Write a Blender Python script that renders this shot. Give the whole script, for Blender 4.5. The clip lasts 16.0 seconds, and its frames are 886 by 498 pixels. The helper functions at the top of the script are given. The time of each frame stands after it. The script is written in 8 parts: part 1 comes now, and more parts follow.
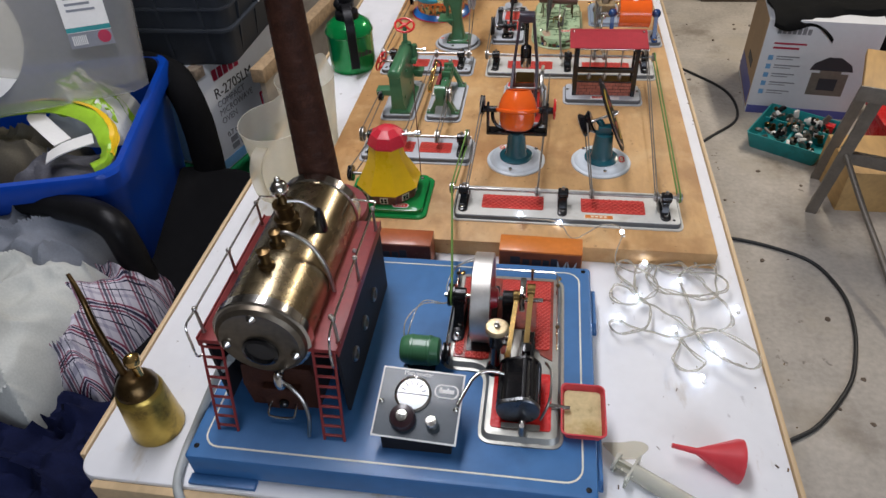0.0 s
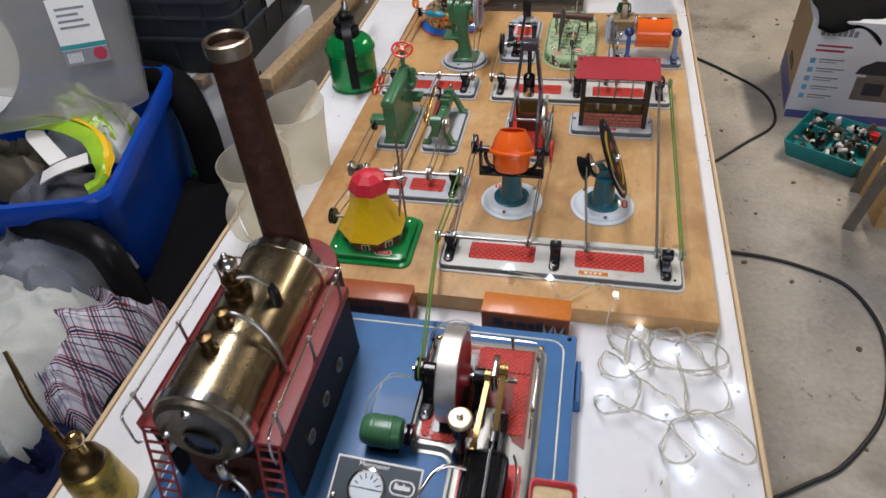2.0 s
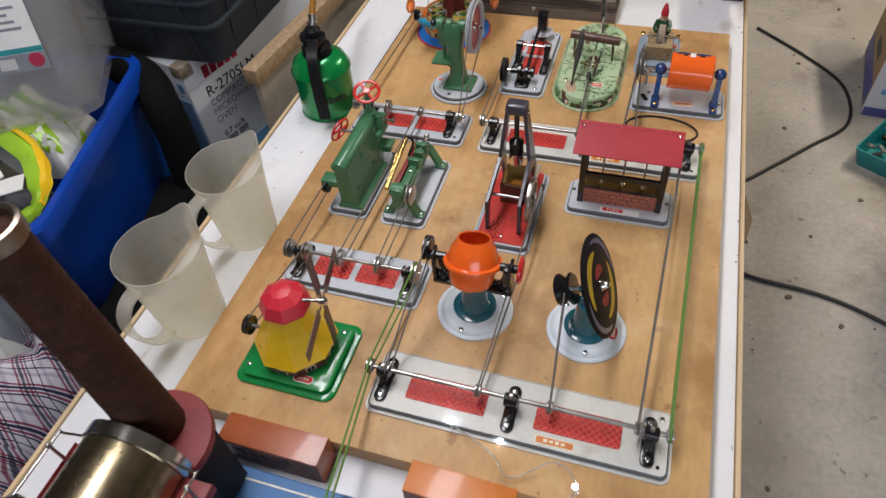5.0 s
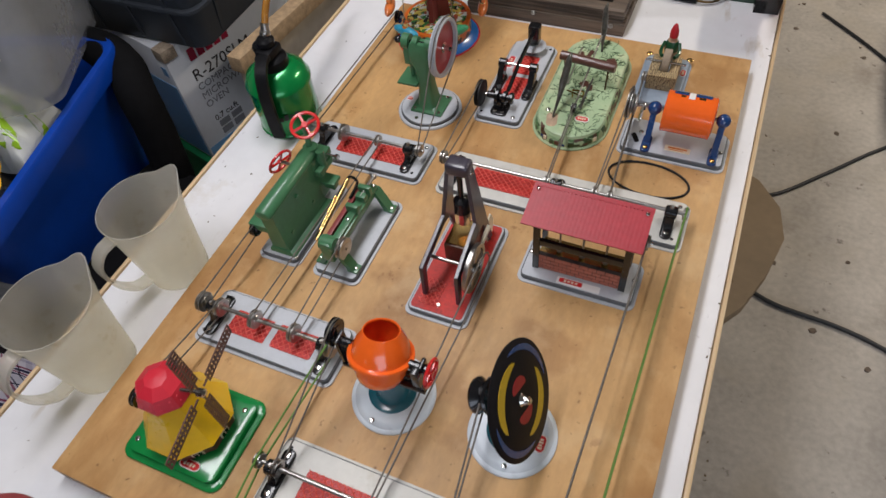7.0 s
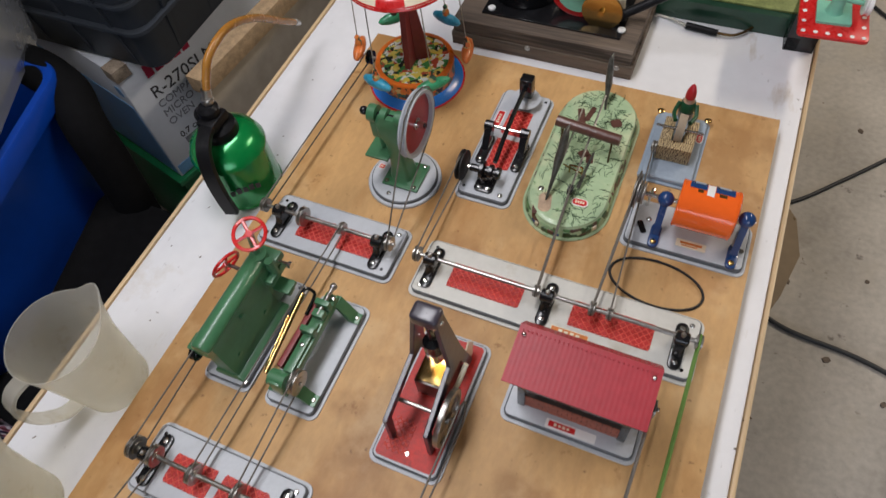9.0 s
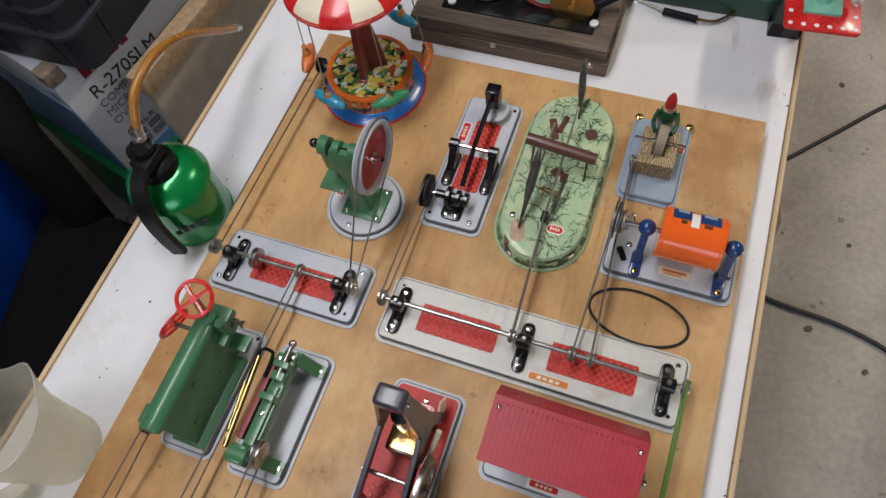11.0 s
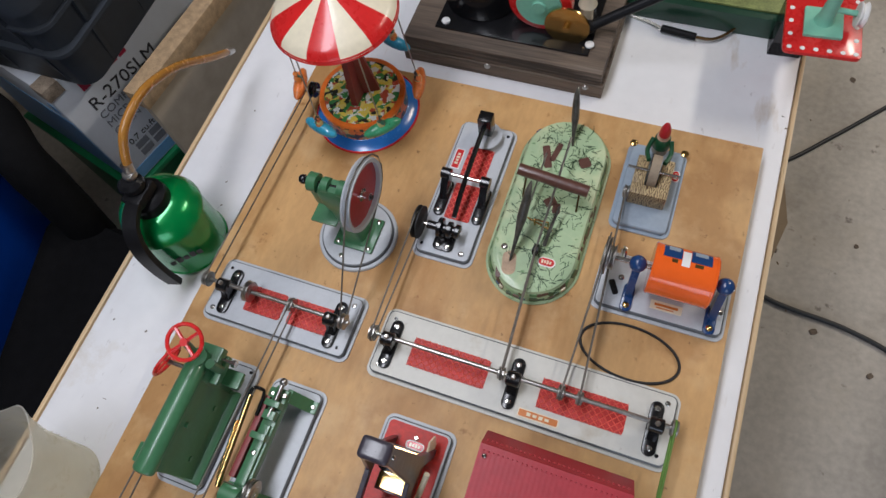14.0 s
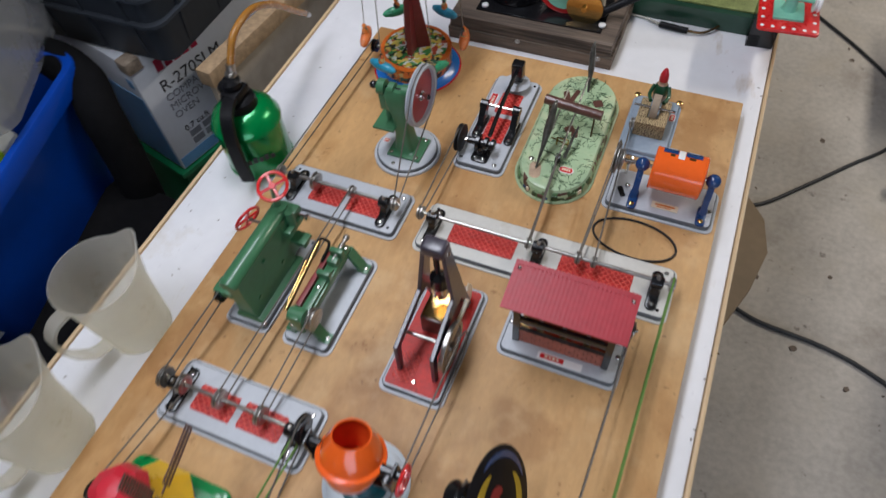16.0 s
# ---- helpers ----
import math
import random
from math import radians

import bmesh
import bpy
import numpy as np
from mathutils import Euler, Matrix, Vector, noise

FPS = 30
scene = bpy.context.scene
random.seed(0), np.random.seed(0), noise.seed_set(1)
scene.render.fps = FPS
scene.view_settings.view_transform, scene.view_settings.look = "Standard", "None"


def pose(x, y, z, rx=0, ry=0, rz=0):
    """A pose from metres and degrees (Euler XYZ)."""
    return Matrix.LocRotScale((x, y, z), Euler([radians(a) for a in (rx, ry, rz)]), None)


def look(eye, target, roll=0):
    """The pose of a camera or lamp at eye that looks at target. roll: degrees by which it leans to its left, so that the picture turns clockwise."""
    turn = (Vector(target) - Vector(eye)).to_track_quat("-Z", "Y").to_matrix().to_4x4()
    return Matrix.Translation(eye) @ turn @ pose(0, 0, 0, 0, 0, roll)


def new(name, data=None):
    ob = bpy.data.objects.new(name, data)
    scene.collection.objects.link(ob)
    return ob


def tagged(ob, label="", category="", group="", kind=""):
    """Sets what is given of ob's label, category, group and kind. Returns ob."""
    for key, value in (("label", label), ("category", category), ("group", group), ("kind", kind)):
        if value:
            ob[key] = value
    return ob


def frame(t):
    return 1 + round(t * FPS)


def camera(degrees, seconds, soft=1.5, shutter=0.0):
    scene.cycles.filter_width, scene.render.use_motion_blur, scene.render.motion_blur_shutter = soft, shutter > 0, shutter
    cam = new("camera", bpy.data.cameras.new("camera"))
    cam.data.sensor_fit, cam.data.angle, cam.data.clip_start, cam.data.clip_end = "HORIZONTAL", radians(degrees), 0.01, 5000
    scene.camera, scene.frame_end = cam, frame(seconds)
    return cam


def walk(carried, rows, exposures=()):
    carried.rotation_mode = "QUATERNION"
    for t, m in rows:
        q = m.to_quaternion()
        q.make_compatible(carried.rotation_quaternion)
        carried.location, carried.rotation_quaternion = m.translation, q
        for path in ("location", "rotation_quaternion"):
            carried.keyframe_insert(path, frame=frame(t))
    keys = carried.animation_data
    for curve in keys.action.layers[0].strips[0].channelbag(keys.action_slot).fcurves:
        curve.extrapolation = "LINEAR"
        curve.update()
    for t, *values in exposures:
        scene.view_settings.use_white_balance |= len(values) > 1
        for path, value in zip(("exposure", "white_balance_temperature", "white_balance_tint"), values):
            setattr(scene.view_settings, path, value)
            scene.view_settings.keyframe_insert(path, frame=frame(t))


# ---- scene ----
cam = camera(68.1, 16.0, 1.5, 0.5)
PATH = [
    (0, (-0.218, -0.618, 1.308), (-0.49, 0.863, -0.008), -3.6),
    (0.5, (-0.217, -0.604, 1.31), (-0.488, 0.87, -0.014), -4.1),
    (1, (-0.205, -0.585, 1.315), (-0.464, 0.882, -0.02), -4.4),
    (1.5, (-0.185, -0.545, 1.327), (-0.503, 0.889, -0.03), -4.6),
    (2, (-0.169, -0.512, 1.337), (-0.543, 0.911, -0.018), -5.1),
    (2.5, (-0.136, -0.473, 1.346), (-0.543, 0.935, -0.015), -4.2),
    (3, (-0.112, -0.443, 1.351), (-0.56, 0.933, -0.03), -4.6),
    (3.5, (-0.116, -0.369, 1.359), (-0.544, 1.005, -0.03), -3.9),
    (3.7, (-0.121, -0.346, 1.359), (-0.558, 1.013, -0.042), -4.3),
    (5.8, (-0.11, -0.143, 1.362), (-0.612, 1.026, -0.181), -6.5),
    (6, (-0.099, -0.122, 1.359), (-0.605, 1.035, -0.192), -6.5),
    (6.5, (-0.078, -0.071, 1.358), (-0.641, 1.038, -0.208), -7.0),
    (7, (-0.052, -0.031, 1.362), (-0.651, 1.034, -0.222), -8.2),
    (7.5, (-0.052, 0.035, 1.364), (-0.658, 1.033, -0.259), -9.4),
    (8, (-0.068, 0.093, 1.37), (-0.662, 1.069, -0.271), -8.8),
    (8.5, (-0.09, 0.138, 1.369), (-0.668, 1.056, -0.311), -9.7),
    (9, (-0.105, 0.177, 1.375), (-0.663, 1.096, -0.311), -9.9),
    (9.2, (-0.111, 0.191, 1.374), (-0.66, 1.105, -0.318), -9.6),
    (11.3, (-0.132, 0.303, 1.379), (-0.584, 1.088, -0.404), -11.9),
    (11.5, (-0.129, 0.315, 1.383), (-0.585, 1.112, -0.394), -11.5),
    (12, (-0.12, 0.332, 1.39), (-0.572, 1.07, -0.413), -12.6),
    (12.5, (-0.114, 0.341, 1.393), (-0.562, 1.053, -0.422), -13.8),
    (13, (-0.121, 0.338, 1.397), (-0.589, 1.053, -0.411), -14.7),
    (13.5, (-0.127, 0.338, 1.397), (-0.607, 1.052, -0.408), -15.5),
    (14, (-0.127, 0.34, 1.398), (-0.599, 1.062, -0.407), -14.9),
    (14.5, (-0.126, 0.343, 1.397), (-0.601, 1.04, -0.416), -16.0),
    (15, (-0.121, 0.321, 1.39), (-0.579, 1.032, -0.422), -14.8),
    (15.5, (-0.115, 0.209, 1.393), (-0.608, 1.074, -0.342), -11.6),
    (16, (-0.085, 0.072, 1.396), (-0.609, 1.081, -0.249), -6.3),
]
EXPOSURES = [(0, 0.05, 5850, 15), (3.5, 0.05, 5950, 15), (7, -0.10, 5950, 15), (13, -0.28, 5750, 14), (16, -0.18, 5550, 14)]
walk(cam, [(t, look(eye, target, roll)) for t, eye, target, roll in PATH], EXPOSURES)


# ---- world and light ----
world = bpy.data.worlds.new("world")
scene.world = world
world.use_nodes = True
world.node_tree.nodes["Background"].inputs[0].default_value = (0.75, 0.85, 1.0, 1)
world.node_tree.nodes["Background"].inputs[1].default_value = 0.008


def area_lamp(name, eye, target, w, h, watts, colour):
    d = bpy.data.lights.new(name, "AREA")
    d.shape, d.size, d.size_y, d.energy, d.color = "RECTANGLE", w, h, watts, colour
    ob = new(name, d)
    ob.matrix_basis = look(eye, target)
    return ob


# two fluorescent battens under the ceiling and daylight from the garage door behind the camera
area_lamp("batten_light", (-0.62, 0.40, 2.33), (-0.62, 0.40, 0), 0.30, 1.5, 26, (1.0, 0.955, 0.89))
area_lamp("batten_light", (1.2, 2.3, 2.33), (1.2, 2.3, 0), 0.16, 1.4, 42, (1.0, 0.86, 0.64))
area_lamp("door_daylight", (0.9, -2.3, 1.45), (-0.15, 0.0, 0.7), 2.0, 1.5, 30, (0.88, 0.94, 1.0))


# ---- mesh helpers ----
def box(x0, x1, y0, y1, z0, z1, bev=0.0, seg=2):
    bm = bmesh.new()
    bmesh.ops.create_cube(bm, size=1)
    for v in bm.verts:
        v.co = Vector((x0 + (v.co.x + 0.5) * (x1 - x0), y0 + (v.co.y + 0.5) * (y1 - y0), z0 + (v.co.z + 0.5) * (z1 - z0)))
    if bev:
        bmesh.ops.bevel(bm, geom=bm.edges[:], offset=bev, segments=seg, profile=0.6, affect="EDGES")
    return bm


def loft(rings, cap=True, closed=True):
    """Skin between rings of equal count."""
    bm = bmesh.new()
    rows = [[bm.verts.new(p) for p in r] for r in rings]
    n = len(rows[0])
    for a, b in zip(rows, rows[1:]):
        for i in range(n if closed else n - 1):
            j = (i + 1) % n
            bm.faces.new((a[i], a[j], b[j], b[i]))
    if cap and closed:
        bm.faces.new(list(reversed(rows[0])))
        bm.faces.new(rows[-1])
    bmesh.ops.recalc_face_normals(bm, faces=bm.faces[:])
    return bm


def lathe(profile, n=32, x=0.0, y=0.0, axis="z", at=0.0):
    """Turned solid: profile of (radius, height) pairs, about an upright axis, or one along x or y through (y, z) or (x, z)."""
    rings = []
    for r, h in profile:
        ring = []
        for i in range(n):
            a = 2 * math.pi * i / n
            c, s = max(r, 1e-5) * math.cos(a), max(r, 1e-5) * math.sin(a)
            ring.append((x + c, y + s, h + at) if axis == "z" else (h + at, x + c, y + s) if axis == "x" else (x + c, h + at, y + s))
        rings.append(ring)
    return loft(rings)


def rod(p0, p1, r, r2=None, n=12):
    p0, p1 = Vector(p0), Vector(p1)
    q = (p1 - p0).to_track_quat("Z", "Y")
    r2 = r if r2 is None else r2
    return loft([[p + q @ Vector((rr * math.cos(2 * math.pi * i / n), rr * math.sin(2 * math.pi * i / n), 0)) for i in range(n)] for p, rr in ((p0, r), (p1, r2))])


def smooth_line(points, k=6):
    pts = [Vector(p) for p in points]
    out = []
    for i in range(len(pts) - 1):
        a, b, c, d = pts[max(i - 1, 0)], pts[i], pts[i + 1], pts[min(i + 2, len(pts) - 1)]
        for j in range(k):
            t = j / k
            out.append(0.5 * (2 * b + (c - a) * t + (2 * a - 5 * b + 4 * c - d) * t * t + (3 * b - a - 3 * c + d) * t ** 3))
    return out + [pts[-1]]


def tube(points, r, n=8, k=6, closed=False, r_end=None):
    pts = smooth_line(points, k) if k > 1 else [Vector(p) for p in points]
    rings, up = [], Vector((0, 0, 1))
    for i, p in enumerate(pts):
        d = (pts[min(i + 1, len(pts) - 1)] - pts[max(i - 1, 0)]).normalized()
        side = d.cross(up)
        if side.length < 1e-3:
            side = d.cross(Vector((0, 1, 0)))
        side.normalize()
        v = side.cross(d)
        rr = r if r_end is None else r + (r_end - r) * i / (len(pts) - 1)
        rings.append([p + side * rr * math.cos(2 * math.pi * j / n) + v * rr * math.sin(2 * math.pi * j / n) for j in range(n)])
    return loft(rings)


def rrect(x0, x1, y0, y1, r, n=5):
    out = []
    for cx, cy, a0 in ((x1 - r, y1 - r, 0), (x0 + r, y1 - r, 90), (x0 + r, y0 + r, 180), (x1 - r, y0 + r, 270)):
        for i in range(n + 1):
            a = radians(a0 + 90 * i / n)
            out.append((cx + r * math.cos(a), cy + r * math.sin(a)))
    return out


def prism(poly, z0, z1, bev=0.0):
    n = len(poly)
    if not bev:
        return loft([[(x, y, z0) for x, y in poly], [(x, y, z1) for x, y in poly]])
    cx, cy = sum(p[0] for p in poly) / n, sum(p[1] for p in poly) / n

    def inset(d):
        out = []
        for i in range(n):
            a, b, c = Vector(poly[i - 1]), Vector(poly[i]), Vector(poly[(i + 1) % n])
            e, f = (b - a), (c - b)
            m = Vector((-e.y, e.x)).normalized() + Vector((-f.y, f.x)).normalized()
            m = m.normalized() if m.length > 1e-6 else Vector((cx, cy)) - b
            out.append(b + m * d)
        return out
    return loft([[(x, y, z0) for x, y in poly], [(x, y, z1 - bev) for x, y in poly], [(x, y, z1 - bev * 0.3) for x, y in inset(bev * 0.3)], [(x, y, z1) for x, y in inset(bev)]])


def slab(poly, axis, a, b):
    """A flat outline of (u, v) pairs standing across x (u = y, v = z) or y (u = x, v = z), from a to b."""
    put = (lambda u, v, w: (w, u, v)) if axis == "x" else (lambda u, v, w: (u, w, v))
    return loft([[put(u, v, a) for u, v in poly], [put(u, v, b) for u, v in poly]])


def ring_wheel(c, axis, r, tr, hub, spokes=4, turn=0.0):
    """A hand wheel: rim, spokes and hub; axis is the unit way of its axle."""
    q = Vector(axis).to_track_quat("Z", "Y")
    c = Vector(c)
    pts = [c + q @ Vector((r * math.cos(2 * math.pi * i / 28), r * math.sin(2 * math.pi * i / 28), 0)) for i in range(29)]
    bm = tube(pts, tr, 8, 1)
    parts = [bm, rod(c - q @ Vector((0, 0, hub * 0.7)), c + q @ Vector((0, 0, hub * 0.7)), hub, n=14)]
    for i in range(spokes):
        a = turn + 2 * math.pi * i / spokes
        parts.append(rod(c, c + q @ Vector((r * math.cos(a), r * math.sin(a), 0)), tr * 0.9, n=6))
    return join(*parts)


def grooved(c, axis, r, w, n=28):
    """A belt pulley with a groove."""
    prof = [(r * 0.55, -w / 2 - 0.0006), (r * 0.6, -w / 2), (r, -w / 2), (r, -w * 0.25), (r * 0.78, 0), (r, w * 0.25), (r, w / 2), (r * 0.6, w / 2), (r * 0.55, w / 2 + 0.0006)]
    q = Vector(axis).to_track_quat("Z", "Y").to_matrix().to_4x4()
    bm = lathe(prof, n)
    bm.transform(Matrix.Translation(c) @ q)
    return bm


def join(*bms):
    out = bmesh.new()
    me = bpy.data.meshes.new("tmp")
    for b in bms:
        b.to_mesh(me)
        out.from_mesh(me)
        b.free()
    bpy.data.meshes.remove(me)
    return out


def moved(bm, m):
    bm.transform(m)
    return bm


def ball(c, r, n=14, sz=1.0):
    prof = [(r * math.cos(radians(a)), sz * r * math.sin(radians(a))) for a in range(-90, 91, 15)]
    return moved(lathe(prof, n), Matrix.Translation(c))


def mesh_of(name, bm, material, angle=38):
    me = bpy.data.meshes.new(name)
    bm.to_mesh(me)
    bm.free()
    me.materials.append(material)
    me.polygons.foreach_set("use_smooth", [True] * len(me.polygons))
    me.set_sharp_from_angle(angle=radians(angle))
    return me


def part(name, bm, material, parent, label="", angle=38):
    ob = new(name, mesh_of(name, bm, material, angle))
    ob.parent = parent
    if label:
        tagged(ob, label)
    return ob


def thing(name, x, y, z, label, category, rz=0, group=""):
    ob = new(name)
    ob.empty_display_size = 0.02
    ob.matrix_basis = pose(x, y, z, 0, 0, rz)
    return tagged(ob, label, category, group)


def solo(name, bm, material, label, category, group="", kind="", angle=38):
    return tagged(new(name, mesh_of(name, bm, material, angle)), label, category, group, kind)


def lettering(name, text, size, m, material, parent, depth=0.0003):
    cu = bpy.data.curves.new(name, "FONT")
    cu.body, cu.size, cu.extrude, cu.align_x, cu.align_y = text, size, depth, "LEFT", "BOTTOM_BASELINE"
    cu.resolution_u = 3
    tmp = new("tmp", cu)
    bpy.context.view_layer.update()
    me = bpy.data.meshes.new_from_object(tmp.evaluated_get(bpy.context.evaluated_depsgraph_get()))
    bpy.data.objects.remove(tmp)
    me.transform(m)
    me.materials.clear()
    me.materials.append(material)
    ob = new(name, me)
    ob.parent = parent
    return ob


# ---- materials ----
def mat(name, col, rough=0.5, metal=0.0, var=0.18, scale=30.0, bump=0.15, fine=6.0, coat=0.0, trans=0.0, dirt=None, dirt_at=0.62, stretch=(1, 1, 1), rvar=0.12, emit=0.0, ior=1.45, alpha=1.0, spread=0.1, sss=0.0):
    m = bpy.data.materials.new(name)
    m.use_nodes = True
    t = m.node_tree
    bs = t.nodes["Principled BSDF"]
    co = t.nodes.new("ShaderNodeTexCoord")
    mp = t.nodes.new("ShaderNodeMapping")
    mp.inputs["Scale"].default_value = stretch
    t.links.new(co.outputs["Object"], mp.inputs["Vector"])
    n1, n2 = t.nodes.new("ShaderNodeTexNoise"), t.nodes.new("ShaderNodeTexNoise")
    for n, s in ((n1, scale), (n2, scale * fine)):
        n.inputs["Scale"].default_value, n.inputs["Detail"].default_value = s, 5
        t.links.new(mp.outputs["Vector"], n.inputs["Vector"])
    mix = t.nodes.new("ShaderNodeMath")
    mix.operation = "MULTIPLY_ADD"
    mix.inputs[1].default_value = 0.4
    t.links.new(n2.outputs["Fac"], mix.inputs[0])
    half = t.nodes.new("ShaderNodeMath")
    half.operation = "MULTIPLY"
    half.inputs[1].default_value = 0.6
    t.links.new(n1.outputs["Fac"], half.inputs[0])
    t.links.new(half.outputs[0], mix.inputs[2])
    ramp = t.nodes.new("ShaderNodeValToRGB")
    lo, hi = ramp.color_ramp.elements
    lo.position, hi.position = 0.32, 0.68
    lo.color = (*[c * (1 - var) for c in col], 1)
    hi.color = (*[min(c * (1 + var), 1) for c in col], 1)
    t.links.new(mix.outputs[0], ramp.inputs["Fac"])
    out = ramp.outputs["Color"]
    if dirt:
        n3 = t.nodes.new("ShaderNodeTexNoise")
        n3.inputs["Scale"].default_value, n3.inputs["Detail"].default_value = scale * 0.45, 8
        n3.inputs["Roughness"].default_value = 0.65
        t.links.new(mp.outputs["Vector"], n3.inputs["Vector"])
        r3 = t.nodes.new("ShaderNodeMapRange")
        r3.inputs["From Min"].default_value, r3.inputs["From Max"].default_value = dirt_at, dirt_at + spread
        t.links.new(n3.outputs["Fac"], r3.inputs["Value"])
        mx = t.nodes.new("ShaderNodeMix")
        mx.data_type = "RGBA"
        mx.inputs["B"].default_value = (*dirt, 1)
        for s in mx.inputs:
            if s.name == "B" and s.type == "RGBA":
                s.default_value = (*dirt, 1)
        t.links.new(r3.outputs[0], mx.inputs[0])
        t.links.new(out, [s for s in mx.inputs if s.name == "A" and s.type == "RGBA"][0])
        out = [s for s in mx.outputs if s.type == "RGBA"][0]
    t.links.new(out, bs.inputs["Base Color"])
    rr = t.nodes.new("ShaderNodeMapRange")
    rr.inputs["To Min"].default_value, rr.inputs["To Max"].default_value = max(rough - rvar, 0.03), min(rough + rvar, 1)
    t.links.new(mix.outputs[0], rr.inputs["Value"])
    t.links.new(rr.outputs[0], bs.inputs["Roughness"])
    bs.inputs["Metallic"].default_value = metal
    bs.inputs["IOR"].default_value = ior
    bs.inputs["Coat Weight"].default_value = coat
    bs.inputs["Coat Roughness"].default_value = 0.08
    bs.inputs["Transmission Weight"].default_value = trans
    bs.inputs["Alpha"].default_value = alpha
    if sss:
        bs.inputs["Subsurface Weight"].default_value = sss
        bs.inputs["Subsurface Radius"].default_value = (0.02, 0.015, 0.01)
        bs.inputs["Subsurface Scale"].default_value = 1.0
    if emit:
        bs.inputs["Emission Color"].default_value = (*col, 1)
        bs.inputs["Emission Strength"].default_value = emit
    if bump:
        b = t.nodes.new("ShaderNodeBump")
        b.inputs["Strength"].default_value, b.inputs["Distance"].default_value = bump, 0.0012
        t.links.new(n2.outputs["Fac"], b.inputs["Height"])
        t.links.new(b.outputs["Normal"], bs.inputs["Normal"])
    return m


def patchwork(name, colours, scale, rough=0.3):
    """Printed tin: small patches of colours."""
    m = mat(name, colours[0], rough, 0, coat=0.3)
    t = m.node_tree
    bs = t.nodes["Principled BSDF"]
    co = t.nodes.new("ShaderNodeTexCoord")
    nz = t.nodes.new("ShaderNodeTexNoise")
    nz.inputs["Scale"].default_value = scale * 0.7
    t.links.new(co.outputs["Object"], nz.inputs["Vector"])
    ad = t.nodes.new("ShaderNodeMix")
    ad.data_type = "VECTOR"
    ad.inputs[0].default_value = 0.012
    t.links.new(co.outputs["Object"], [s for s in ad.inputs if s.name == "A" and s.type == "VECTOR"][0])
    t.links.new(nz.outputs["Color"], [s for s in ad.inputs if s.name == "B" and s.type == "VECTOR"][0])
    vo = t.nodes.new("ShaderNodeTexVoronoi")
    vo.inputs["Scale"].default_value = scale
    t.links.new([s for s in ad.outputs if s.type == "VECTOR"][0], vo.inputs["Vector"])
    sp = t.nodes.new("ShaderNodeSeparateColor")
    t.links.new(vo.outputs["Color"], sp.inputs[0])
    rp = t.nodes.new("ShaderNodeValToRGB")
    rp.color_ramp.interpolation = "CONSTANT"
    while len(rp.color_ramp.elements) < len(colours):
        rp.color_ramp.elements.new(0.5)
    for i, (e, c) in enumerate(zip(rp.color_ramp.elements, colours)):
        e.position, e.color = i / len(colours), (*c, 1)
    t.links.new(sp.outputs[0], rp.inputs["Fac"])
    t.links.new(rp.outputs["Color"], bs.inputs["Base Color"])
    return m


MELAMINE = mat("white_melamine", (0.75, 0.75, 0.76), 0.5, var=0.05, scale=9, bump=0.05, dirt=(0.50, 0.42, 0.29), dirt_at=0.63, spread=0.16)
EDGE_WOOD = mat("edge_wood", (0.60, 0.44, 0.25), 0.45, var=0.2, scale=20, stretch=(1, 0.1, 1))


def spots(m, colour, scale, lo, hi, amount, stretch=(1, 1, 1), rough=0.6):
    """Adds a further layer of stains to a material, with a shape of their own."""
    t = m.node_tree
    bs = t.nodes["Principled BSDF"]
    src = bs.inputs["Base Color"].links[0].from_socket
    co, mp, nz, mr = [t.nodes.new(k) for k in ("ShaderNodeTexCoord", "ShaderNodeMapping", "ShaderNodeTexNoise", "ShaderNodeMapRange")]
    mp.inputs["Scale"].default_value = stretch
    mp.inputs["Location"].default_value = (scale * 0.37, scale * 0.11, 0.3)
    nz.inputs["Scale"].default_value, nz.inputs["Detail"].default_value, nz.inputs["Roughness"].default_value = scale, 6, rough
    mr.inputs["From Min"].default_value, mr.inputs["From Max"].default_value, mr.inputs["To Max"].default_value = lo, hi, amount
    t.links.new(co.outputs["Object"], mp.inputs["Vector"])
    t.links.new(mp.outputs["Vector"], nz.inputs["Vector"])
    t.links.new(nz.outputs["Fac"], mr.inputs["Value"])
    mx = t.nodes.new("ShaderNodeMix")
    mx.data_type = "RGBA"
    t.links.new(mr.outputs[0], mx.inputs[0])
    t.links.new(src, [s for s in mx.inputs if s.name == "A" and s.type == "RGBA"][0])
    [s for s in mx.inputs if s.name == "B" and s.type == "RGBA"][0].default_value = (*colour, 1)
    t.links.new([s for s in mx.outputs if s.type == "RGBA"][0], bs.inputs["Base Color"])
    return m


PLY = mat("plywood", (0.52, 0.310, 0.124), 0.52, var=0.15, scale=22, bump=0.12, fine=9, stretch=(1, 0.4, 1), dirt=(0.36, 0.175, 0.05), dirt_at=0.48, spread=0.2)
spots(PLY, (0.30, 0.145, 0.045), 9, 0.55, 0.62, 0.55, rough=0.5)
spots(PLY, (0.25, 0.110, 0.030), 34, 0.64, 0.70, 0.7)
spots(PLY, (0.62, 0.42, 0.21), 13, 0.54, 0.66, 0.5)
spots(PLY, (0.17, 0.085, 0.03), 130, 0.68, 0.74, 0.7, rough=0.5)
spots(MELAMINE, (0.45, 0.36, 0.24), 30, 0.62, 0.74, 0.6, (1, 0.3, 1))
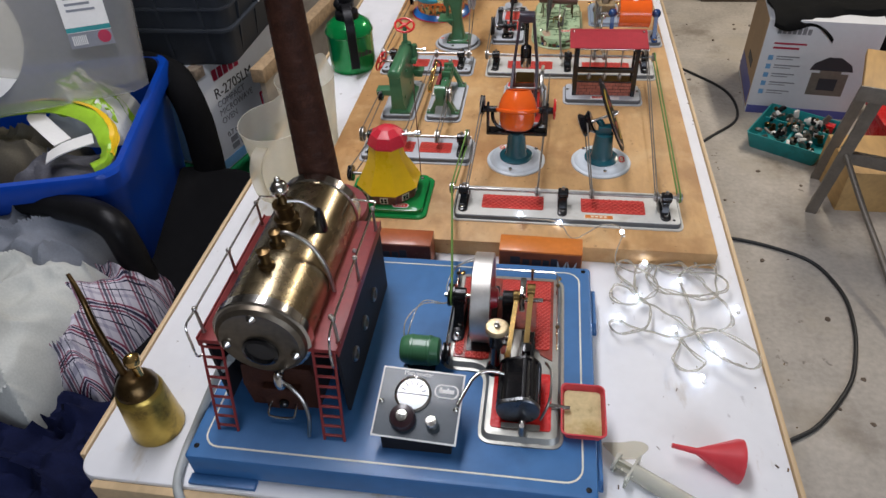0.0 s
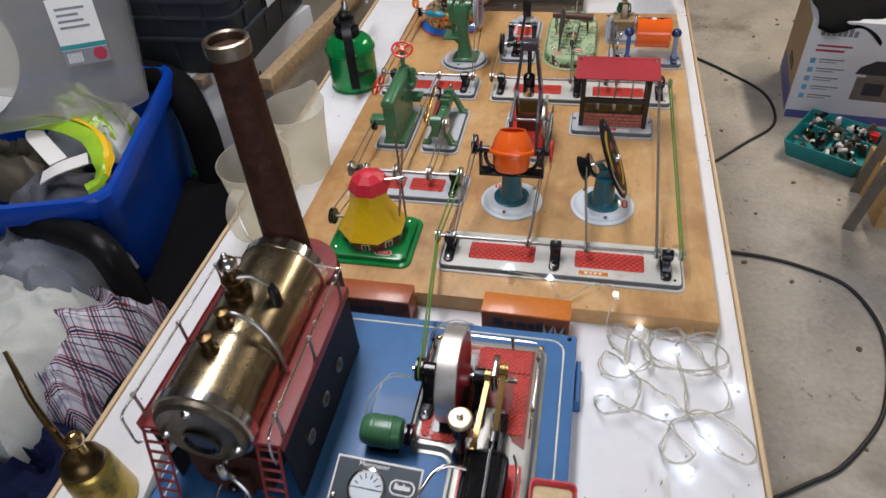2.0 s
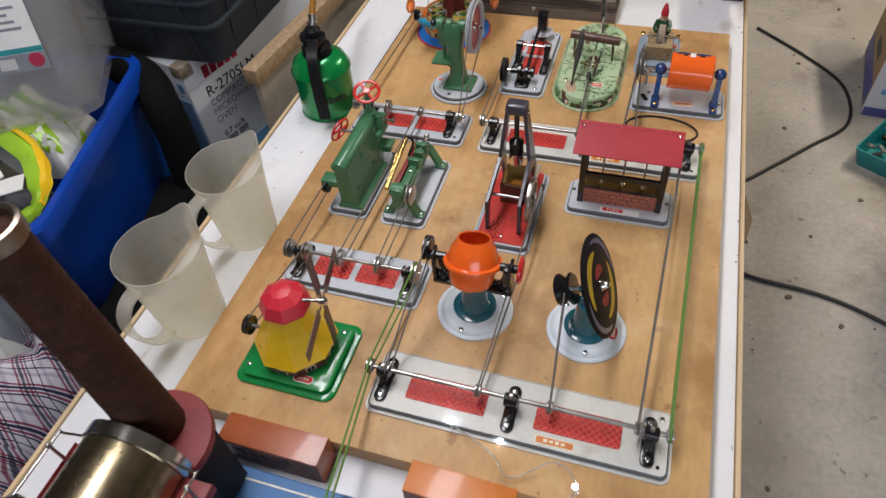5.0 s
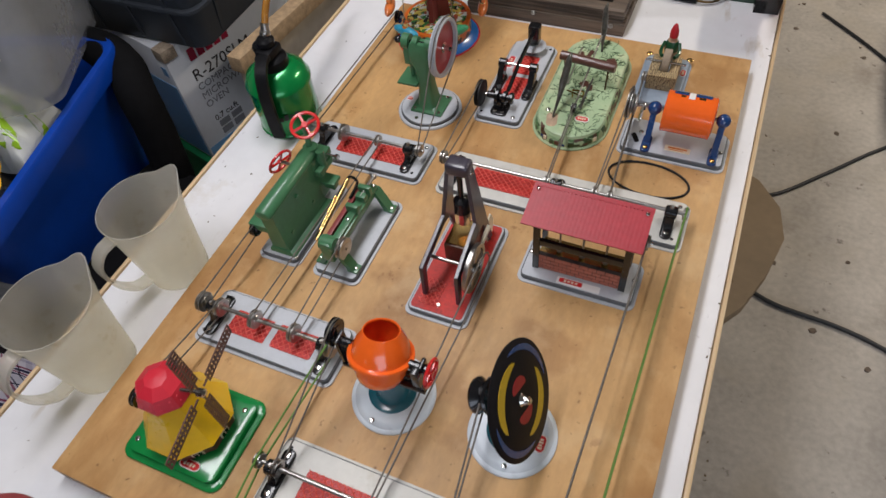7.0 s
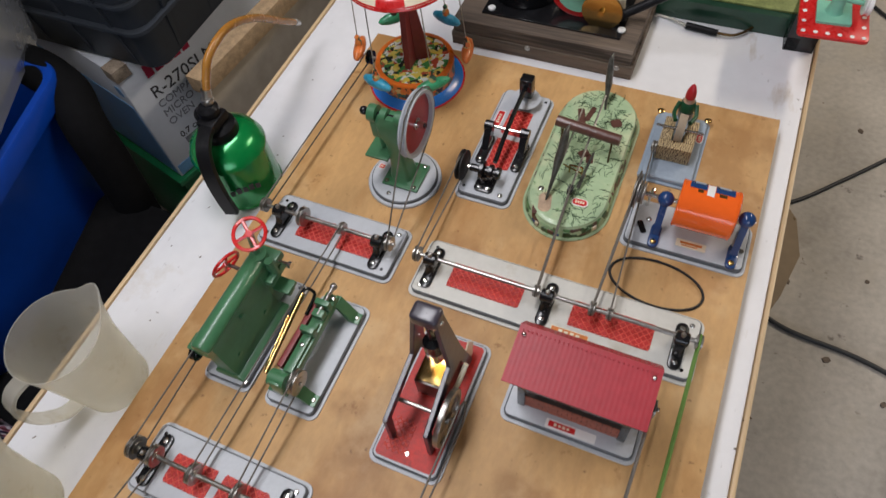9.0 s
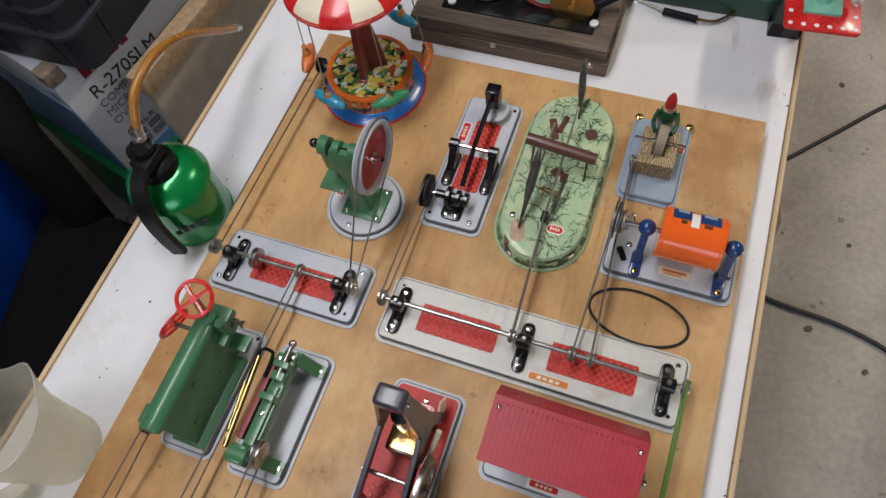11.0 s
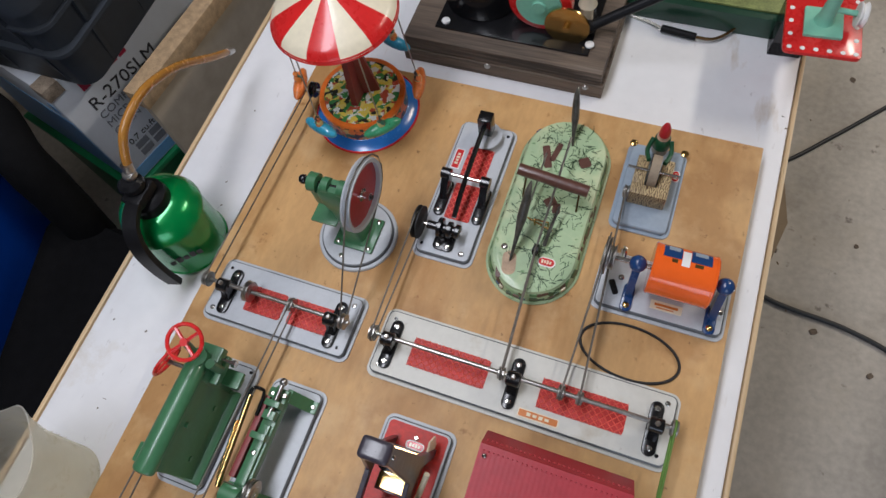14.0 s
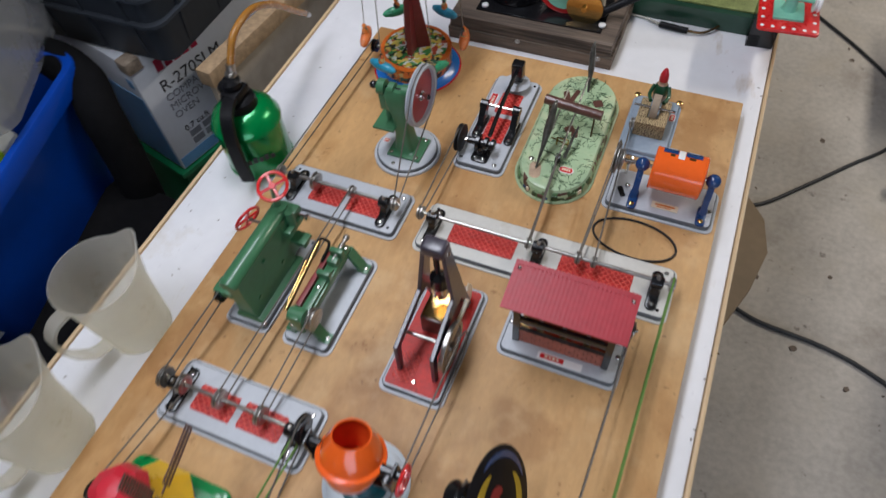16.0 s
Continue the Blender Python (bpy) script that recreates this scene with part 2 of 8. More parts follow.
spots(MELAMINE, (0.42, 0.40, 0.40), 120, 0.66, 0.74, 0.6, (1, 0.5, 1))
CONCRETE = mat("concrete", (0.44, 0.405, 0.355), 0.75, var=0.24, scale=5.0, fine=14, bump=0.5, dirt=(0.20, 0.17, 0.135), dirt_at=0.53, spread=0.16)
spots(CONCRETE, (0.10, 0.085, 0.07), 26, 0.66, 0.72, 0.7)
spots(CONCRETE, (0.46, 0.41, 0.33), 4, 0.52, 0.66, 0.6)
PLASTER = mat("plaster", (0.26, 0.245, 0.22), 0.9, var=0.06, scale=3, bump=0.3)
# plaster darkened for the west wall, so that side gets little bounced light
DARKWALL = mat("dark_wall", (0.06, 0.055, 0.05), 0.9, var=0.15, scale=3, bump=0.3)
HAMMER = mat("hammered_grey", (0.47, 0.49, 0.515), 0.52, metal=0.1, var=0.07, scale=60, bump=0.12, fine=5, dirt=(0.34, 0.33, 0.31), dirt_at=0.66)
# plate grey darkened: the shade on shoulders and groove is in this colour
RIM = mat("shaded_grey_rim", (0.12, 0.13, 0.14), 0.4, metal=0.3, var=0.12, scale=60, bump=0.1)
IVORYTIN = mat("ivory_grey_tin", (0.58, 0.57, 0.52), 0.52, metal=0.1, var=0.07, scale=40, bump=0.08, fine=5, dirt=(0.42, 0.37, 0.28), dirt_at=0.60, spread=0.15)
spots(IVORYTIN, (0.30, 0.25, 0.19), 60, 0.64, 0.72, 0.7)
MESHRED = mat("red_mesh", (0.42, 0.016, 0.012), 0.45, var=0.2, scale=80, bump=0.2)
# lighter copy of the mesh red: highlights on the ribs put into colour
MESHBAR = mat("red_mesh_bar_lit", (0.70, 0.125, 0.090), 0.4, var=0.2, scale=90, bump=0.1)
BLACK = mat("black_enamel", (0.007, 0.007, 0.008), 0.24, var=0.3, scale=40, bump=0.06, coat=0.3)
RUBBER = mat("black_rubber", (0.010, 0.010, 0.011), 0.6, var=0.3, scale=40, bump=0.2)
CHROME = mat("chrome", (0.72, 0.70, 0.66), 0.16, 1.0, var=0.1, scale=70, bump=0.04, rvar=0.08)
STEEL = mat("steel", (0.40, 0.385, 0.36), 0.32, 1.0, var=0.2, scale=60, bump=0.1)
BRASS = mat("brass", (0.70, 0.47, 0.17), 0.2, 1.0, var=0.15, scale=40, bump=0.05, dirt=(0.28, 0.19, 0.08), dirt_at=0.62, spread=0.2)
TARNISH = mat("tarnished_nickel", (0.42, 0.34, 0.21), 0.26, 1.0, var=0.2, scale=16, bump=0.05, dirt=(0.24, 0.18, 0.10), dirt_at=0.5, spread=0.3)
spots(TARNISH, (0.13, 0.095, 0.06), 28, 0.50, 0.70, 0.8, (1, 0.35, 1))
CAPRED = mat("pink_red_enamel", (0.55, 0.022, 0.038), 0.38, var=0.08, scale=20, bump=0.03, coat=0.2)
GREEN = mat("machine_green", (0.055, 0.165, 0.075), 0.33, var=0.12, scale=30, bump=0.1, coat=0.25, dirt=(0.05, 0.12, 0.06), dirt_at=0.64)
RED = mat("signal_red", (0.58, 0.018, 0.016), 0.28, var=0.12, scale=30, bump=0.06, coat=0.4)
REDPAINT = mat("oxide_red", (0.21, 0.028, 0.027), 0.45, var=0.2, scale=25, bump=0.2, dirt=(0.14, 0.025, 0.02), dirt_at=0.6)
ROOFRED = mat("roof_red", (0.36, 0.026, 0.036), 0.42, var=0.16, scale=25, bump=0.08)
ORANGE = mat("orange_enamel", (0.86, 0.13, 0.012), 0.18, var=0.06, scale=20, bump=0.03, coat=0.6)
YELLOW = mat("yellow_enamel", (0.80, 0.50, 0.005), 0.3, var=0.08, scale=20, bump=0.04, coat=0.3)
GRASS = mat("green_enamel", (0.010, 0.21, 0.045), 0.22, var=0.1, scale=20, bump=0.04, coat=0.5)
TEAL = mat("teal_enamel", (0.018, 0.105, 0.135), 0.22, var=0.12, scale=20, bump=0.05, coat=0.5)
BLUE = mat("blue_enamel", (0.045, 0.145, 0.34), 0.44, var=0.14, scale=12, bump=0.06, coat=0.08, dirt=(0.03, 0.09, 0.22), dirt_at=0.58, spread=0.2)
NAVY = mat("navy_enamel", (0.015, 0.05, 0.16), 0.25, var=0.1, scale=30, bump=0.05, coat=0.4)
SOOT = mat("soot_black", (0.014, 0.014, 0.017), 0.6, ior=1.3, var=0.3, scale=30, bump=0.2, dirt=(0.05, 0.03, 0.03), dirt_at=0.6)
# chimney's rust brown; also stands for shaded red on the burner front
CHIMNEY = mat("rusted_and_shaded_tin", (0.052, 0.021, 0.013), 0.6, ior=1.25, var=0.4, scale=70, bump=0.4, dirt=(0.095, 0.038, 0.022), dirt_at=0.6)
DISCGREY = mat("pale_blue_grey", (0.60, 0.65, 0.69), 0.4, var=0.06, scale=20, bump=0.08, dirt=(0.42, 0.45, 0.48), dirt_at=0.64)
CREAM = mat("cream_tin", (0.76, 0.68, 0.50), 0.35, var=0.08, scale=30, bump=0.04, coat=0.3)
WHITE = mat("white_paint", (0.78, 0.77, 0.74), 0.45, var=0.05, scale=30, bump=0.04)
BROWN = mat("brown_tin", (0.10, 0.042, 0.03), 0.35, var=0.25, scale=40, bump=0.15, coat=0.3)
BRICK = mat("toy_brick", (0.40, 0.13, 0.085), 0.5, var=0.3, scale=90, bump=0.2)
MORTAR = mat("toy_mortar", (0.028, 0.018, 0.016), 0.7, var=0.2, scale=60)
LIME = mat("pale_green_tin", (0.37, 0.49, 0.29), 0.42, var=0.08, scale=30, bump=0.04, coat=0.3, dirt=(0.24, 0.38, 0.19), dirt_at=0.63)
spots(LIME, (0.55, 0.60, 0.36), 24, 0.50, 0.62, 0.7)
spots(LIME, (0.12, 0.24, 0.09), 150, 0.62, 0.68, 0.8)
TWIG = mat("dark_twig_print", (0.035, 0.075, 0.03), 0.4, var=0.3, scale=60)
FIGURE = mat("dark_figure_tin", (0.06, 0.058, 0.048), 0.35, var=0.75, scale=120, bump=0.15, coat=0.3)
BELT = mat("grey_spring_belt", (0.15, 0.135, 0.115), 0.45, 0.5, var=0.2, scale=200, bump=0.5)
GREENBELT = mat("green_cord", (0.11, 0.22, 0.035), 0.6, var=0.2, scale=200, bump=0.4)
SILVERGREY = mat("engine_plate_grey", (0.34, 0.335, 0.30), 0.38, 0.6, var=0.12, scale=40, bump=0.06)
MOTTLE = mat("mottled_red_floor", (0.22, 0.028, 0.012), 0.35, var=0.35, scale=160, bump=0.4, fine=3, coat=0.3)
PANELDARK = mat("panel_slate", (0.05, 0.065, 0.08), 0.35, var=0.12, scale=30, bump=0.05, coat=0.2)
PALEBLUE = mat("pale_blue_plate", (0.30, 0.36, 0.43), 0.48, metal=0.1, var=0.1, scale=40, bump=0.06)
ZIGWOOD = mat("printed_wood", (0.46, 0.36, 0.20), 0.45, var=0.5, scale=60, bump=0.1, stretch=(3, 0.5, 3))
zt = ZIGWOOD.node_tree
zw, zr, zc = zt.nodes.new("ShaderNodeTexWave"), zt.nodes.new("ShaderNodeValToRGB"), zt.nodes.new("ShaderNodeTexCoord")
zw.inputs["Scale"].default_value, zw.inputs["Distortion"].default_value, zw.inputs["Detail"].default_value, zw.inputs["Detail Scale"].default_value = 150, 12, 2.0, 1.4
zr.color_ramp.elements[0].color, zr.color_ramp.elements[1].color = (0.06, 0.03, 0.012, 1), (0.50, 0.38, 0.20, 1)
zr.color_ramp.elements[0].position, zr.color_ramp.elements[1].position = 0.25, 0.5
zt.links.new(zc.outputs["Object"], zw.inputs["Vector"])
zt.links.new(zw.outputs["Fac"], zr.inputs["Fac"])
zt.links.new(zr.outputs["Color"], zt.nodes["Principled BSDF"].inputs["Base Color"])
OLDWOOD = mat("weathered_wood", (0.125, 0.092, 0.066), 0.7, var=0.6, scale=60, bump=0.8, stretch=(0.06, 1, 1), dirt=(0.24, 0.20, 0.165), dirt_at=0.55, spread=0.15)
spots(OLDWOOD, (0.025, 0.018, 0.013), 45, 0.56, 0.64, 0.85, (0.08, 1, 1.6))
MATCHBOX = mat("orange_card", (0.56, 0.17, 0.022), 0.35, var=0.12, scale=30, bump=0.08, coat=0.25)
# the orange card darkened, so the box front carries its shade as colour
MATCHSHADE = mat("brown_card", (0.20, 0.055, 0.022), 0.4, var=0.25, scale=30, bump=0.1)


def milky(name, col, clear, stained=True):
    """Thin cloudy plastic: part clear, part translucent, with a soft gloss."""
    m = mat(name, col, 0.22, var=0.05, scale=14, bump=0.05, rvar=0.08, dirt=(0.84, 0.74, 0.52) if stained else None, dirt_at=0.56, spread=0.3)
    t = m.node_tree
    bs = t.nodes["Principled BSDF"]
    if stained:
        spots(m, (0.50, 0.40, 0.22), 22, 0.58, 0.74, 0.55)
    tr, tl = t.nodes.new("ShaderNodeBsdfTransparent"), t.nodes.new("ShaderNodeBsdfTranslucent")
    tr.inputs[0].default_value, tl.inputs[0].default_value = (0.97, 0.95, 0.88, 1), (0.95, 0.90, 0.76, 1)
    a, b = t.nodes.new("ShaderNodeMixShader"), t.nodes.new("ShaderNodeMixShader")
    a.inputs[0].default_value, b.inputs[0].default_value = 0.55, clear
    t.links.new(bs.inputs["Base Color"].links[0].from_socket, tl.inputs[0])
    t.links.new(bs.outputs[0], a.inputs[1])
    t.links.new(tl.outputs[0], a.inputs[2])
    t.links.new(a.outputs[0], b.inputs[1])
    t.links.new(tr.outputs[0], b.inputs[2])
    t.links.new(b.outputs[0], t.nodes["Material Output"].inputs[0])
    return m


JUG = milky("milky_plastic", (0.91, 0.90, 0.85), 0.66)
CLEARTUB = milky("cloudy_clear_plastic", (0.66, 0.68, 0.74), 0.66, False)
BINBLUE = mat("blue_bin_plastic", (0.004, 0.05, 0.36), 0.33, var=0.12, scale=8, bump=0.05)
CRATEGREY = mat("grey_crate_plastic", (0.042, 0.048, 0.058), 0.42, ior=1.22, var=0.1, scale=12, bump=0.08)
CARD = mat("cardboard", (0.42, 0.30, 0.18), 0.8, var=0.1, scale=10, bump=0.15)
CARDWHITE = mat("printed_white_card", (0.66, 0.69, 0.74), 0.5, var=0.05, scale=10, bump=0.05)
CARDBLUE = mat("printed_blue_card", (0.16, 0.36, 0.62), 0.45, var=0.12, scale=6, bump=0.05)
PURPLE = mat("violet_card", (0.10, 0.11, 0.36), 0.5, var=0.1, scale=10)
INK = mat("black_ink", (0.035, 0.035, 0.045), 0.55, var=0.1)
GREYINK = mat("grey_ink", (0.22, 0.23, 0.26), 0.55, var=0.1)
REDINK = mat("crimson_ink", (0.38, 0.02, 0.06), 0.5, var=0.1)
CHIPBOARD = mat("chipboard", (0.40, 0.28, 0.16), 0.85, var=0.35, scale=90, bump=0.6)
PANELFACE = mat("dusty_panel", (0.36, 0.31, 0.24), 0.8, var=0.2, scale=6, bump=0.3, dirt=(0.16, 0.13, 0.10), dirt_at=0.62)
OILGREEN = mat("metallic_green", (0.008, 0.25, 0.055), 0.22, 0.35, var=0.15, scale=14, bump=0.05, coat=0.5)
BLACKPLASTIC = mat("black_plastic", (0.009, 0.009, 0.010), 0.35, ior=1.22, var=0.3, scale=30, bump=0.1)
CHAIRFABRIC = mat("black_chair_fabric", (0.0045, 0.0045, 0.005), 0.9, ior=1.22, var=0.4, scale=60, bump=0.5)
AMBER = mat("amber_hose", (0.42, 0.19, 0.03), 0.25, var=0.2, scale=40, trans=0.25, bump=0.05)
OILERGOLD = mat("aged_gold_oiler", (0.50, 0.35, 0.075), 0.32, 0.75, var=0.15, scale=20, bump=0.15, dirt=(0.24, 0.16, 0.04), dirt_at=0.56, spread=0.2)
spots(OILERGOLD, (0.12, 0.085, 0.03), 45, 0.52, 0.66, 0.75)
DARKBRASS = mat("dark_brass", (0.12, 0.075, 0.03), 0.3, 0.9, var=0.4, scale=40, bump=0.15)
REDPLASTIC = mat("red_plastic", (0.60, 0.05, 0.06), 0.35, var=0.1, scale=20, bump=0.05, trans=0.1)
RESIN = mat("yellow_oil_residue", (0.58, 0.46, 0.24), 0.3, var=0.25, scale=30, bump=0.25, dirt=(0.40, 0.29, 0.10), dirt_at=0.52, spread=0.1, coat=0.4)
CLEARSYR = mat("syringe_plastic", (0.78, 0.77, 0.66), 0.25, var=0.05, scale=20, bump=0.03, trans=0.5, ior=1.3)
WIRE = mat("clear_wire", (0.74, 0.71, 0.62), 0.2, var=0.1, scale=40, bump=0.05, trans=0.7, ior=1.3)
LED = mat("led_glow", (0.78, 0.88, 1.0), 0.4, emit=15.0, bump=0)
HOSE = mat("grey_hose", (0.36, 0.38, 0.37), 0.45, var=0.1, scale=40, bump=0.1)
CABLE = mat("black_cable", (0.02, 0.021, 0.022), 0.5, var=0.2, scale=30, bump=0.1)
KHAKI = mat("khaki_cloth", (0.44, 0.45, 0.42), 0.9, var=0.14, scale=10, bump=0.4, fine=30)
GREYCLOTH = mat("grey_blue_cloth", (0.17, 0.185, 0.215), 0.9, var=0.15, scale=10, bump=0.4, fine=30)
NAVYCLOTH = mat("navy_cloth", (0.008, 0.011, 0.04), 0.9, ior=1.22, var=0.3, scale=10, bump=0.4, fine=30)
DARKCLOTH = mat("black_cloth", (0.007, 0.0075, 0.008), 0.9, ior=1.22, var=0.3, scale=8, bump=0.4, fine=30)
TURQUOISE = mat("turquoise_plastic", (0.020, 0.245, 0.255), 0.45, var=0.14, scale=10, bump=0.1, dirt=(0.02, 0.12, 0.12), dirt_at=0.6)
BAGWHITE = mat("white_bag_film", (0.72, 0.74, 0.70), 0.3, var=0.06, scale=20, bump=0.2)
BAGLIME = mat("lime_bag_film", (0.33, 0.56, 0.025), 0.3, var=0.1, scale=20, bump=0.2)
PINE = mat("raw_pine", (0.52, 0.33, 0.13), 0.6, var=0.2, scale=14, stretch=(1, 0.2, 1), bump=0.15)
GALV = mat("galvanised_steel", (0.22, 0.20, 0.175), 0.5, 0.6, var=0.2, scale=20, bump=0.15)
PRINT = patchwork("carousel_print", [(0.70, 0.58, 0.08), (0.05, 0.22, 0.06), (0.66, 0.74, 0.76), (0.70, 0.60, 0.14), (0.42, 0.08, 0.04), (0.70, 0.73, 0.70), (0.06, 0.26, 0.07), (0.02, 0.025, 0.02)], 190)
PRINTSIDE = patchwork("carousel_side_print", [(0.70, 0.20, 0.03), (0.05, 0.04, 0.03), (0.62, 0.50, 0.20), (0.70, 0.18, 0.04), (0.05, 0.16, 0.10), (0.70, 0.22, 0.04)], 190)
SKYBLUE = mat("sky_blue_tin", (0.03, 0.17, 0.55), 0.25, var=0.06, scale=20, coat=0.5, bump=0.03)
BRICKTIN = patchwork("brick_print", [(0.13, 0.04, 0.035), (0.20, 0.06, 0.045), (0.09, 0.03, 0.025)], 160)
SAGE = mat("mint_paint", (0.22, 0.50, 0.36), 0.4, var=0.1, scale=30)
DKGREEN = mat("dark_green_paint", (0.012, 0.045, 0.025), 0.35, var=0.2, scale=20, coat=0.3)
GLASSY = mat("gauge_face", (0.72, 0.78, 0.82), 0.15, var=0.03, scale=20, bump=0, coat=0.8)


def plaid():
    """Woven check: thin crimson and navy lines both ways on white."""
    m = mat("woven_plaid", (0.5, 0.46, 0.5), 0.6, var=0.1, scale=20, bump=0.3, fine=20)
    t = m.node_tree
    bs = t.nodes["Principled BSDF"]
    co = t.nodes.new("ShaderNodeTexCoord")
    white, red, navy, pale = (0.74, 0.72, 0.76), (0.28, 0.045, 0.10), (0.022, 0.022, 0.07), (0.52, 0.50, 0.58)
    last = None
    for way, sc in (("X", 8.4), ("Y", 7.2)):
        mp = t.nodes.new("ShaderNodeMapping")
        mp.inputs["Rotation"].default_value = (0, 0, radians(52))
        t.links.new(co.outputs["Object"], mp.inputs["Vector"])
        w = t.nodes.new("ShaderNodeTexWave")
        w.bands_direction, w.wave_profile = way, "SAW"
        w.inputs["Scale"].default_value, w.inputs["Distortion"].default_value, w.inputs["Detail"].default_value = sc, 0.25, 2
        t.links.new(mp.outputs["Vector"], w.inputs["Vector"])
        r = t.nodes.new("ShaderNodeValToRGB")
        r.color_ramp.interpolation = "CONSTANT"
        r.color_ramp.elements[0].color, r.color_ramp.elements[1].color = (*white, 1), (*pale, 1)
        r.color_ramp.elements[1].position = 0.9
        for p, c in ((0.22, red), (0.28, white), (0.32, navy), (0.40, white), (0.44, red), (0.50, white), (0.54, navy), (0.58, white), (0.76, navy), (0.79, white)):
            e = r.color_ramp.elements.new(p)
            e.color = (*c, 1)
        t.links.new(w.outputs["Fac"], r.inputs["Fac"])
        if last is None:
            last = r.outputs["Color"]
        else:
            mx = t.nodes.new("ShaderNodeMix")
            mx.data_type, mx.blend_type = "RGBA", "MULTIPLY"
            mx.inputs[0].default_value = 0.9
            t.links.new(last, [s for s in mx.inputs if s.name == "A" and s.type == "RGBA"][0])
            t.links.new(r.outputs["Color"], [s for s in mx.inputs if s.name == "B" and s.type == "RGBA"][0])
            last = [s for s in mx.outputs if s.type == "RGBA"][0]
    t.links.new(last, bs.inputs["Base Color"])
    return m


PLAID = plaid()

# ---- the garage ----
TOP, BT = 0.751, 0.775


def structure(name, bm, m, label):
    return solo(name, bm, m, label, name.split("_")[0], kind="structure")


structure("floor", box(-2.4, 3.0, -2.6, 4.6, -0.1, 0.0), CONCRETE, "stained bare grey concrete garage floor")
structure("ceiling", box(-2.4, 3.0, -2.6, 4.6, 2.4, 2.5), PLASTER, "plain pale garage ceiling")
structure("wall_north", box(-2.4, 3.0, 4.6, 4.7, 0, 2.4), PLASTER, "plain plastered garage wall")
structure("wall_south", box(-2.4, 3.0, -2.7, -2.6, 0, 2.4), PLASTER, "plain plastered garage wall")
structure("wall_west", box(-2.5, -2.4, -2.6, 4.6, 0, 2.4), DARKWALL, "plain garage wall coloured dark to cut bounced light")
structure("wall_east", box(3.0, 3.1, -2.6, 4.6, 0, 2.4), PLASTER, "plain plastered garage wall")

# ---- the table and its board ----
TX0, TX1, TY0, TY1 = -0.640, 0.026, -0.345, 1.45
table = thing("table", (TX0 + TX1) / 2, 0.5, 0, "long white melamine table with pale wood edging", "table")
ox, oy = (TX0 + TX1) / 2, 0.5


def T(bm):
    return moved(bm, Matrix.Translation((-ox, -oy, 0)))


part("tabletop", T(prism(rrect(TX0, TX1, TY0, TY1, 0.02), TOP - 0.035, TOP, 0.003)), MELAMINE, table)
part("edge_strip", T(box(TX1 + 0.0005, TX1 + 0.0055, TY0 + 0.02, TY1 - 0.02, TOP - 0.034, TOP + 0.0015, 0.002)), EDGE_WOOD, table, "pale wood edging strip")
part("edge_strip", T(box(TX0 - 0.006, TX0 - 0.0005, TY0 + 0.02, TY1 - 0.02, TOP - 0.034, TOP + 0.0015, 0.002)), EDGE_WOOD, table, "pale wood edging strip")
part("edge_strip", T(box(TX0 + 0.02, TX1 - 0.02, TY0 - 0.009, TY0 - 0.0005, TOP - 0.034, TOP - 0.003, 0.002)), EDGE_WOOD, table, "pale wood edging strip")
part("apron", T(box(TX0 + 0.05, TX1 - 0.05, TY0 + 0.06, TY1 - 0.06, TOP - 0.11, TOP - 0.036)), OLDWOOD, table)
for lx in (TX0 + 0.07, TX1 - 0.07):
    for ly in (TY0 + 0.08, TY1 - 0.08):
        part("leg", T(box(lx - 0.025, lx + 0.025, ly - 0.025, ly + 0.025, 0, TOP - 0.036, 0.004)), OLDWOOD, table)

solo("plywood_board", box(-0.527, 0.0, 0.0, 0.80, TOP + 0.0005, BT, 0.0012), PLY, "oil-stained varnished plywood board lying on the white table", "board")


# ---- pressed tin base plates ----
def tin_plate(parent, x0, x1, y0, y1, h=0.008, r=0.009, colour=HAMMER, rim=RIM, name="base_plate"):
    """Rim flange, shoulder with shade in its colour and raised flat top, in the thing's own axes."""
    a, b, c, d = rrect(x0, x1, y0, y1, r), rrect(x0 + 0.0015, x1 - 0.0015, y0 + 0.0015, y1 - 0.0015, r * 0.85), rrect(x0 + 0.0035, x1 - 0.0035, y0 + 0.0035, y1 - 0.0035, r * 0.7), rrect(x0 + 0.006, x1 - 0.006, y0 + 0.006, y1 - 0.006, r * 0.5)
    flange = loft([[(*p, 0.0) for p in a], [(*p, 0.0018) for p in a], [(*p, 0.0022) for p in b], [(*p, 0.0016) for p in c]])
    bp = part(name, flange, colour, parent)
    part("shoulder", loft([[(*p, 0.0012) for p in c], [(*p, h - 0.0012) for p in c], [(*p, h - 0.0004) for p in rrect(x0 + 0.0045, x1 - 0.0045, y0 + 0.0045, y1 - 0.0045, r * 0.6)]]), rim, bp)
    part("plate_top", loft([[(*p, h - 0.003) for p in rrect(x0 + 0.0042, x1 - 0.0042, y0 + 0.0042, y1 - 0.0042, r * 0.6)], [(*p, h - 0.0002) for p in rrect(x0 + 0.0046, x1 - 0.0046, y0 + 0.0046, y1 - 0.0046, r * 0.6)], [(*p, h) for p in d]]), colour, bp)
    return bp


def bolts(parent, points, z, r=0.0026, m=CHROME):
    for x, y in points:
        part("bolt", join(lathe([(r, 0), (r, 0.0008), (r * 0.75, 0.0016), (0, 0.002)], 12, x, y, at=z), box(x - r * 0.8, x + r * 0.8, y - 0.0003, y + 0.0003, z + 0.0014, z + 0.0021)), m, parent)


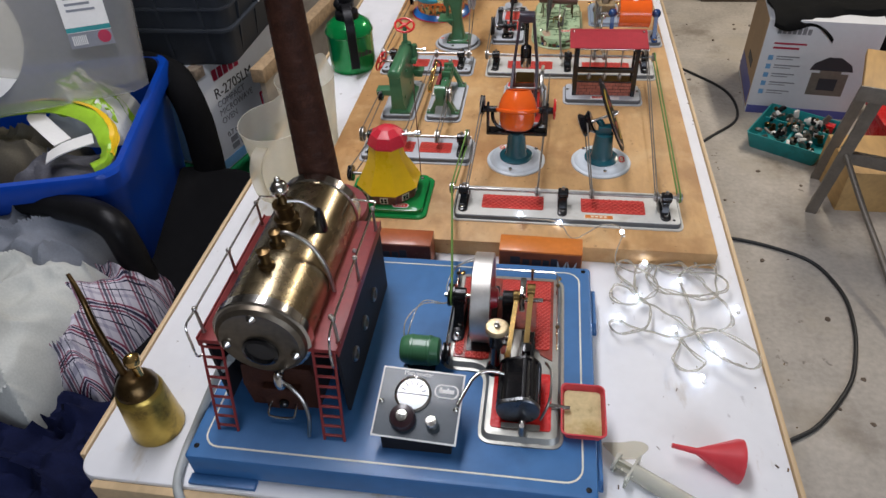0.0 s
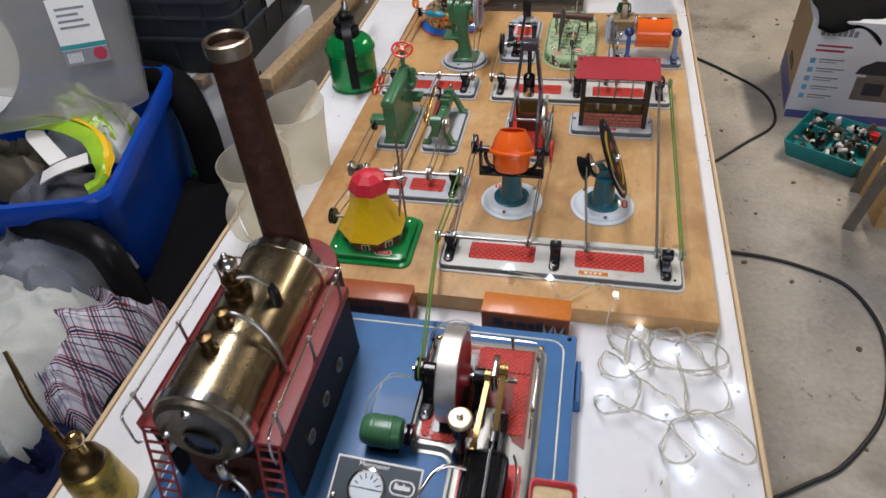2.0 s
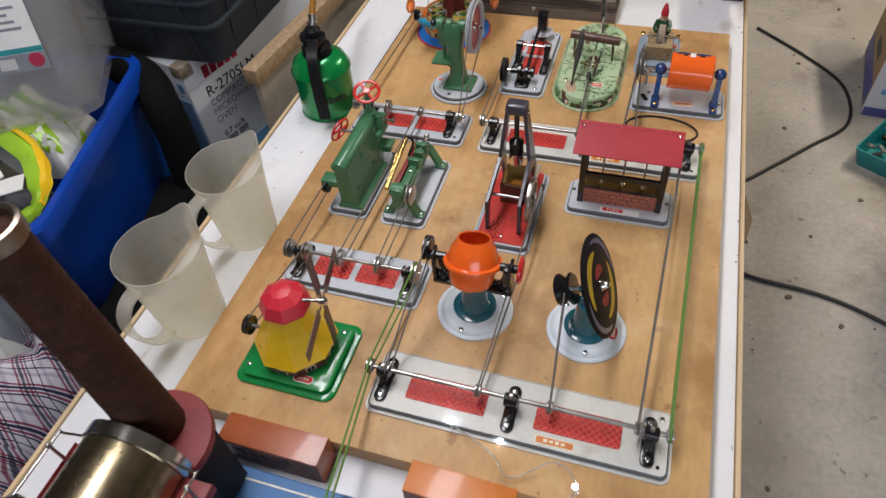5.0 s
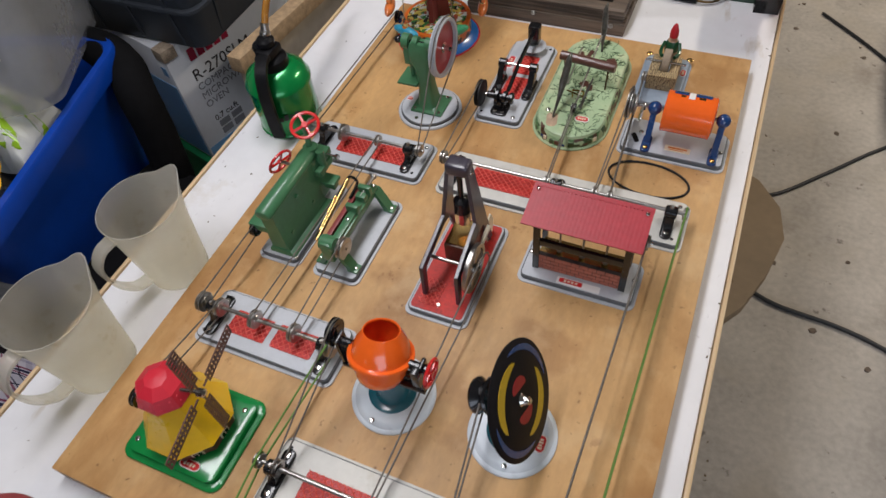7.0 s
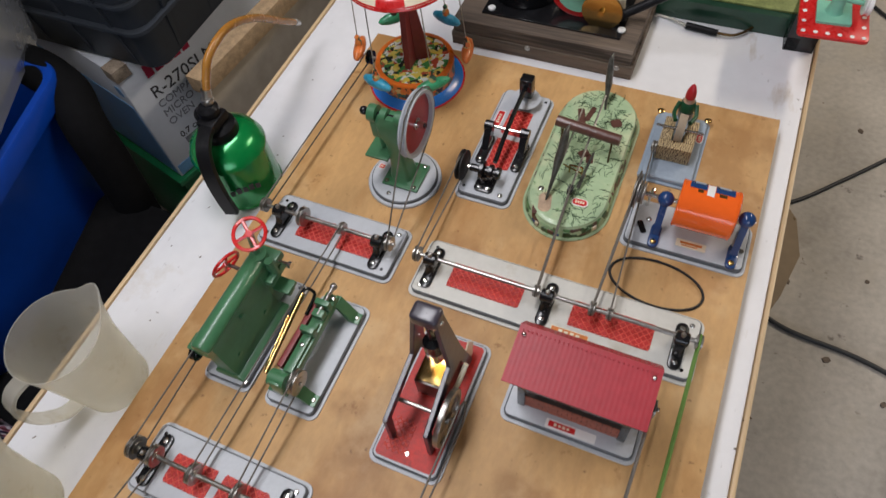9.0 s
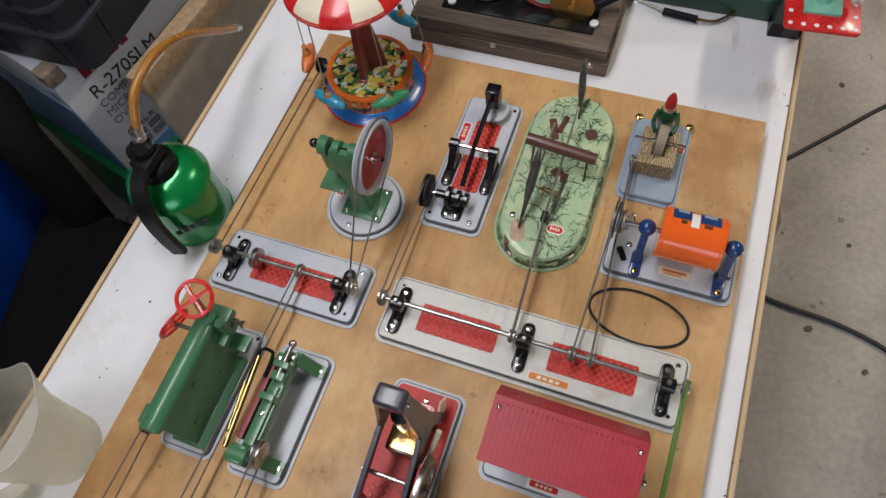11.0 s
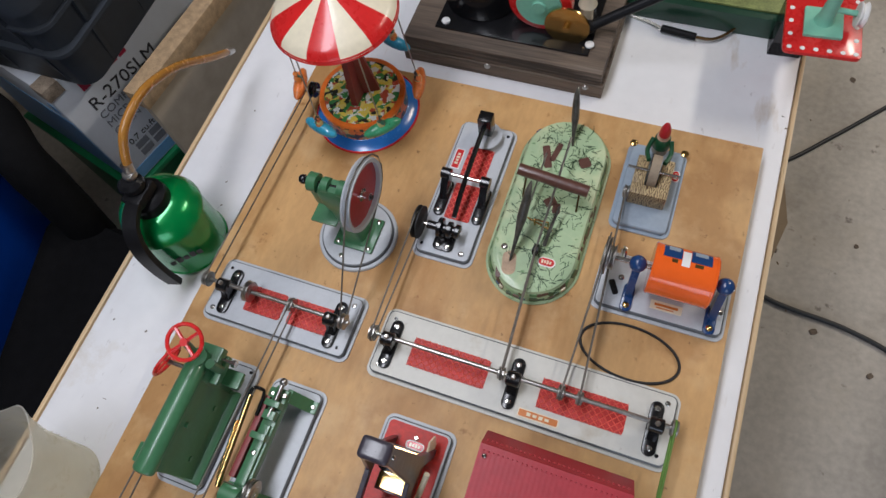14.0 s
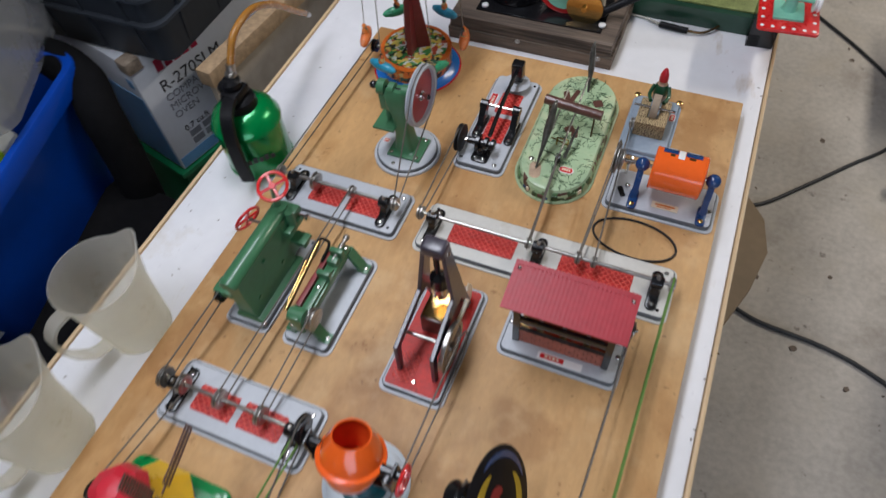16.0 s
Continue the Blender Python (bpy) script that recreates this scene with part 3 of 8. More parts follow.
def holes(parent, points, z, r=0.0018):
    for x, y in points:
        part("hole", lathe([(r, 0), (r, 0.0004), (r * 0.5, 0.0005)], 10, x, y, at=z), BLACK, parent)


def mesh_panel(parent, x0, x1, y0, y1, z, step=0.0072):
    """Red pressed mesh let into the plate: a sunk sheet with crossing diagonal ribs."""
    p = part("mesh_panel", prism(rrect(x0, x1, y0, y1, 0.003), z - 0.0004, z + 0.0006), MESHRED, parent, "red pressed metal mesh")
    bm, w, h = bmesh.new(), x1 - x0, y1 - y0

    def rib(ax, ay, bx, by):
        d = Vector((by - ay, ax - bx)).normalized() * 0.0006
        lo = [bm.verts.new((ax - d.x, ay - d.y, z + 0.0006)), bm.verts.new((bx - d.x, by - d.y, z + 0.0006)), bm.verts.new((bx + d.x, by + d.y, z + 0.0006)), bm.verts.new((ax + d.x, ay + d.y, z + 0.0006))]
        m0, m1 = bm.verts.new((ax, ay, z + 0.0014)), bm.verts.new((bx, by, z + 0.0014))
        bm.faces.new((lo[0], lo[1], m1, m0))
        bm.faces.new((m0, m1, lo[2], lo[3]))
    s = -h
    while s < w:
        for flip in (0, 1):
            ax, bx = max(s, 0), min(s + h, w)
            if bx - ax > 0.001:
                ya, yb = ax - s, bx - s
                if flip:
                    ya, yb = h - ya, h - yb
                rib(x0 + ax, y0 + ya, x0 + bx, y0 + yb)
        s += step
    part("rib", bm, MESHBAR, p)
    return p


def bearing(parent, x, y, zs, z0, foot=0.050, m=BLACK):
    """Black bearing stand: long oval foot with two bolts, post and eye for a shaft along x."""
    w = 0.0062
    pts = rrect(x - w, x + w, y - foot / 2, y + foot / 2, w * 0.98)
    st = part("bearing_stand", join(prism(pts, z0, z0 + 0.003, 0.001), slab([(y - 0.012, z0 + 0.002), (y + 0.012, z0 + 0.002), (y + 0.0065, z0 + 0.010), (y + 0.0058, zs), (y - 0.0058, zs), (y - 0.0065, z0 + 0.010)], "x", x - 0.0042, x + 0.0042), lathe([(0.0058, -0.0065), (0.0070, -0.0055), (0.0070, 0.0055), (0.0058, 0.0065)], 20, y, zs, axis="x", at=x)), m, parent, "black enamelled bearing stand")
    bolts(st, ((x, y - foot / 2 + 0.007), (x, y + foot / 2 - 0.007)), z0 + 0.003, 0.0028)
    part("oil_cap", lathe([(0.0022, zs + 0.006), (0.0024, zs + 0.009), (0.0015, zs + 0.0105)], 10, x, y), STEEL, st)
    return st


def pulley(parent, x, y, z, r, w=0.005, m=STEEL):
    return part("pulley", grooved((x, y, z), (1, 0, 0), r, w), m, parent)


def sticker(parent, x0, x1, y0, y1, z, m=RED, name="label_sticker", inner=WHITE, oval=False):
    r = min(y1 - y0, x1 - x0) * (0.49 if oval else 0.12)
    s = part(name, prism(rrect(x0, x1, y0, y1, r, 6), z, z + 0.0005), inner, parent)
    k = min(y1 - y0, x1 - x0) * 0.12
    part("label_print", prism(rrect(x0 + k, x1 - k, y0 + k, y1 - k, r * 0.8, 6), z + 0.0005, z + 0.0009), m, s)
    along = x1 - x0 > y1 - y0
    lo, hi, c = (x0, x1, (y0 + y1) / 2) if along else (y0, y1, (x0 + x1) / 2)
    bars = []
    for i in range(4):
        a = lo + (hi - lo) * (0.22 + 0.15 * i)
        b, g = a + (hi - lo) * 0.10, k * (1.3 if i % 2 else 1.7)
        bars.append(box(a, b, c - g, c + g, z + 0.0009, z + 0.0011) if along else box(c - g, c + g, a, b, z + 0.0009, z + 0.0011))
    part("print_bar", join(*bars), CREAM, s)
    return s


def shafting(x0, x1, y0, y1, panels, stands, pulleys, shaft, zs, label, group, sticker_at=None):
    cx, cy = (x0 + x1) / 2, (y0 + y1) / 2
    w, d = x1 - x0, y1 - y0
    tr = thing("line_shaft", cx, cy, BT, label, "line shaft", group=group)
    tin_plate(tr, -w / 2, w / 2, -d / 2, d / 2, colour=IVORYTIN if w > 0.18 else HAMMER)
    for a, b in panels:
        mesh_panel(tr, a - cx, b - cx, -0.004 - d * 0.17, d * 0.17, 0.008)
    for sx in stands:
        bearing(tr, sx - cx, -0.002, zs, 0.008)
    part("shaft", rod((shaft[0] - cx, 0, zs), (shaft[1] - cx, 0, zs), 0.0022), STEEL, tr, "polished steel shaft")
    for px, r in pulleys:
        pulley(tr, px - cx, 0, zs, r, 0.0055)
    e = 0.012
    holes(tr, ((-w / 2 + e, d / 2 - e), (w / 2 - e, -d / 2 + e)), 0.008)
    bolts(tr, ((-w / 2 + e, -d / 2 + e), (w / 2 - e, d / 2 - e)), 0.008)
    if sticker_at:
        a, b = sticker_at
        sticker(tr, a - cx, b - cx, -d / 2 + 0.007, -d / 2 + 0.015, 0.008, MATCHBOX, inner=CREAM)
    return tr


ZS = 0.026
shafting(-0.326, -0.034, 0.039, 0.111, ((-0.288, -0.208), (-0.160, -0.080)), (-0.312, -0.184, -0.056), ((-0.309, 0.008), (-0.217, 0.006), (-0.148, 0.006), (-0.068, 0.006), (-0.040, 0.006), (-0.328, 0.007)), (-0.331, -0.036), ZS, "long grey tin line shaft with red mesh panels and black bearings", "line shafts", (-0.156, -0.120))
shafting(-0.319, -0.028, 0.440, 0.512, ((-0.281, -0.203), (-0.152, -0.072)), (-0.302, -0.177, -0.048), ((-0.318, 0.008), (-0.189, 0.006), (-0.133, 0.007), (-0.116, 0.006), (-0.033, 0.007)), (-0.321, -0.030), ZS, "long grey tin line shaft with red mesh panels near the shed", "line shafts", (-0.166, -0.128))
shafting(-0.481, -0.313, 0.165, 0.233, ((-0.447, -0.401), (-0.393, -0.345)), (-0.463, -0.330), ((-0.478, 0.011), (-0.456, 0.010), (-0.413, 0.010), (-0.366, 0.010), (-0.322, 0.012)), (-0.482, -0.316), ZS, "short grey tin line shaft with two red mesh panels", "line shafts")
shafting(-0.509, -0.341, 0.442, 0.512, ((-0.465, -0.423), (-0.415, -0.369)), (-0.486, -0.364), ((-0.506, 0.008), (-0.457, 0.011), (-0.408, 0.007), (-0.351, 0.008)), (-0.510, -0.345), ZS, "short grey tin line shaft behind the green machines", "line shafts")


# ---- belts ----
def belt(p, rp, q, rq, m=BELT, r=0.0009, label="grey spring cord drive belt between two pulleys"):
    """A loop round two pulleys whose axles lie along x: p, q are their centres."""
    p, q = Vector(p), Vector(q)
    d = q - p
    run = Vector((0, d.y, d.z)).normalized()
    nrm = Vector((0, -run.z, run.y))
    pts = []
    for i in range(9):
        a = math.pi / 2 + math.pi * i / 8
        pts.append(p + run * rp * math.cos(a) + nrm * rp * math.sin(a))
    for i in range(9):
        a = -math.pi / 2 + math.pi * i / 8
        pts.append(q + run * rq * math.cos(a) + nrm * rq * math.sin(a))
    pts.append(pts[0])
    solo("drive_belt", tube(pts, r, 6, 1), m, label, "belt", "drive belts")


ZW = BT + ZS
Y1, Y2, Y3, Y4 = 0.075, 0.476, 0.199, 0.477
GL = "green cord drive belt between two pulleys"
belt((-0.328, Y1, ZW), 0.007, (-0.2985, -0.144, 0.824), 0.0105, GREENBELT, 0.0011, GL)
belt((-0.328, Y1, ZW), 0.007, (-0.322, Y3, ZW), 0.011, GREENBELT, 0.0011, GL)
belt((-0.040, Y1, ZW), 0.006, (-0.033, Y2, ZW), 0.007, GREENBELT, 0.0011, GL)
belt((-0.309, Y1, ZW), 0.008, (-0.298, 0.188, 0.861), 0.0125)
belt((-0.217, Y1, ZW), 0.006, (-0.208, 0.318, 0.820), 0.022)
belt((-0.148, Y1, ZW), 0.006, (-0.156, 0.192, 0.834), 0.014)
belt((-0.068, Y1, ZW), 0.006, (-0.062, 0.378, 0.858), 0.007)
belt((-0.478, Y3, ZW), 0.010, (-0.470, 0.296, 0.813), 0.007)
belt((-0.456, Y3, ZW), 0.009, (-0.466, 0.082, 0.812), 0.008)
belt((-0.413, Y3, ZW), 0.009, (-0.408, Y4, ZW), 0.007)
belt((-0.366, Y3, ZW), 0.009, (-0.363, 0.305, 0.812), 0.011)
belt((-0.506, Y4, ZW), 0.007, (-0.502, 0.729, 0.800), 0.008)
belt((-0.351, Y4, ZW), 0.007, (-0.352, 0.578, 0.877), 0.040)
belt((-0.318, Y2, ZW), 0.008, (-0.319, 0.598, 0.800), 0.016)
belt((-0.189, Y2, ZW), 0.006, (-0.194, 0.604, 0.803), 0.005)
belt((-0.133, Y2, ZW), 0.007, (-0.128, 0.612, 0.824), 0.018)
belt((-0.116, Y2, ZW), 0.006, (-0.126, 0.695, 0.798), 0.006)
loop = [(-0.083 + 0.047 * math.cos(a) - 0.004 * math.sin(a), 0.538 + 0.026 * math.sin(a), BT + 0.0016) for a in [2 * math.pi * i / 40 for i in range(41)]]
solo("rubber_band", tube(loop, 0.0014, 6, 1), RUBBER, "loose black rubber drive band lying on the plywood", "band")


# ---- windmill ----
def windmill():
    w = thing("toy_windmill", -0.415, 0.083, BT, "toy tin windmill with yellow body on a green base", "toy windmill")
    a, b, c, d = [rrect(-0.056 + k, 0.056 - k, -0.047 + k, 0.047 - k, 0.012 - k * 0.4) for k in (0, 0.001, 0.006, 0.009)]
    part("base", loft([[(*p, 0.0) for p in a], [(*p, 0.0022) for p in a], [(*p, 0.0032) for p in b], [(*p, 0.0036) for p in c], [(*p, 0.0098) for p in c], [(*p, 0.011) for p in d]]), GRASS, w, "glossy green pressed tin base")

    def octo(r, z, k=22.5):
        return [(r * math.cos(radians(45 * i + k)), r * math.sin(radians(45 * i + k)) + 0.004, z) for i in range(8)]
    part("plinth", loft([octo(0.0390, 0.010), octo(0.0415, 0.027)]), BRICKTIN, w, "dark printed brick plinth", angle=20)
    part("body", loft([octo(0.0435, 0.0265), octo(0.0440, 0.0275), octo(0.0245, 0.064), octo(0.0205, 0.0855)]), YELLOW, w, "bright yellow eight-sided body", angle=20)
    for q in range(8):
        a = -112.5 + 45 * q + 22.5
        co, si = math.cos(radians(a)), math.sin(radians(a))
        m = Matrix.Translation((0.0372 * co, 0.0372 * si + 0.004, 0.0185)) @ Matrix.Rotation(radians(a), 4, "Z") @ Matrix.Rotation(radians(8), 4, "Y")
        win = part("window", moved(box(-0.0006, 0.0012, -0.0052, 0.0052, -0.0048, 0.0048), m), CREAM, w, "cream framed window")
        for u in (-1, 1):
            for v in (-1, 1):
                part("window_pane", moved(box(0.0008, 0.0016, min(u * 0.0004, u * 0.004), max(u * 0.0004, u * 0.004), min(v * 0.0004, v * 0.0037), max(v * 0.0004, v * 0.0037)), m), BLACK, win)
    cap = part("cap", loft([[(0.004 + r * math.cos(radians(45 * i + 22.5)) * 1.04, 0.004 + r * math.sin(radians(45 * i + 22.5)), z) for i in range(8)] for r, z in ((0.0232, 0.084), (0.0252, 0.0855), (0.0255, 0.0875), (0.0200, 0.100), (0.0100, 0.1065), (0.001, 0.108))]), CAPRED, w, "pink-red eight-sided cap", angle=20)
    stud = mesh_of("cap_stud", ball((0, 0, 0), 0.0009, 6, 0.7), CAPRED)
    for i in range(8):
        for k, f in ((1, 0.25), (1, 0.7), (3, 0.25), (3, 0.6)):
            a0, a1 = radians(45 * i + 22.5), radians(45 * i + 67.5)
            g = k / 4
            r = 0.0255 + (0.0200 - 0.0255) * f
            x = 0.004 + 1.04 * r * ((1 - g) * math.cos(a0) + g * math.cos(a1))
            y = 0.004 + r * ((1 - g) * math.sin(a0) + g * math.sin(a1))
            ob = new("cap_stud", stud)
            ob.parent = cap
            ob.matrix_basis = pose(x, y, 0.0875 + 0.0125 * f)
    part("axle", rod((0.01, 0.0025, 0.096), (0.046, 0.0105, 0.096), 0.002), CHROME, w)
    hub = Vector((0.043, 0.0095, 0.096))
    q = Vector((0.977, 0.213, 0)).to_track_quat("Z", "Y")
    for k in range(4):
        m = Matrix.Translation(hub) @ q.to_matrix().to_4x4() @ Matrix.Rotation(radians(90 * k), 4, "Z")
        bars = [box(0.006, 0.062, -0.0009, 0.0009, -0.0006, 0.0006), box(0.014, 0.062, -0.0062, -0.0052, -0.0006, 0.0006), box(0.014, 0.062, 0.0052, 0.0062, -0.0006, 0.0006)]
        bars += [box(0.014 + 0.0043 * i, 0.0162 + 0.0043 * i, -0.0060, 0.0060, -0.0005, 0.0005) for i in range(12)]
        part("sail", moved(join(*bars), m), BROWN, w, "brown latticed sail")
    part("sail_hub", moved(lathe([(0.004, -0.003), (0.004, 0.003), (0.002, 0.005)], 14), Matrix.Translation(hub) @ q.to_matrix().to_4x4()), CHROME, w)
    part("drive_pulley", grooved((-0.050, 0.0, 0.037), (1, 0, 0), 0.0105, 0.006), BLACK, w)
    part("drive_axle", rod((-0.053, 0, 0.037), (-0.03, 0, 0.037), 0.002), STEEL, w)
    sticker(w, 0.010, 0.032, -0.037, -0.028, 0.011, RED, oval=True)
    bolts(w, ((0.040, 0.031), (-0.042, -0.030)), 0.011)


windmill()


# ---- round-based machines ----
def round_base(parent, r=0.0415, colour=DISCGREY):
    part("base", lathe([(r, 0), (r, 0.002), (r - 0.0015, 0.0032), (r - 0.004, 0.0036), (r - 0.0075, 0.0075), (r - 0.010, 0.008), (0.006, 0.008)], 48), colour, parent, "pale grey round tin base")


def mixer():
    m = thing("toy_mixer", -0.250, 0.184, BT, "toy cement mixer with glossy orange drum on round base", "toy mixer")
    round_base(m)
    part("pedestal_ring", lathe([(0.0235, 0.0078), (0.0235, 0.010), (0.020, 0.0115), (0.016, 0.012)], 36), TEAL, m, "teal pedestal ring")
    part("pedestal", lathe([(0.0165, 0.0115), (0.0145, 0.016), (0.0125, 0.045), (0.0125, 0.049), (0, 0.0495)], 32), TEAL, m, "teal enamelled pedestal")
    part("yoke", join(box(-0.042, 0.042, -0.008, 0.008, 0.046, 0.051, 0.001), box(-0.042, -0.0385, -0.007, 0.007, 0.046, 0.090, 0.001), box(0.0385, 0.042, -0.007, 0.007, 0.046, 0.090, 0.001), tube([(-0.034, 0, 0.084), (-0.033, 0, 0.066), (-0.024, 0, 0.0545), (0, 0, 0.0515), (0.024, 0, 0.0545), (0.033, 0, 0.066), (0.034, 0, 0.084)], 0.0026, 8, 4), rod((-0.047, 0, 0.082), (-0.028, 0, 0.082), 0.0045), rod((0.028, 0, 0.082), (0.050, 0, 0.082), 0.0045)), BLACK, m, "black steel yoke")
    prof = [(0.0, -0.028), (0.017, -0.0275), (0.0215, -0.024), (0.0238, -0.016), (0.0245, -0.004), (0.0268, -0.0022), (0.0298, -0.0018), (0.0302, 0.0), (0.0298, 0.0018), (0.0262, 0.0024), (0.0252, 0.008), (0.0222, 0.017), (0.0172, 0.0248), (0.0166, 0.0262), (0.0156, 0.0262), (0.0152, 0.0248), (0.0205, 0.0165), (0.0232, 0.006), (0.022, -0.016), (0.0, -0.022)]
    tip = Matrix.Translation((0, 0.001, 0.082)) @ Matrix.Rotation(radians(-22), 4, "X")
    part("drum", moved(lathe(prof, 56, 0, 0), tip), ORANGE, m, "glossy orange mixing drum")
    part("hand_wheel", ring_wheel((0.050, -0.003, 0.086), (1, 0, 0), 0.0125, 0.0017, 0.003, 4), RED, m, "red hand wheel")
    part("pulley", grooved((-0.048, 0.004, 0.086), (1, 0, 0), 0.0130, 0.006), BLACK, m)
    part("gear_bracket", box(0.034, 0.042, -0.012, -0.004, 0.066, 0.092, 0.002), BLACK, m)
    bolts(m, ((-0.006, -0.034), (0.028, 0.020)), 0.0078)
    sticker(m, -0.026, -0.016, 0.014, 0.026, 0.008, RED, oval=True)


mixer()


def colour_disc():
    d = thing("toy_colour_disc", -0.130, 0.187, BT, "toy spinning disc, black with coloured arcs, on round base", "toy disc")
    round_base(d)
    part("pedestal_ring", lathe([(0.0235, 0.0078), (0.0235, 0.010), (0.020, 0.0115), (0.016, 0.012)], 36), TEAL, d, "teal pedestal ring")
    part("pedestal", join(lathe([(0.0165, 0.0115), (0.0145, 0.016), (0.0125, 0.048), (0, 0.0485)], 32), box(-0.009, 0.009, -0.006, 0.006, 0.046, 0.060, 0.001)), TEAL, d, "teal enamelled pedestal")
    way = Vector((0.91, 0.03, 0.41)).normalized()
    q = way.to_track_quat("Z", "Y").to_matrix().to_4x4()
    c = Vector((-0.008, 0.0015, 0.069))
    part("axle", rod(c - way * 0.028, c + way * 0.026, 0.0024), CHROME, d)
    part("eye", rod((0.0, 0, 0.054), tuple(c + Vector((-0.002, 0, 0))), 0.0045), TEAL, d)
    m = Matrix.Translation(c + way * 0.016) @ q @ Matrix.Diagonal((0.88, 0.88, 1, 1))
    disc = part("disc", moved(lathe([(0.058, -0.0008), (0.0585, 0.0002), (0.057, 0.0012), (0.02, 0.0022), (0, 0.0022)], 64), m), mat("dark_disc_tin", (0.010, 0.009, 0.010), 0.5, var=0.4, scale=30, bump=0.05, ior=1.2), d, "dished black disc")
    arc_yellow = mat("arc_yellow", (0.48, 0.32, 0.010), 0.45, var=0.15, scale=40)
    arc_red = mat("arc_red", (0.26, 0.012, 0.014), 0.45, var=0.15, scale=40)
    for r0, r1, a0, a1, col in ((0.033, 0.044, 60, 175, arc_yellow), (0.033, 0.044, 240, 355, arc_yellow), (0.012, 0.024, 20, 110, arc_red), (0.012, 0.024, 200, 290, arc_red), (0.047, 0.053, 150, 250, NAVY), (0.047, 0.053, 330, 430, NAVY)):
        top, low, n = [], [], 18
        for i in range(n + 1):
            a = radians(a0 + (a1 - a0) * i / n)
            t = math.sin(math.pi * i / n) ** 0.6
            rm, hw = (r0 + r1) / 2, (r1 - r0) / 2 * t + 0.0002
            top.append((rm + hw, a))
            low.append((rm - hw, a))
        poly = [(r * math.cos(a), r * math.sin(a)) for r, a in top + low[::-1]]
        bm = bmesh.new()
        z = lambda p: 0.0012 + 0.001 * min(1, (0.057 - math.hypot(*p)) / 0.037) + 0.0003
        k = len(top)
        vs = [bm.verts.new((*p, z(p))) for p in poly]
        for i in range(k - 1):
            bm.faces.new((vs[i], vs[i + 1], vs[2 * k - 2 - i], vs[2 * k - 1 - i]))
        bmesh.ops.recalc_face_normals(bm, faces=bm.faces[:])
        bmesh.ops.solidify(bm, geom=bm.faces[:], thickness=0.0003)
        part("arc", moved(bm, m), col, disc)
    part("nut", moved(lathe([(0.007, 0.0018), (0.005, 0.0035), (0.004, 0.008), (0, 0.009)], 16), m), CHROME, d)
    part("pulley", moved(join(lathe([(0.016, -0.008), (0.0165, -0.006), (0.012, 0), (0.0165, 0.006), (0.015, 0.008)], 36)), Matrix.Translation(c - way * 0.018) @ q), BLACK, d, "dark pulley with bright rim")
    part("pulley_cap", moved(join(lathe([(0.0135, -0.0092), (0.0150, -0.0085), (0.0150, -0.0076), (0.0115, -0.0082), (0.0105, -0.0078)], 30), lathe([(0.005, -0.0105), (0.0055, -0.0078)], 18)), Matrix.Translation(c - way * 0.018) @ q), STEEL, d)
    bolts(d, ((0.004, -0.033), (-0.024, 0.022)), 0.0078)
    sticker(d, 0.023, 0.033, -0.012, 0.006, 0.0079, RED, oval=True)


colour_disc()


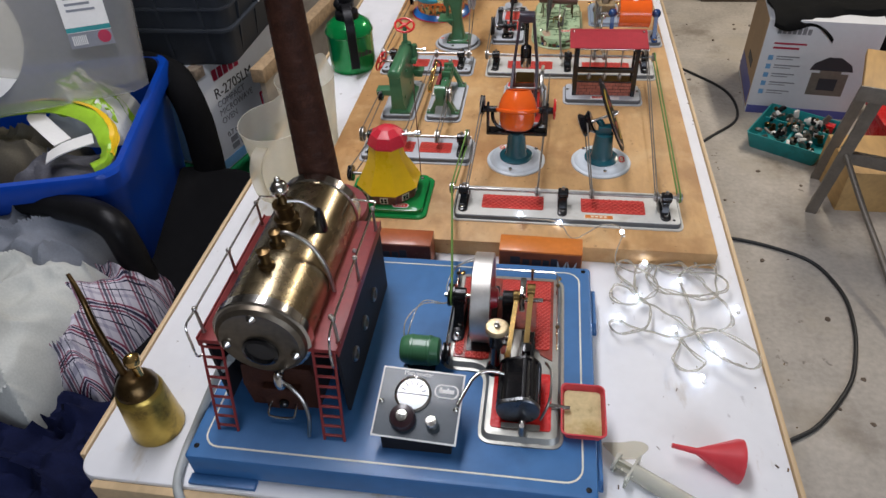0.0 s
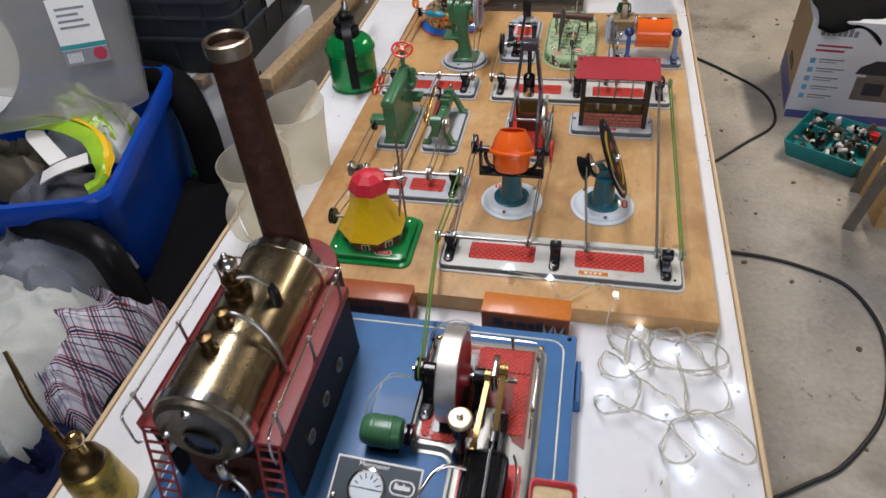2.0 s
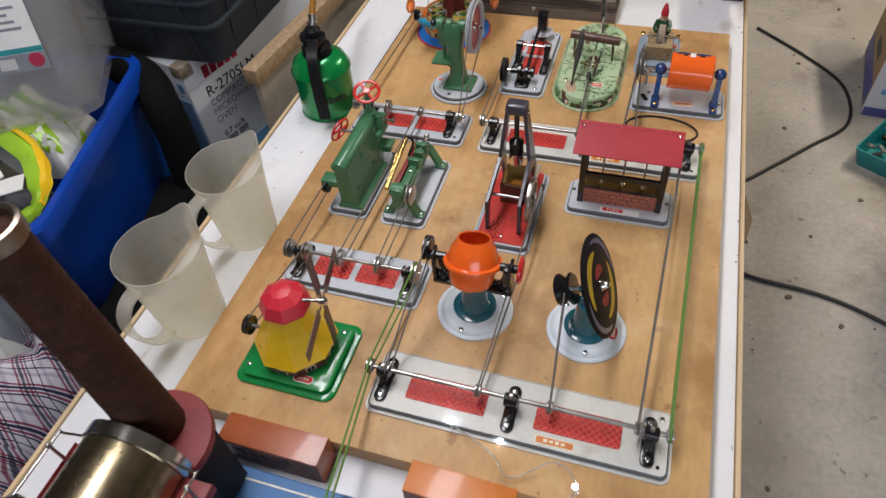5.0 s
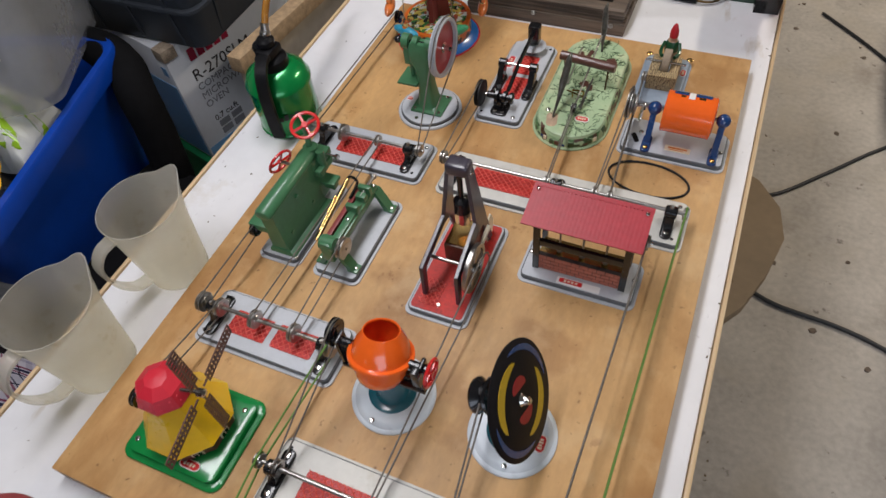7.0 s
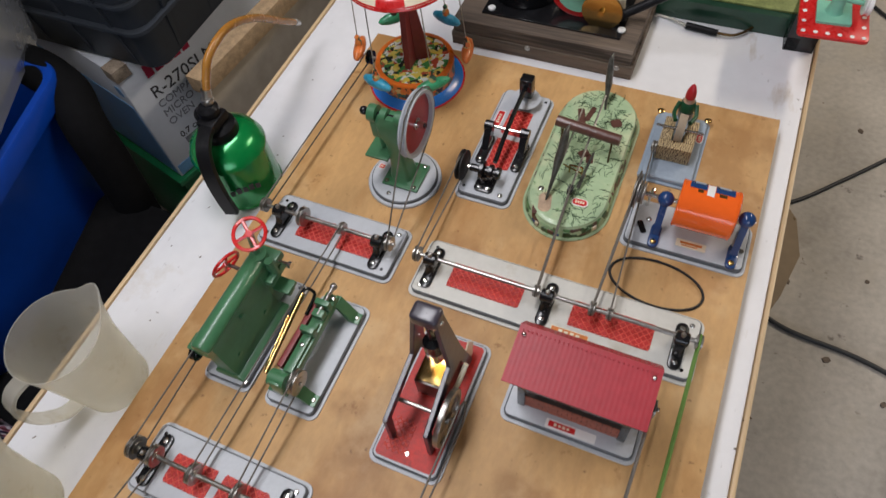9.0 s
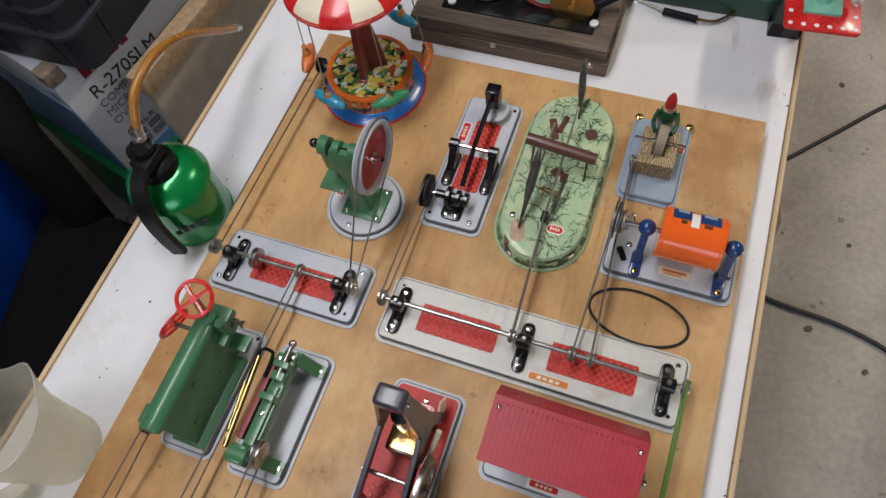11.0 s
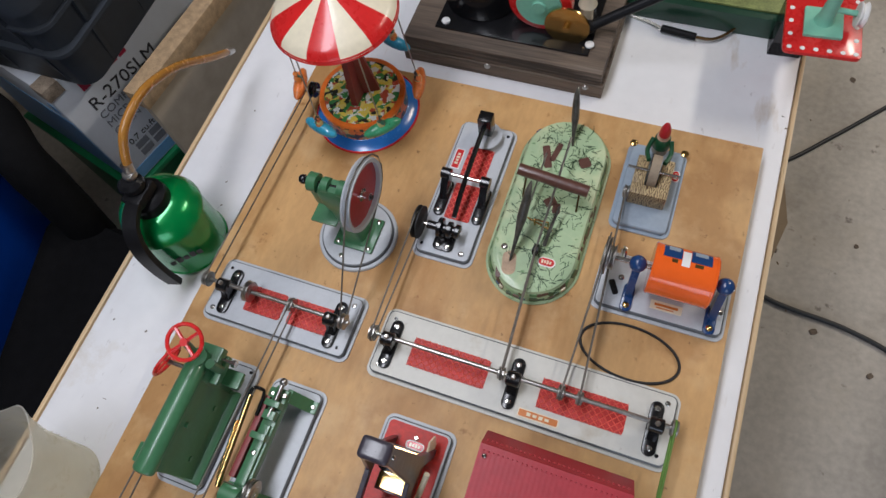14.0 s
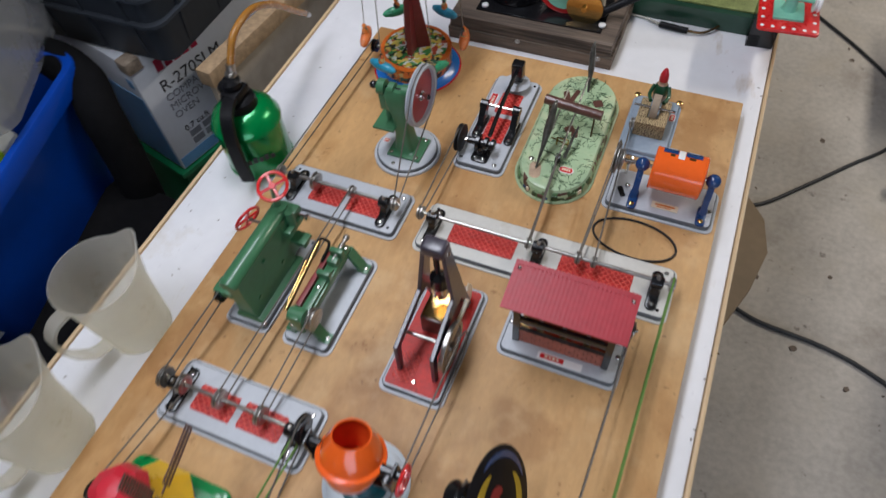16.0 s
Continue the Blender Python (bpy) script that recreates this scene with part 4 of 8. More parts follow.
# ---- green machines ----
def guillotine():
    g = thing("toy_planer", -0.4465, 0.348, BT, "toy green milling machine with two red hand wheels", "toy machine")
    tin_plate(g, -0.0275, 0.0275, -0.064, 0.064)
    z = 0.008
    a, b = rrect(-0.012, 0.022, -0.056, 0.034, 0.002), rrect(-0.008, 0.0165, -0.0545, 0.031, 0.002)
    part("foot", loft([[(*p, z) for p in a], [(*p, z + 0.003) for p in a], [(*p, z + 0.006) for p in b]]), GREEN, g, "flared green foot")
    prof = [(-0.008, z + 0.004), (0.0165, z + 0.004), (0.0125, z + 0.014), (0.0105, z + 0.050), (0.0110, z + 0.064), (-0.0075, z + 0.064), (-0.0075, z + 0.030)]
    part("column", slab(prof, "y", -0.053, 0.030), GREEN, g, "green slab-sided column", angle=25)
    rail = []
    for k, y in enumerate((-0.0585, -0.0575, -0.055, 0.042, 0.0445, 0.0455)):
        f = (0.55, 0.85, 1, 1, 0.85, 0.55)[k]
        rail.append([(0.0015 + 0.0105 * f * math.cos(radians(t)), y, z + 0.066 + (0.0085 if 0 < t < 180 else 0.006) * f * math.sin(radians(t))) for t in range(0, 360, 18)])
    part("head_rail", loft(rail), GREEN, g, "rounded green head rail")
    part("head", join(box(-0.008, 0.012, 0.028, 0.048, z + 0.004, z + 0.066, 0.003), box(-0.005, 0.018, 0.040, 0.062, z + 0.054, z + 0.064, 0.002), rod((0.003, 0.046, z + 0.060), (0.003, 0.046, z + 0.074), 0.0085, n=18)), GREEN, g)
    part("slide", join(box(0.010, 0.030, 0.034, 0.050, z + 0.026, z + 0.031, 0.001), box(0.013, 0.027, 0.037, 0.047, z + 0.018, z + 0.027, 0.001), box(0.008, 0.020, 0.030, 0.058, z + 0.044, z + 0.052, 0.0015), rod((0.016, 0.044, z + 0.050), (0.016, 0.044, z + 0.072), 0.0045)), GREEN, g, "green tool slide")
    part("spindle", join(rod((0.006, 0.052, z + 0.060), (0.033, 0.052, z + 0.060), 0.0018), rod((0.030, 0.052, z + 0.060), (0.0335, 0.052, z + 0.060), 0.0036)), CHROME, g)
    part("hand_wheel", ring_wheel((0.0015, 0.051, z + 0.101), (0.15, -0.35, 1), 0.0155, 0.0019, 0.0036, 4, 0.5), RED, g, "red spoked hand wheel")
    part("hand_wheel_post", rod((0.001, 0.047, z + 0.070), (0.0015, 0.051, z + 0.101), 0.0036), GREEN, g)
    part("hand_wheel", ring_wheel((-0.0400, 0.036, z + 0.046), (-1, 0.3, 0.35), 0.0160, 0.0017, 0.003, 4, 0.2), RED, g, "red spoked hand wheel")
    part("hand_wheel_post", rod((-0.006, 0.036, z + 0.046), (-0.040, 0.036, z + 0.046), 0.002), STEEL, g)
    part("motor_bracket", box(-0.030, -0.006, -0.054, -0.036, z + 0.030, z + 0.040, 0.002), GREEN, g)
    part("pulley", grooved((-0.0235, -0.052, z + 0.030), (1, 0, 0), 0.0085, 0.006), BLACK, g)
    for y, h in ((-0.036, 0.020), (0.012, 0.020), (-0.010, 0.052)):
        part("rivet", rod((0.010, y, z + h), (0.0135, y, z + h), 0.0026, n=10), GREEN, g)
    bolts(g, ((0.022, -0.055), (0.019, 0.024)), z + 0.0002)
    holes(g, ((0.021, 0.056), (-0.021, 0.057)), z)


guillotine()


def hacksaw():
    s = thing("toy_hacksaw", -0.3725, 0.3465, BT, "toy green power hacksaw with brass rod and red slide", "toy machine")
    tin_plate(s, -0.0295, 0.0295, -0.0635, 0.0635)
    z = 0.008
    for y in (-0.046, 0.046):
        for sx in (-1, 1):
            part("leg", join(slab([(0.003 * sx, z + 0.030), (0.008 * sx, z + 0.030), (0.021 * sx, z + 0.003), (0.015 * sx, z + 0.003)], "y", y - 0.006, y + 0.006), box(min(0.013 * sx, 0.026 * sx), max(0.013 * sx, 0.026 * sx), y - 0.006, y + 0.006, z, z + 0.003, 0.0008)), GREEN, s)
            bolts(s, ((0.022 * sx, y),), z + 0.003, 0.0024)
    part("bed", join(box(-0.007, 0.007, -0.052, 0.050, z + 0.024, z + 0.034, 0.0015), box(-0.006, 0.006, 0.020, 0.028, z + 0.033, z + 0.042, 0.001), box(-0.010, 0.004, -0.056, -0.040, z + 0.016, z + 0.046, 0.003)), GREEN, s, "green cast bed")
    part("bed_rib", box(-0.0045, 0.0045, -0.038, 0.016, z + 0.033, z + 0.0375, 0.001), GREEN, s)
    part("boss", rod((-0.011, -0.048, z + 0.040), (0.006, -0.048, z + 0.040), 0.008, n=20), GREEN, s)
    for y in (0.004, 0.034):
        part("vice_jaw", box(-0.0075, 0.0075, y - 0.003, y + 0.003, z + 0.034, z + 0.046, 0.001), GREEN, s)
    bolts(s, ((0.0, -0.010), (0.005, 0.044)), z + 0.0375, 0.0024)
    part("vice_screw", join(rod((0, 0.022, z + 0.040), (0, 0.054, z + 0.040), 0.0022), ball((0, 0.055, z + 0.040), 0.0038)), STEEL, s)
    part("guide", join(rod((-0.019, -0.046, z + 0.036), (-0.020, 0.034, z + 0.050), 0.0024), rod((-0.0225, -0.040, z + 0.034), (-0.0235, 0.010, z + 0.046), 0.0018)), BRASS, s, "brass guide rods")
    part("saw_frame", tube([(-0.0215, -0.020, z + 0.036), (-0.0225, 0.010, z + 0.043), (-0.0225, 0.036, z + 0.047), (-0.0215, 0.0415, z + 0.046), (-0.0165, 0.0425, z + 0.043), (-0.0140, 0.040, z + 0.038), (-0.0135, 0.020, z + 0.035)], 0.0017, 8, 4), BLACK, s, "black saw bow")
    part("slide", box(-0.015, -0.009, -0.035, 0.040, z + 0.026, z + 0.034, 0.001), REDPAINT, s, "dull red slide")
    part("pulley", grooved((0.0095, -0.042, z + 0.029), (1, 0, 0), 0.0125, 0.007), STEEL, s, "grooved steel pulley")
    part("axle", rod((-0.018, -0.042, z + 0.029), (0.015, -0.042, z + 0.029), 0.002), STEEL, s)


hacksaw()


def drop_hammer():
    h = thing("toy_drop_hammer", -0.2465, 0.343, BT, "toy drop hammer with slate black frame on red plate", "toy machine")
    tin_plate(h, -0.0355, 0.0355, -0.071, 0.071)
    z = 0.008
    part("floor_plate", prism(rrect(-0.029, 0.029, -0.0645, 0.0645, 0.004), z - 0.0002, z + 0.001), mat("worn_red_plate", (0.46, 0.022, 0.012), 0.5, var=0.3, scale=60, bump=0.2, dirt=(0.16, 0.02, 0.015), dirt_at=0.58), h, "worn red plate")
    slate = mat("slate_violet", (0.048, 0.042, 0.056), 0.3, var=0.2, scale=30, coat=0.3)
    for sx in (-1, 1):
        poly = [(-0.048, z), (-0.041, z), (-0.037, z + 0.038), (0.012, z + 0.050), (0.028, z + 0.047), (0.044, z), (0.052, z), (0.037, z + 0.060), (0.0315, z + 0.131), (0.0185, z + 0.131), (0.013, z + 0.064), (-0.046, z + 0.046)]
        bm = slab(poly, "x", -0.0022, 0.0022)
        bmesh.ops.bevel(bm, geom=bm.edges[:], offset=0.0006, segments=1, affect="EDGES")
        for v in bm.verts:
            v.co.x += sx * (0.0190 - 0.0095 * min(max((v.co.z - z - 0.050) / 0.081, 0), 1))
        part("side_frame", bm, slate, h, "slate black side frame", angle=25)
        part("frame_rivet", ball((0.0122 * sx, 0.025, z + 0.124), 0.0022, 10), CHROME, h)
    part("crown", box(-0.0122, 0.0122, 0.0165, 0.0335, z + 0.122, z + 0.136, 0.004, 3), slate, h, "slate violet rounded crown")
    part("ram", lathe([(0.0085, z + 0.066), (0.0085, z + 0.082), (0.006, z + 0.084), (0.003, z + 0.086), (0.003, z + 0.123)], 20, 0, 0.024), BLACK, h)
    part("ram_tip", lathe([(0.0082, z + 0.050), (0.0088, z + 0.066), (0.0088, z + 0.0665)], 20, 0, 0.024), CHROME, h, "bright steel ram head")
    part("anvil", box(-0.0152, 0.0152, 0.002, 0.042, z, z + 0.030, 0.001), BROWN, h, "brown anvil block")
    part("anvil_top", prism(rrect(-0.014, 0.014, 0.004, 0.040, 0.002), z + 0.0302, z + 0.0315), BRASS, h, "brass anvil face")
    fw = part("flywheel", lathe([(0.0225, -0.0024), (0.0268, -0.0024), (0.0272, 0.0), (0.0268, 0.0024), (0.0225, 0.0024), (0.0220, 0.0), (0.0225, -0.0024)], 40, -0.020, z + 0.034, axis="x", at=0.0275), STEEL, h, "spoked steel flywheel")
    part("wheel_hub", rod((0.0237, -0.020, z + 0.034), (0.0313, -0.020, z + 0.034), 0.0055, n=16), STEEL, fw)
    for k in range(6):
        a = radians(60 * k)
        part("spoke", rod((0.0275, -0.020, z + 0.034), (0.0275, -0.020 + 0.0235 * math.cos(a), z + 0.034 + 0.0235 * math.sin(a)), 0.002, n=6), STEEL, fw)
    part("wheel_web", lathe([(0.023, -0.0006), (0.023, 0.0006)], 32, -0.020, z + 0.034, axis="x", at=0.0275), STEEL, h)
    part("axle", rod((-0.026, -0.020, z + 0.034), (0.034, -0.020, z + 0.034), 0.0020), STEEL, h)
    part("lever", tube([(0.021, -0.002, z + 0.020), (0.025, 0.012, z + 0.036), (0.028, 0.026, z + 0.050)], 0.0026, 8, 4), CREAM, h, "cream tin lever")
    part("figure_panel", slab([(0.040, z + 0.002), (0.056, z + 0.002), (0.060, z + 0.02), (0.052, z + 0.036), (0.042, z + 0.03)], "x", 0.018, 0.0195), CREAM, h)
    bolts(h, ((0.0, -0.055), (0.0, 0.055)), z + 0.001)
    sticker(h, -0.008, 0.010, 0.044, 0.052, z + 0.001, RED, oval=True)
    mesh_panel(h, -0.024, -0.002, -0.058, -0.026, z + 0.001, 0.006)


drop_hammer()


# ---- open shed ----
def shed():
    s = thing("toy_grinding_shed", -0.121, 0.3815, BT, "toy open shed with pressed red tin roof and brick wall", "toy shed")
    tin_plate(s, -0.063, 0.063, -0.0305, 0.0305)
    z = 0.008
    for sx in (-1, 1):
        x = 0.046 * sx
        part("end_frame", join(box(x - 0.0035, x + 0.0035, -0.014, -0.0095, z, z + 0.086, 0.0005), box(x - 0.003, x + 0.003, 0.0185, 0.023, z, z + 0.086, 0.0005), box(x - 0.002, x + 0.002, -0.014, 0.023, z + 0.079, z + 0.086, 0.0005)), BLACK, s, "black steel end frame")
    part("cross_rail", join(box(-0.046, 0.046, -0.0135, -0.009, z + 0.040, z + 0.048, 0.0005)), BLACK, s)
    wall = part("brick_wall", box(-0.044, 0.044, -0.0115, -0.0075, z, z + 0.023), MORTAR, s, "small brick wall")
    for row in range(4):
        x = -0.0435 + (0.0 if row % 2 else -0.004)
        while x < 0.0435:
            a, b = max(x, -0.0435), min(x + 0.0082, 0.0437)
            if b - a > 0.002:
                part("brick", box(a, b, -0.0125, -0.0112, z + 0.0008 + row * 0.0056, z + 0.0054 + row * 0.0056), BRICK, wall)
            x += 0.0089
    part("bench", box(-0.044, 0.044, -0.007, 0.014, z + 0.018, z + 0.022), BRASS, s, "brass-coloured bench")
    for x in (-0.024, 0.0, 0.024):
        part("hammer_rod", rod((x, -0.002, z + 0.030), (x, -0.002, z + 0.076), 0.0011), STEEL, s)
        part("hammer_head", lathe([(0.0, z + 0.022), (0.0032, z + 0.025), (0.0036, z + 0.030), (0.002, z + 0.034)], 12, x, -0.002), STEEL, s)
    part("drive_shaft", rod((-0.05, -0.0035, z + 0.075), (0.064, -0.0035, z + 0.075), 0.002), CHROME, s)
    part("pulley", grooved((0.059, -0.0035, z + 0.075), (1, 0, 0), 0.0075, 0.005), STEEL, s)
    # corrugated two-slope roof
    n, amp = 290, 0.000025
    for sy in (-1, 1):
        ridge, eave = 0.0205, -0.0285 if sy < 0 else 0.034
        rows = []
        for f, th in ((0.0, 0), (0.03, 0), (1.0, 0), (1.0, 1), (0.0, 1)):
            row = []
            for i in range(n + 1):
                x = -0.0585 + 0.117 * i / n
                w = amp * math.sin(2 * math.pi * i / 10) * (1 if 0.0 < f else 0.3)
                yy = ridge + (eave - ridge) * f
                zz = z + 0.0975 - (0.0095 if sy < 0 else 0.022) * f + w - 0.0012 * th
                row.append((x, yy, zz))
            rows.append(row)
        part("roof_slope", loft(rows, cap=False, closed=False), ROOFRED, s, "pressed dusky red tin roof", angle=60)
    stud = mesh_of("roof_stud", ball((0, 0, 0), 0.0009, 6, 0.6), ROOFRED)
    for k in range(30):
        for f, sy in ((0.10, -0.049), (0.32, 0.0135)):
            ob = new("roof_stud", stud)
            ob.parent = s
            ob.matrix_basis = pose(-0.0545 + 0.109 * k / 29, 0.0205 + sy * f, z + 0.0975 - (0.0095 if sy < 0 else 0.022) * f + 0.0003)
    for sx in (-1, 1):
        part("gable", slab([(0.0205, z + 0.096), (-0.020, z + 0.087), (0.026, z + 0.087)], "x", 0.047 * sx - 0.0008, 0.047 * sx + 0.0008), BLACK, s)
        part("roof_screw", ball((0.053 * sx, 0.012, z + 0.0965), 0.0022, 10), CHROME, s)
    bolts(s, ((0.056, 0.004), (-0.056, 0.006)), z)
    part("paper_label", prism(rrect(-0.020, 0.026, -0.0250, -0.0165, 0.001), z, z + 0.0004), WHITE, s, "white paper label")
    sticker(s, -0.018, 0.008, -0.0242, -0.0173, z + 0.0004, RED)


shed()


# ---- press drill with big wheel ----
def press():
    p = thing("toy_press", -0.383, 0.578, BT, "toy green eccentric press with big red-centred wheel", "toy machine")
    part("base", lathe([(0.043, 0), (0.043, 0.002), (0.0420, 0.0032), (0.0395, 0.0036), (0.0390, 0.0030)], 48), HAMMER, p, "round grey tin base")
    # groove ring takes the same painted shade
    part("base_groove", lathe([(0.0392, 0.0026), (0.0385, 0.0066), (0.0375, 0.0072)], 48), RIM, p)
    part("base_top", lathe([(0.0380, 0.0060), (0.0372, 0.0076), (0.0355, 0.0080), (0.006, 0.0080)], 48), HAMMER, p)
    z = 0.0080
    part("foot", box(-0.019, 0.025, -0.020, 0.020, z, z + 0.0035, 0.001), GREEN, p)
    rings = []
    for h, x0, x1, d in ((0.003, -0.018, 0.020, 0.016), (0.006, -0.012, 0.014, 0.0125), (0.030, -0.009, 0.010, 0.0105), (0.044, -0.009, 0.009, 0.0100), (0.060, -0.010, 0.009, 0.0100), (0.074, -0.016, 0.011, 0.0105), (0.092, -0.017, 0.012, 0.0095), (0.098, -0.014, 0.010, 0.0070)):
        rings.append([(x, y, z + h) for x, y in rrect(x0, x1, -d, d, min(d, (x1 - x0) / 2) * 0.45, 4)])
    part("column", loft(rings), GREEN, p, "green cast column", angle=45)
    part("bed", join(box(-0.034, -0.006, -0.017, 0.017, z + 0.040, z + 0.0435, 0.001), slab([(-0.026, z + 0.041), (-0.008, z + 0.041), (-0.008, z + 0.024)], "y", -0.002, 0.002)), GREEN, p, "green work table")
    part("ram_guide", join(box(-0.024, -0.012, -0.0075, 0.0075, z + 0.066, z + 0.092, 0.002), rod((-0.018, 0, z + 0.046), (-0.018, 0, z + 0.07), 0.003)), GREEN, p)
    part("bearing_cap", join(rod((-0.025, 0, z + 0.096), (-0.016, 0, z + 0.096), 0.0095, n=20), rod((-0.011, 0, z + 0.096), (-0.004, 0, z + 0.096), 0.0080, n=20), rod((0.006, 0, z + 0.096), (0.016, 0, z + 0.096), 0.0085, n=20)), GREEN, p)
    part("crankshaft", join(rod((-0.034, 0, z + 0.096), (0.040, 0, z + 0.096), 0.0024), ball((-0.032, 0, z + 0.096), 0.0048)), BLACK, p)
    part("wheel_rim", lathe([(0.0318, -0.0038), (0.0354, -0.0044), (0.0362, -0.0024), (0.0330, 0), (0.0362, 0.0024), (0.0354, 0.0044), (0.0318, 0.0038), (0.0318, -0.0038)], 56, 0, z + 0.096, axis="x", at=0.029), HAMMER, p, "grey grooved wheel rim")
    part("wheel_dish", join(lathe([(0.0320, -0.0005), (0.0300, -0.0022), (0.012, -0.0030), (0.0, -0.0030)], 44, 0, z + 0.096, axis="x", at=0.029), lathe([(0.0308, -0.0030), (0.010, -0.0045)], 44, 0, z + 0.096, axis="x", at=0.029)), mat("wheel_red", (0.33, 0.018, 0.018), 0.3, var=0.15, scale=30, coat=0.3), p, "dark red dished wheel centre")
    part("wheel_nut", join(rod((0.026, 0, z + 0.096), (0.038, 0, z + 0.096), 0.0038), rod((0.026, 0, z + 0.096), (0.030, 0, z + 0.096), 0.0065)), CHROME, p)
    bolts(p, ((-0.014, -0.016), (0.020, -0.016), (0.020, 0.016)), z + 0.0035, 0.0026)
    bolts(p, ((-0.006, -0.030),), z, 0.0026)
    sticker(p, -0.034, -0.026, 0.0, 0.007, z, RED)


press()


# ---- tilt hammer ----
def tilt_hammer():
    h = thing("toy_tilt_hammer", -0.288, 0.6615, BT, "toy black tilt hammer on long grey plate", "toy machine")
    tin_plate(h, -0.033, 0.033, -0.0875, 0.0875)
    z = 0.008
    mesh_panel(h, -0.012, 0.016, 0.012, 0.052, z)
    mesh_panel(h, -0.012, 0.016, -0.040, 0.004, z)
    for sx in (-1, 1):
        x, y = 0.002 + 0.0215 * sx, -0.018
        st = part("bearing_stand", join(prism(rrect(x - 0.006, x + 0.006, y - 0.022, y + 0.022, 0.0058), z, z + 0.003, 0.001), slab([(y - 0.004, z + 0.002), (y + 0.016, z + 0.002), (y + 0.022, z + 0.024), (y + 0.012, z + 0.024)], "x", x - 0.004, x + 0.004), rod((x - 0.005, y + 0.017, z + 0.024), (x + 0.005, y + 0.017, z + 0.024), 0.006)), BLACK, h, "black bearing stand")
        bolts(st, ((x, y - 0.016), (x, y + 0.018)), z + 0.003, 0.0026)
    part("pivot", rod((-0.024, -0.001, z + 0.024), (0.028, -0.001, z + 0.024), 0.002), CHROME, h)
    part("helve", join(tube([(0.003, -0.045, z + 0.016), (0.002, 0.0, z + 0.025), (0.002, 0.050, z + 0.030), (0.002, 0.066, z + 0.030)], 0.0028, 8, 3)), BLACK, h, "black hammer shaft")
    part("hammer_head", box(-0.0055, 0.0105, 0.060, 0.074, z + 0.014, z + 0.042, 0.0025), BLACK, h, "square black hammer head")
    part("anvil", join(lathe([(0.009, z), (0.008, z + 0.006), (0.006, z + 0.009)], 16, 0.002, 0.066)), BLACK, h)
    part("anvil_dish", lathe([(0.017, z + 0.009), (0.018, z + 0.0105), (0.0, z + 0.0105)], 32, 0.002, 0.064), HAMMER, h, "grey dished anvil")
    part("cam_stand", join(prism(rrect(-0.012, 0.010, -0.078, -0.052, 0.005), z, z + 0.003, 0.001), box(-0.010, 0.0, -0.068, -0.054, z + 0.002, z + 0.014, 0.002), rod((-0.020, -0.060, z + 0.017), (0.012, -0.060, z + 0.017), 0.0045)), BLACK, h)
    for x, r in ((-0.006, 0.0105), (0.004, 0.0085), (0.0125, 0.0075)):
        part("cam", lathe([(r * 0.8, -0.0028), (r, -0.002), (r, 0.002), (r * 0.8, 0.0028)], 22, -0.060, z + 0.017, axis="x", at=x), BLACK, h)
    part("camshaft", rod((-0.034, -0.060, z + 0.017), (0.016, -0.060, z + 0.017), 0.0022), CHROME, h)
    part("pulley", grooved((-0.030, -0.060, z + 0.017), (1, 0, 0), 0.0175, 0.006), RUBBER, h, "dark drive pulley")
    bolts(h, ((-0.006, -0.073), (0.004, -0.073)), z + 0.003, 0.0028)
    bolts(h, ((0.020, -0.076),), z, 0.003)
    holes(h, ((0.024, 0.075), (-0.024, -0.075)), z)
    sticker(h, -0.026, -0.016, 0.020, 0.046, z, RED)


tilt_hammer()


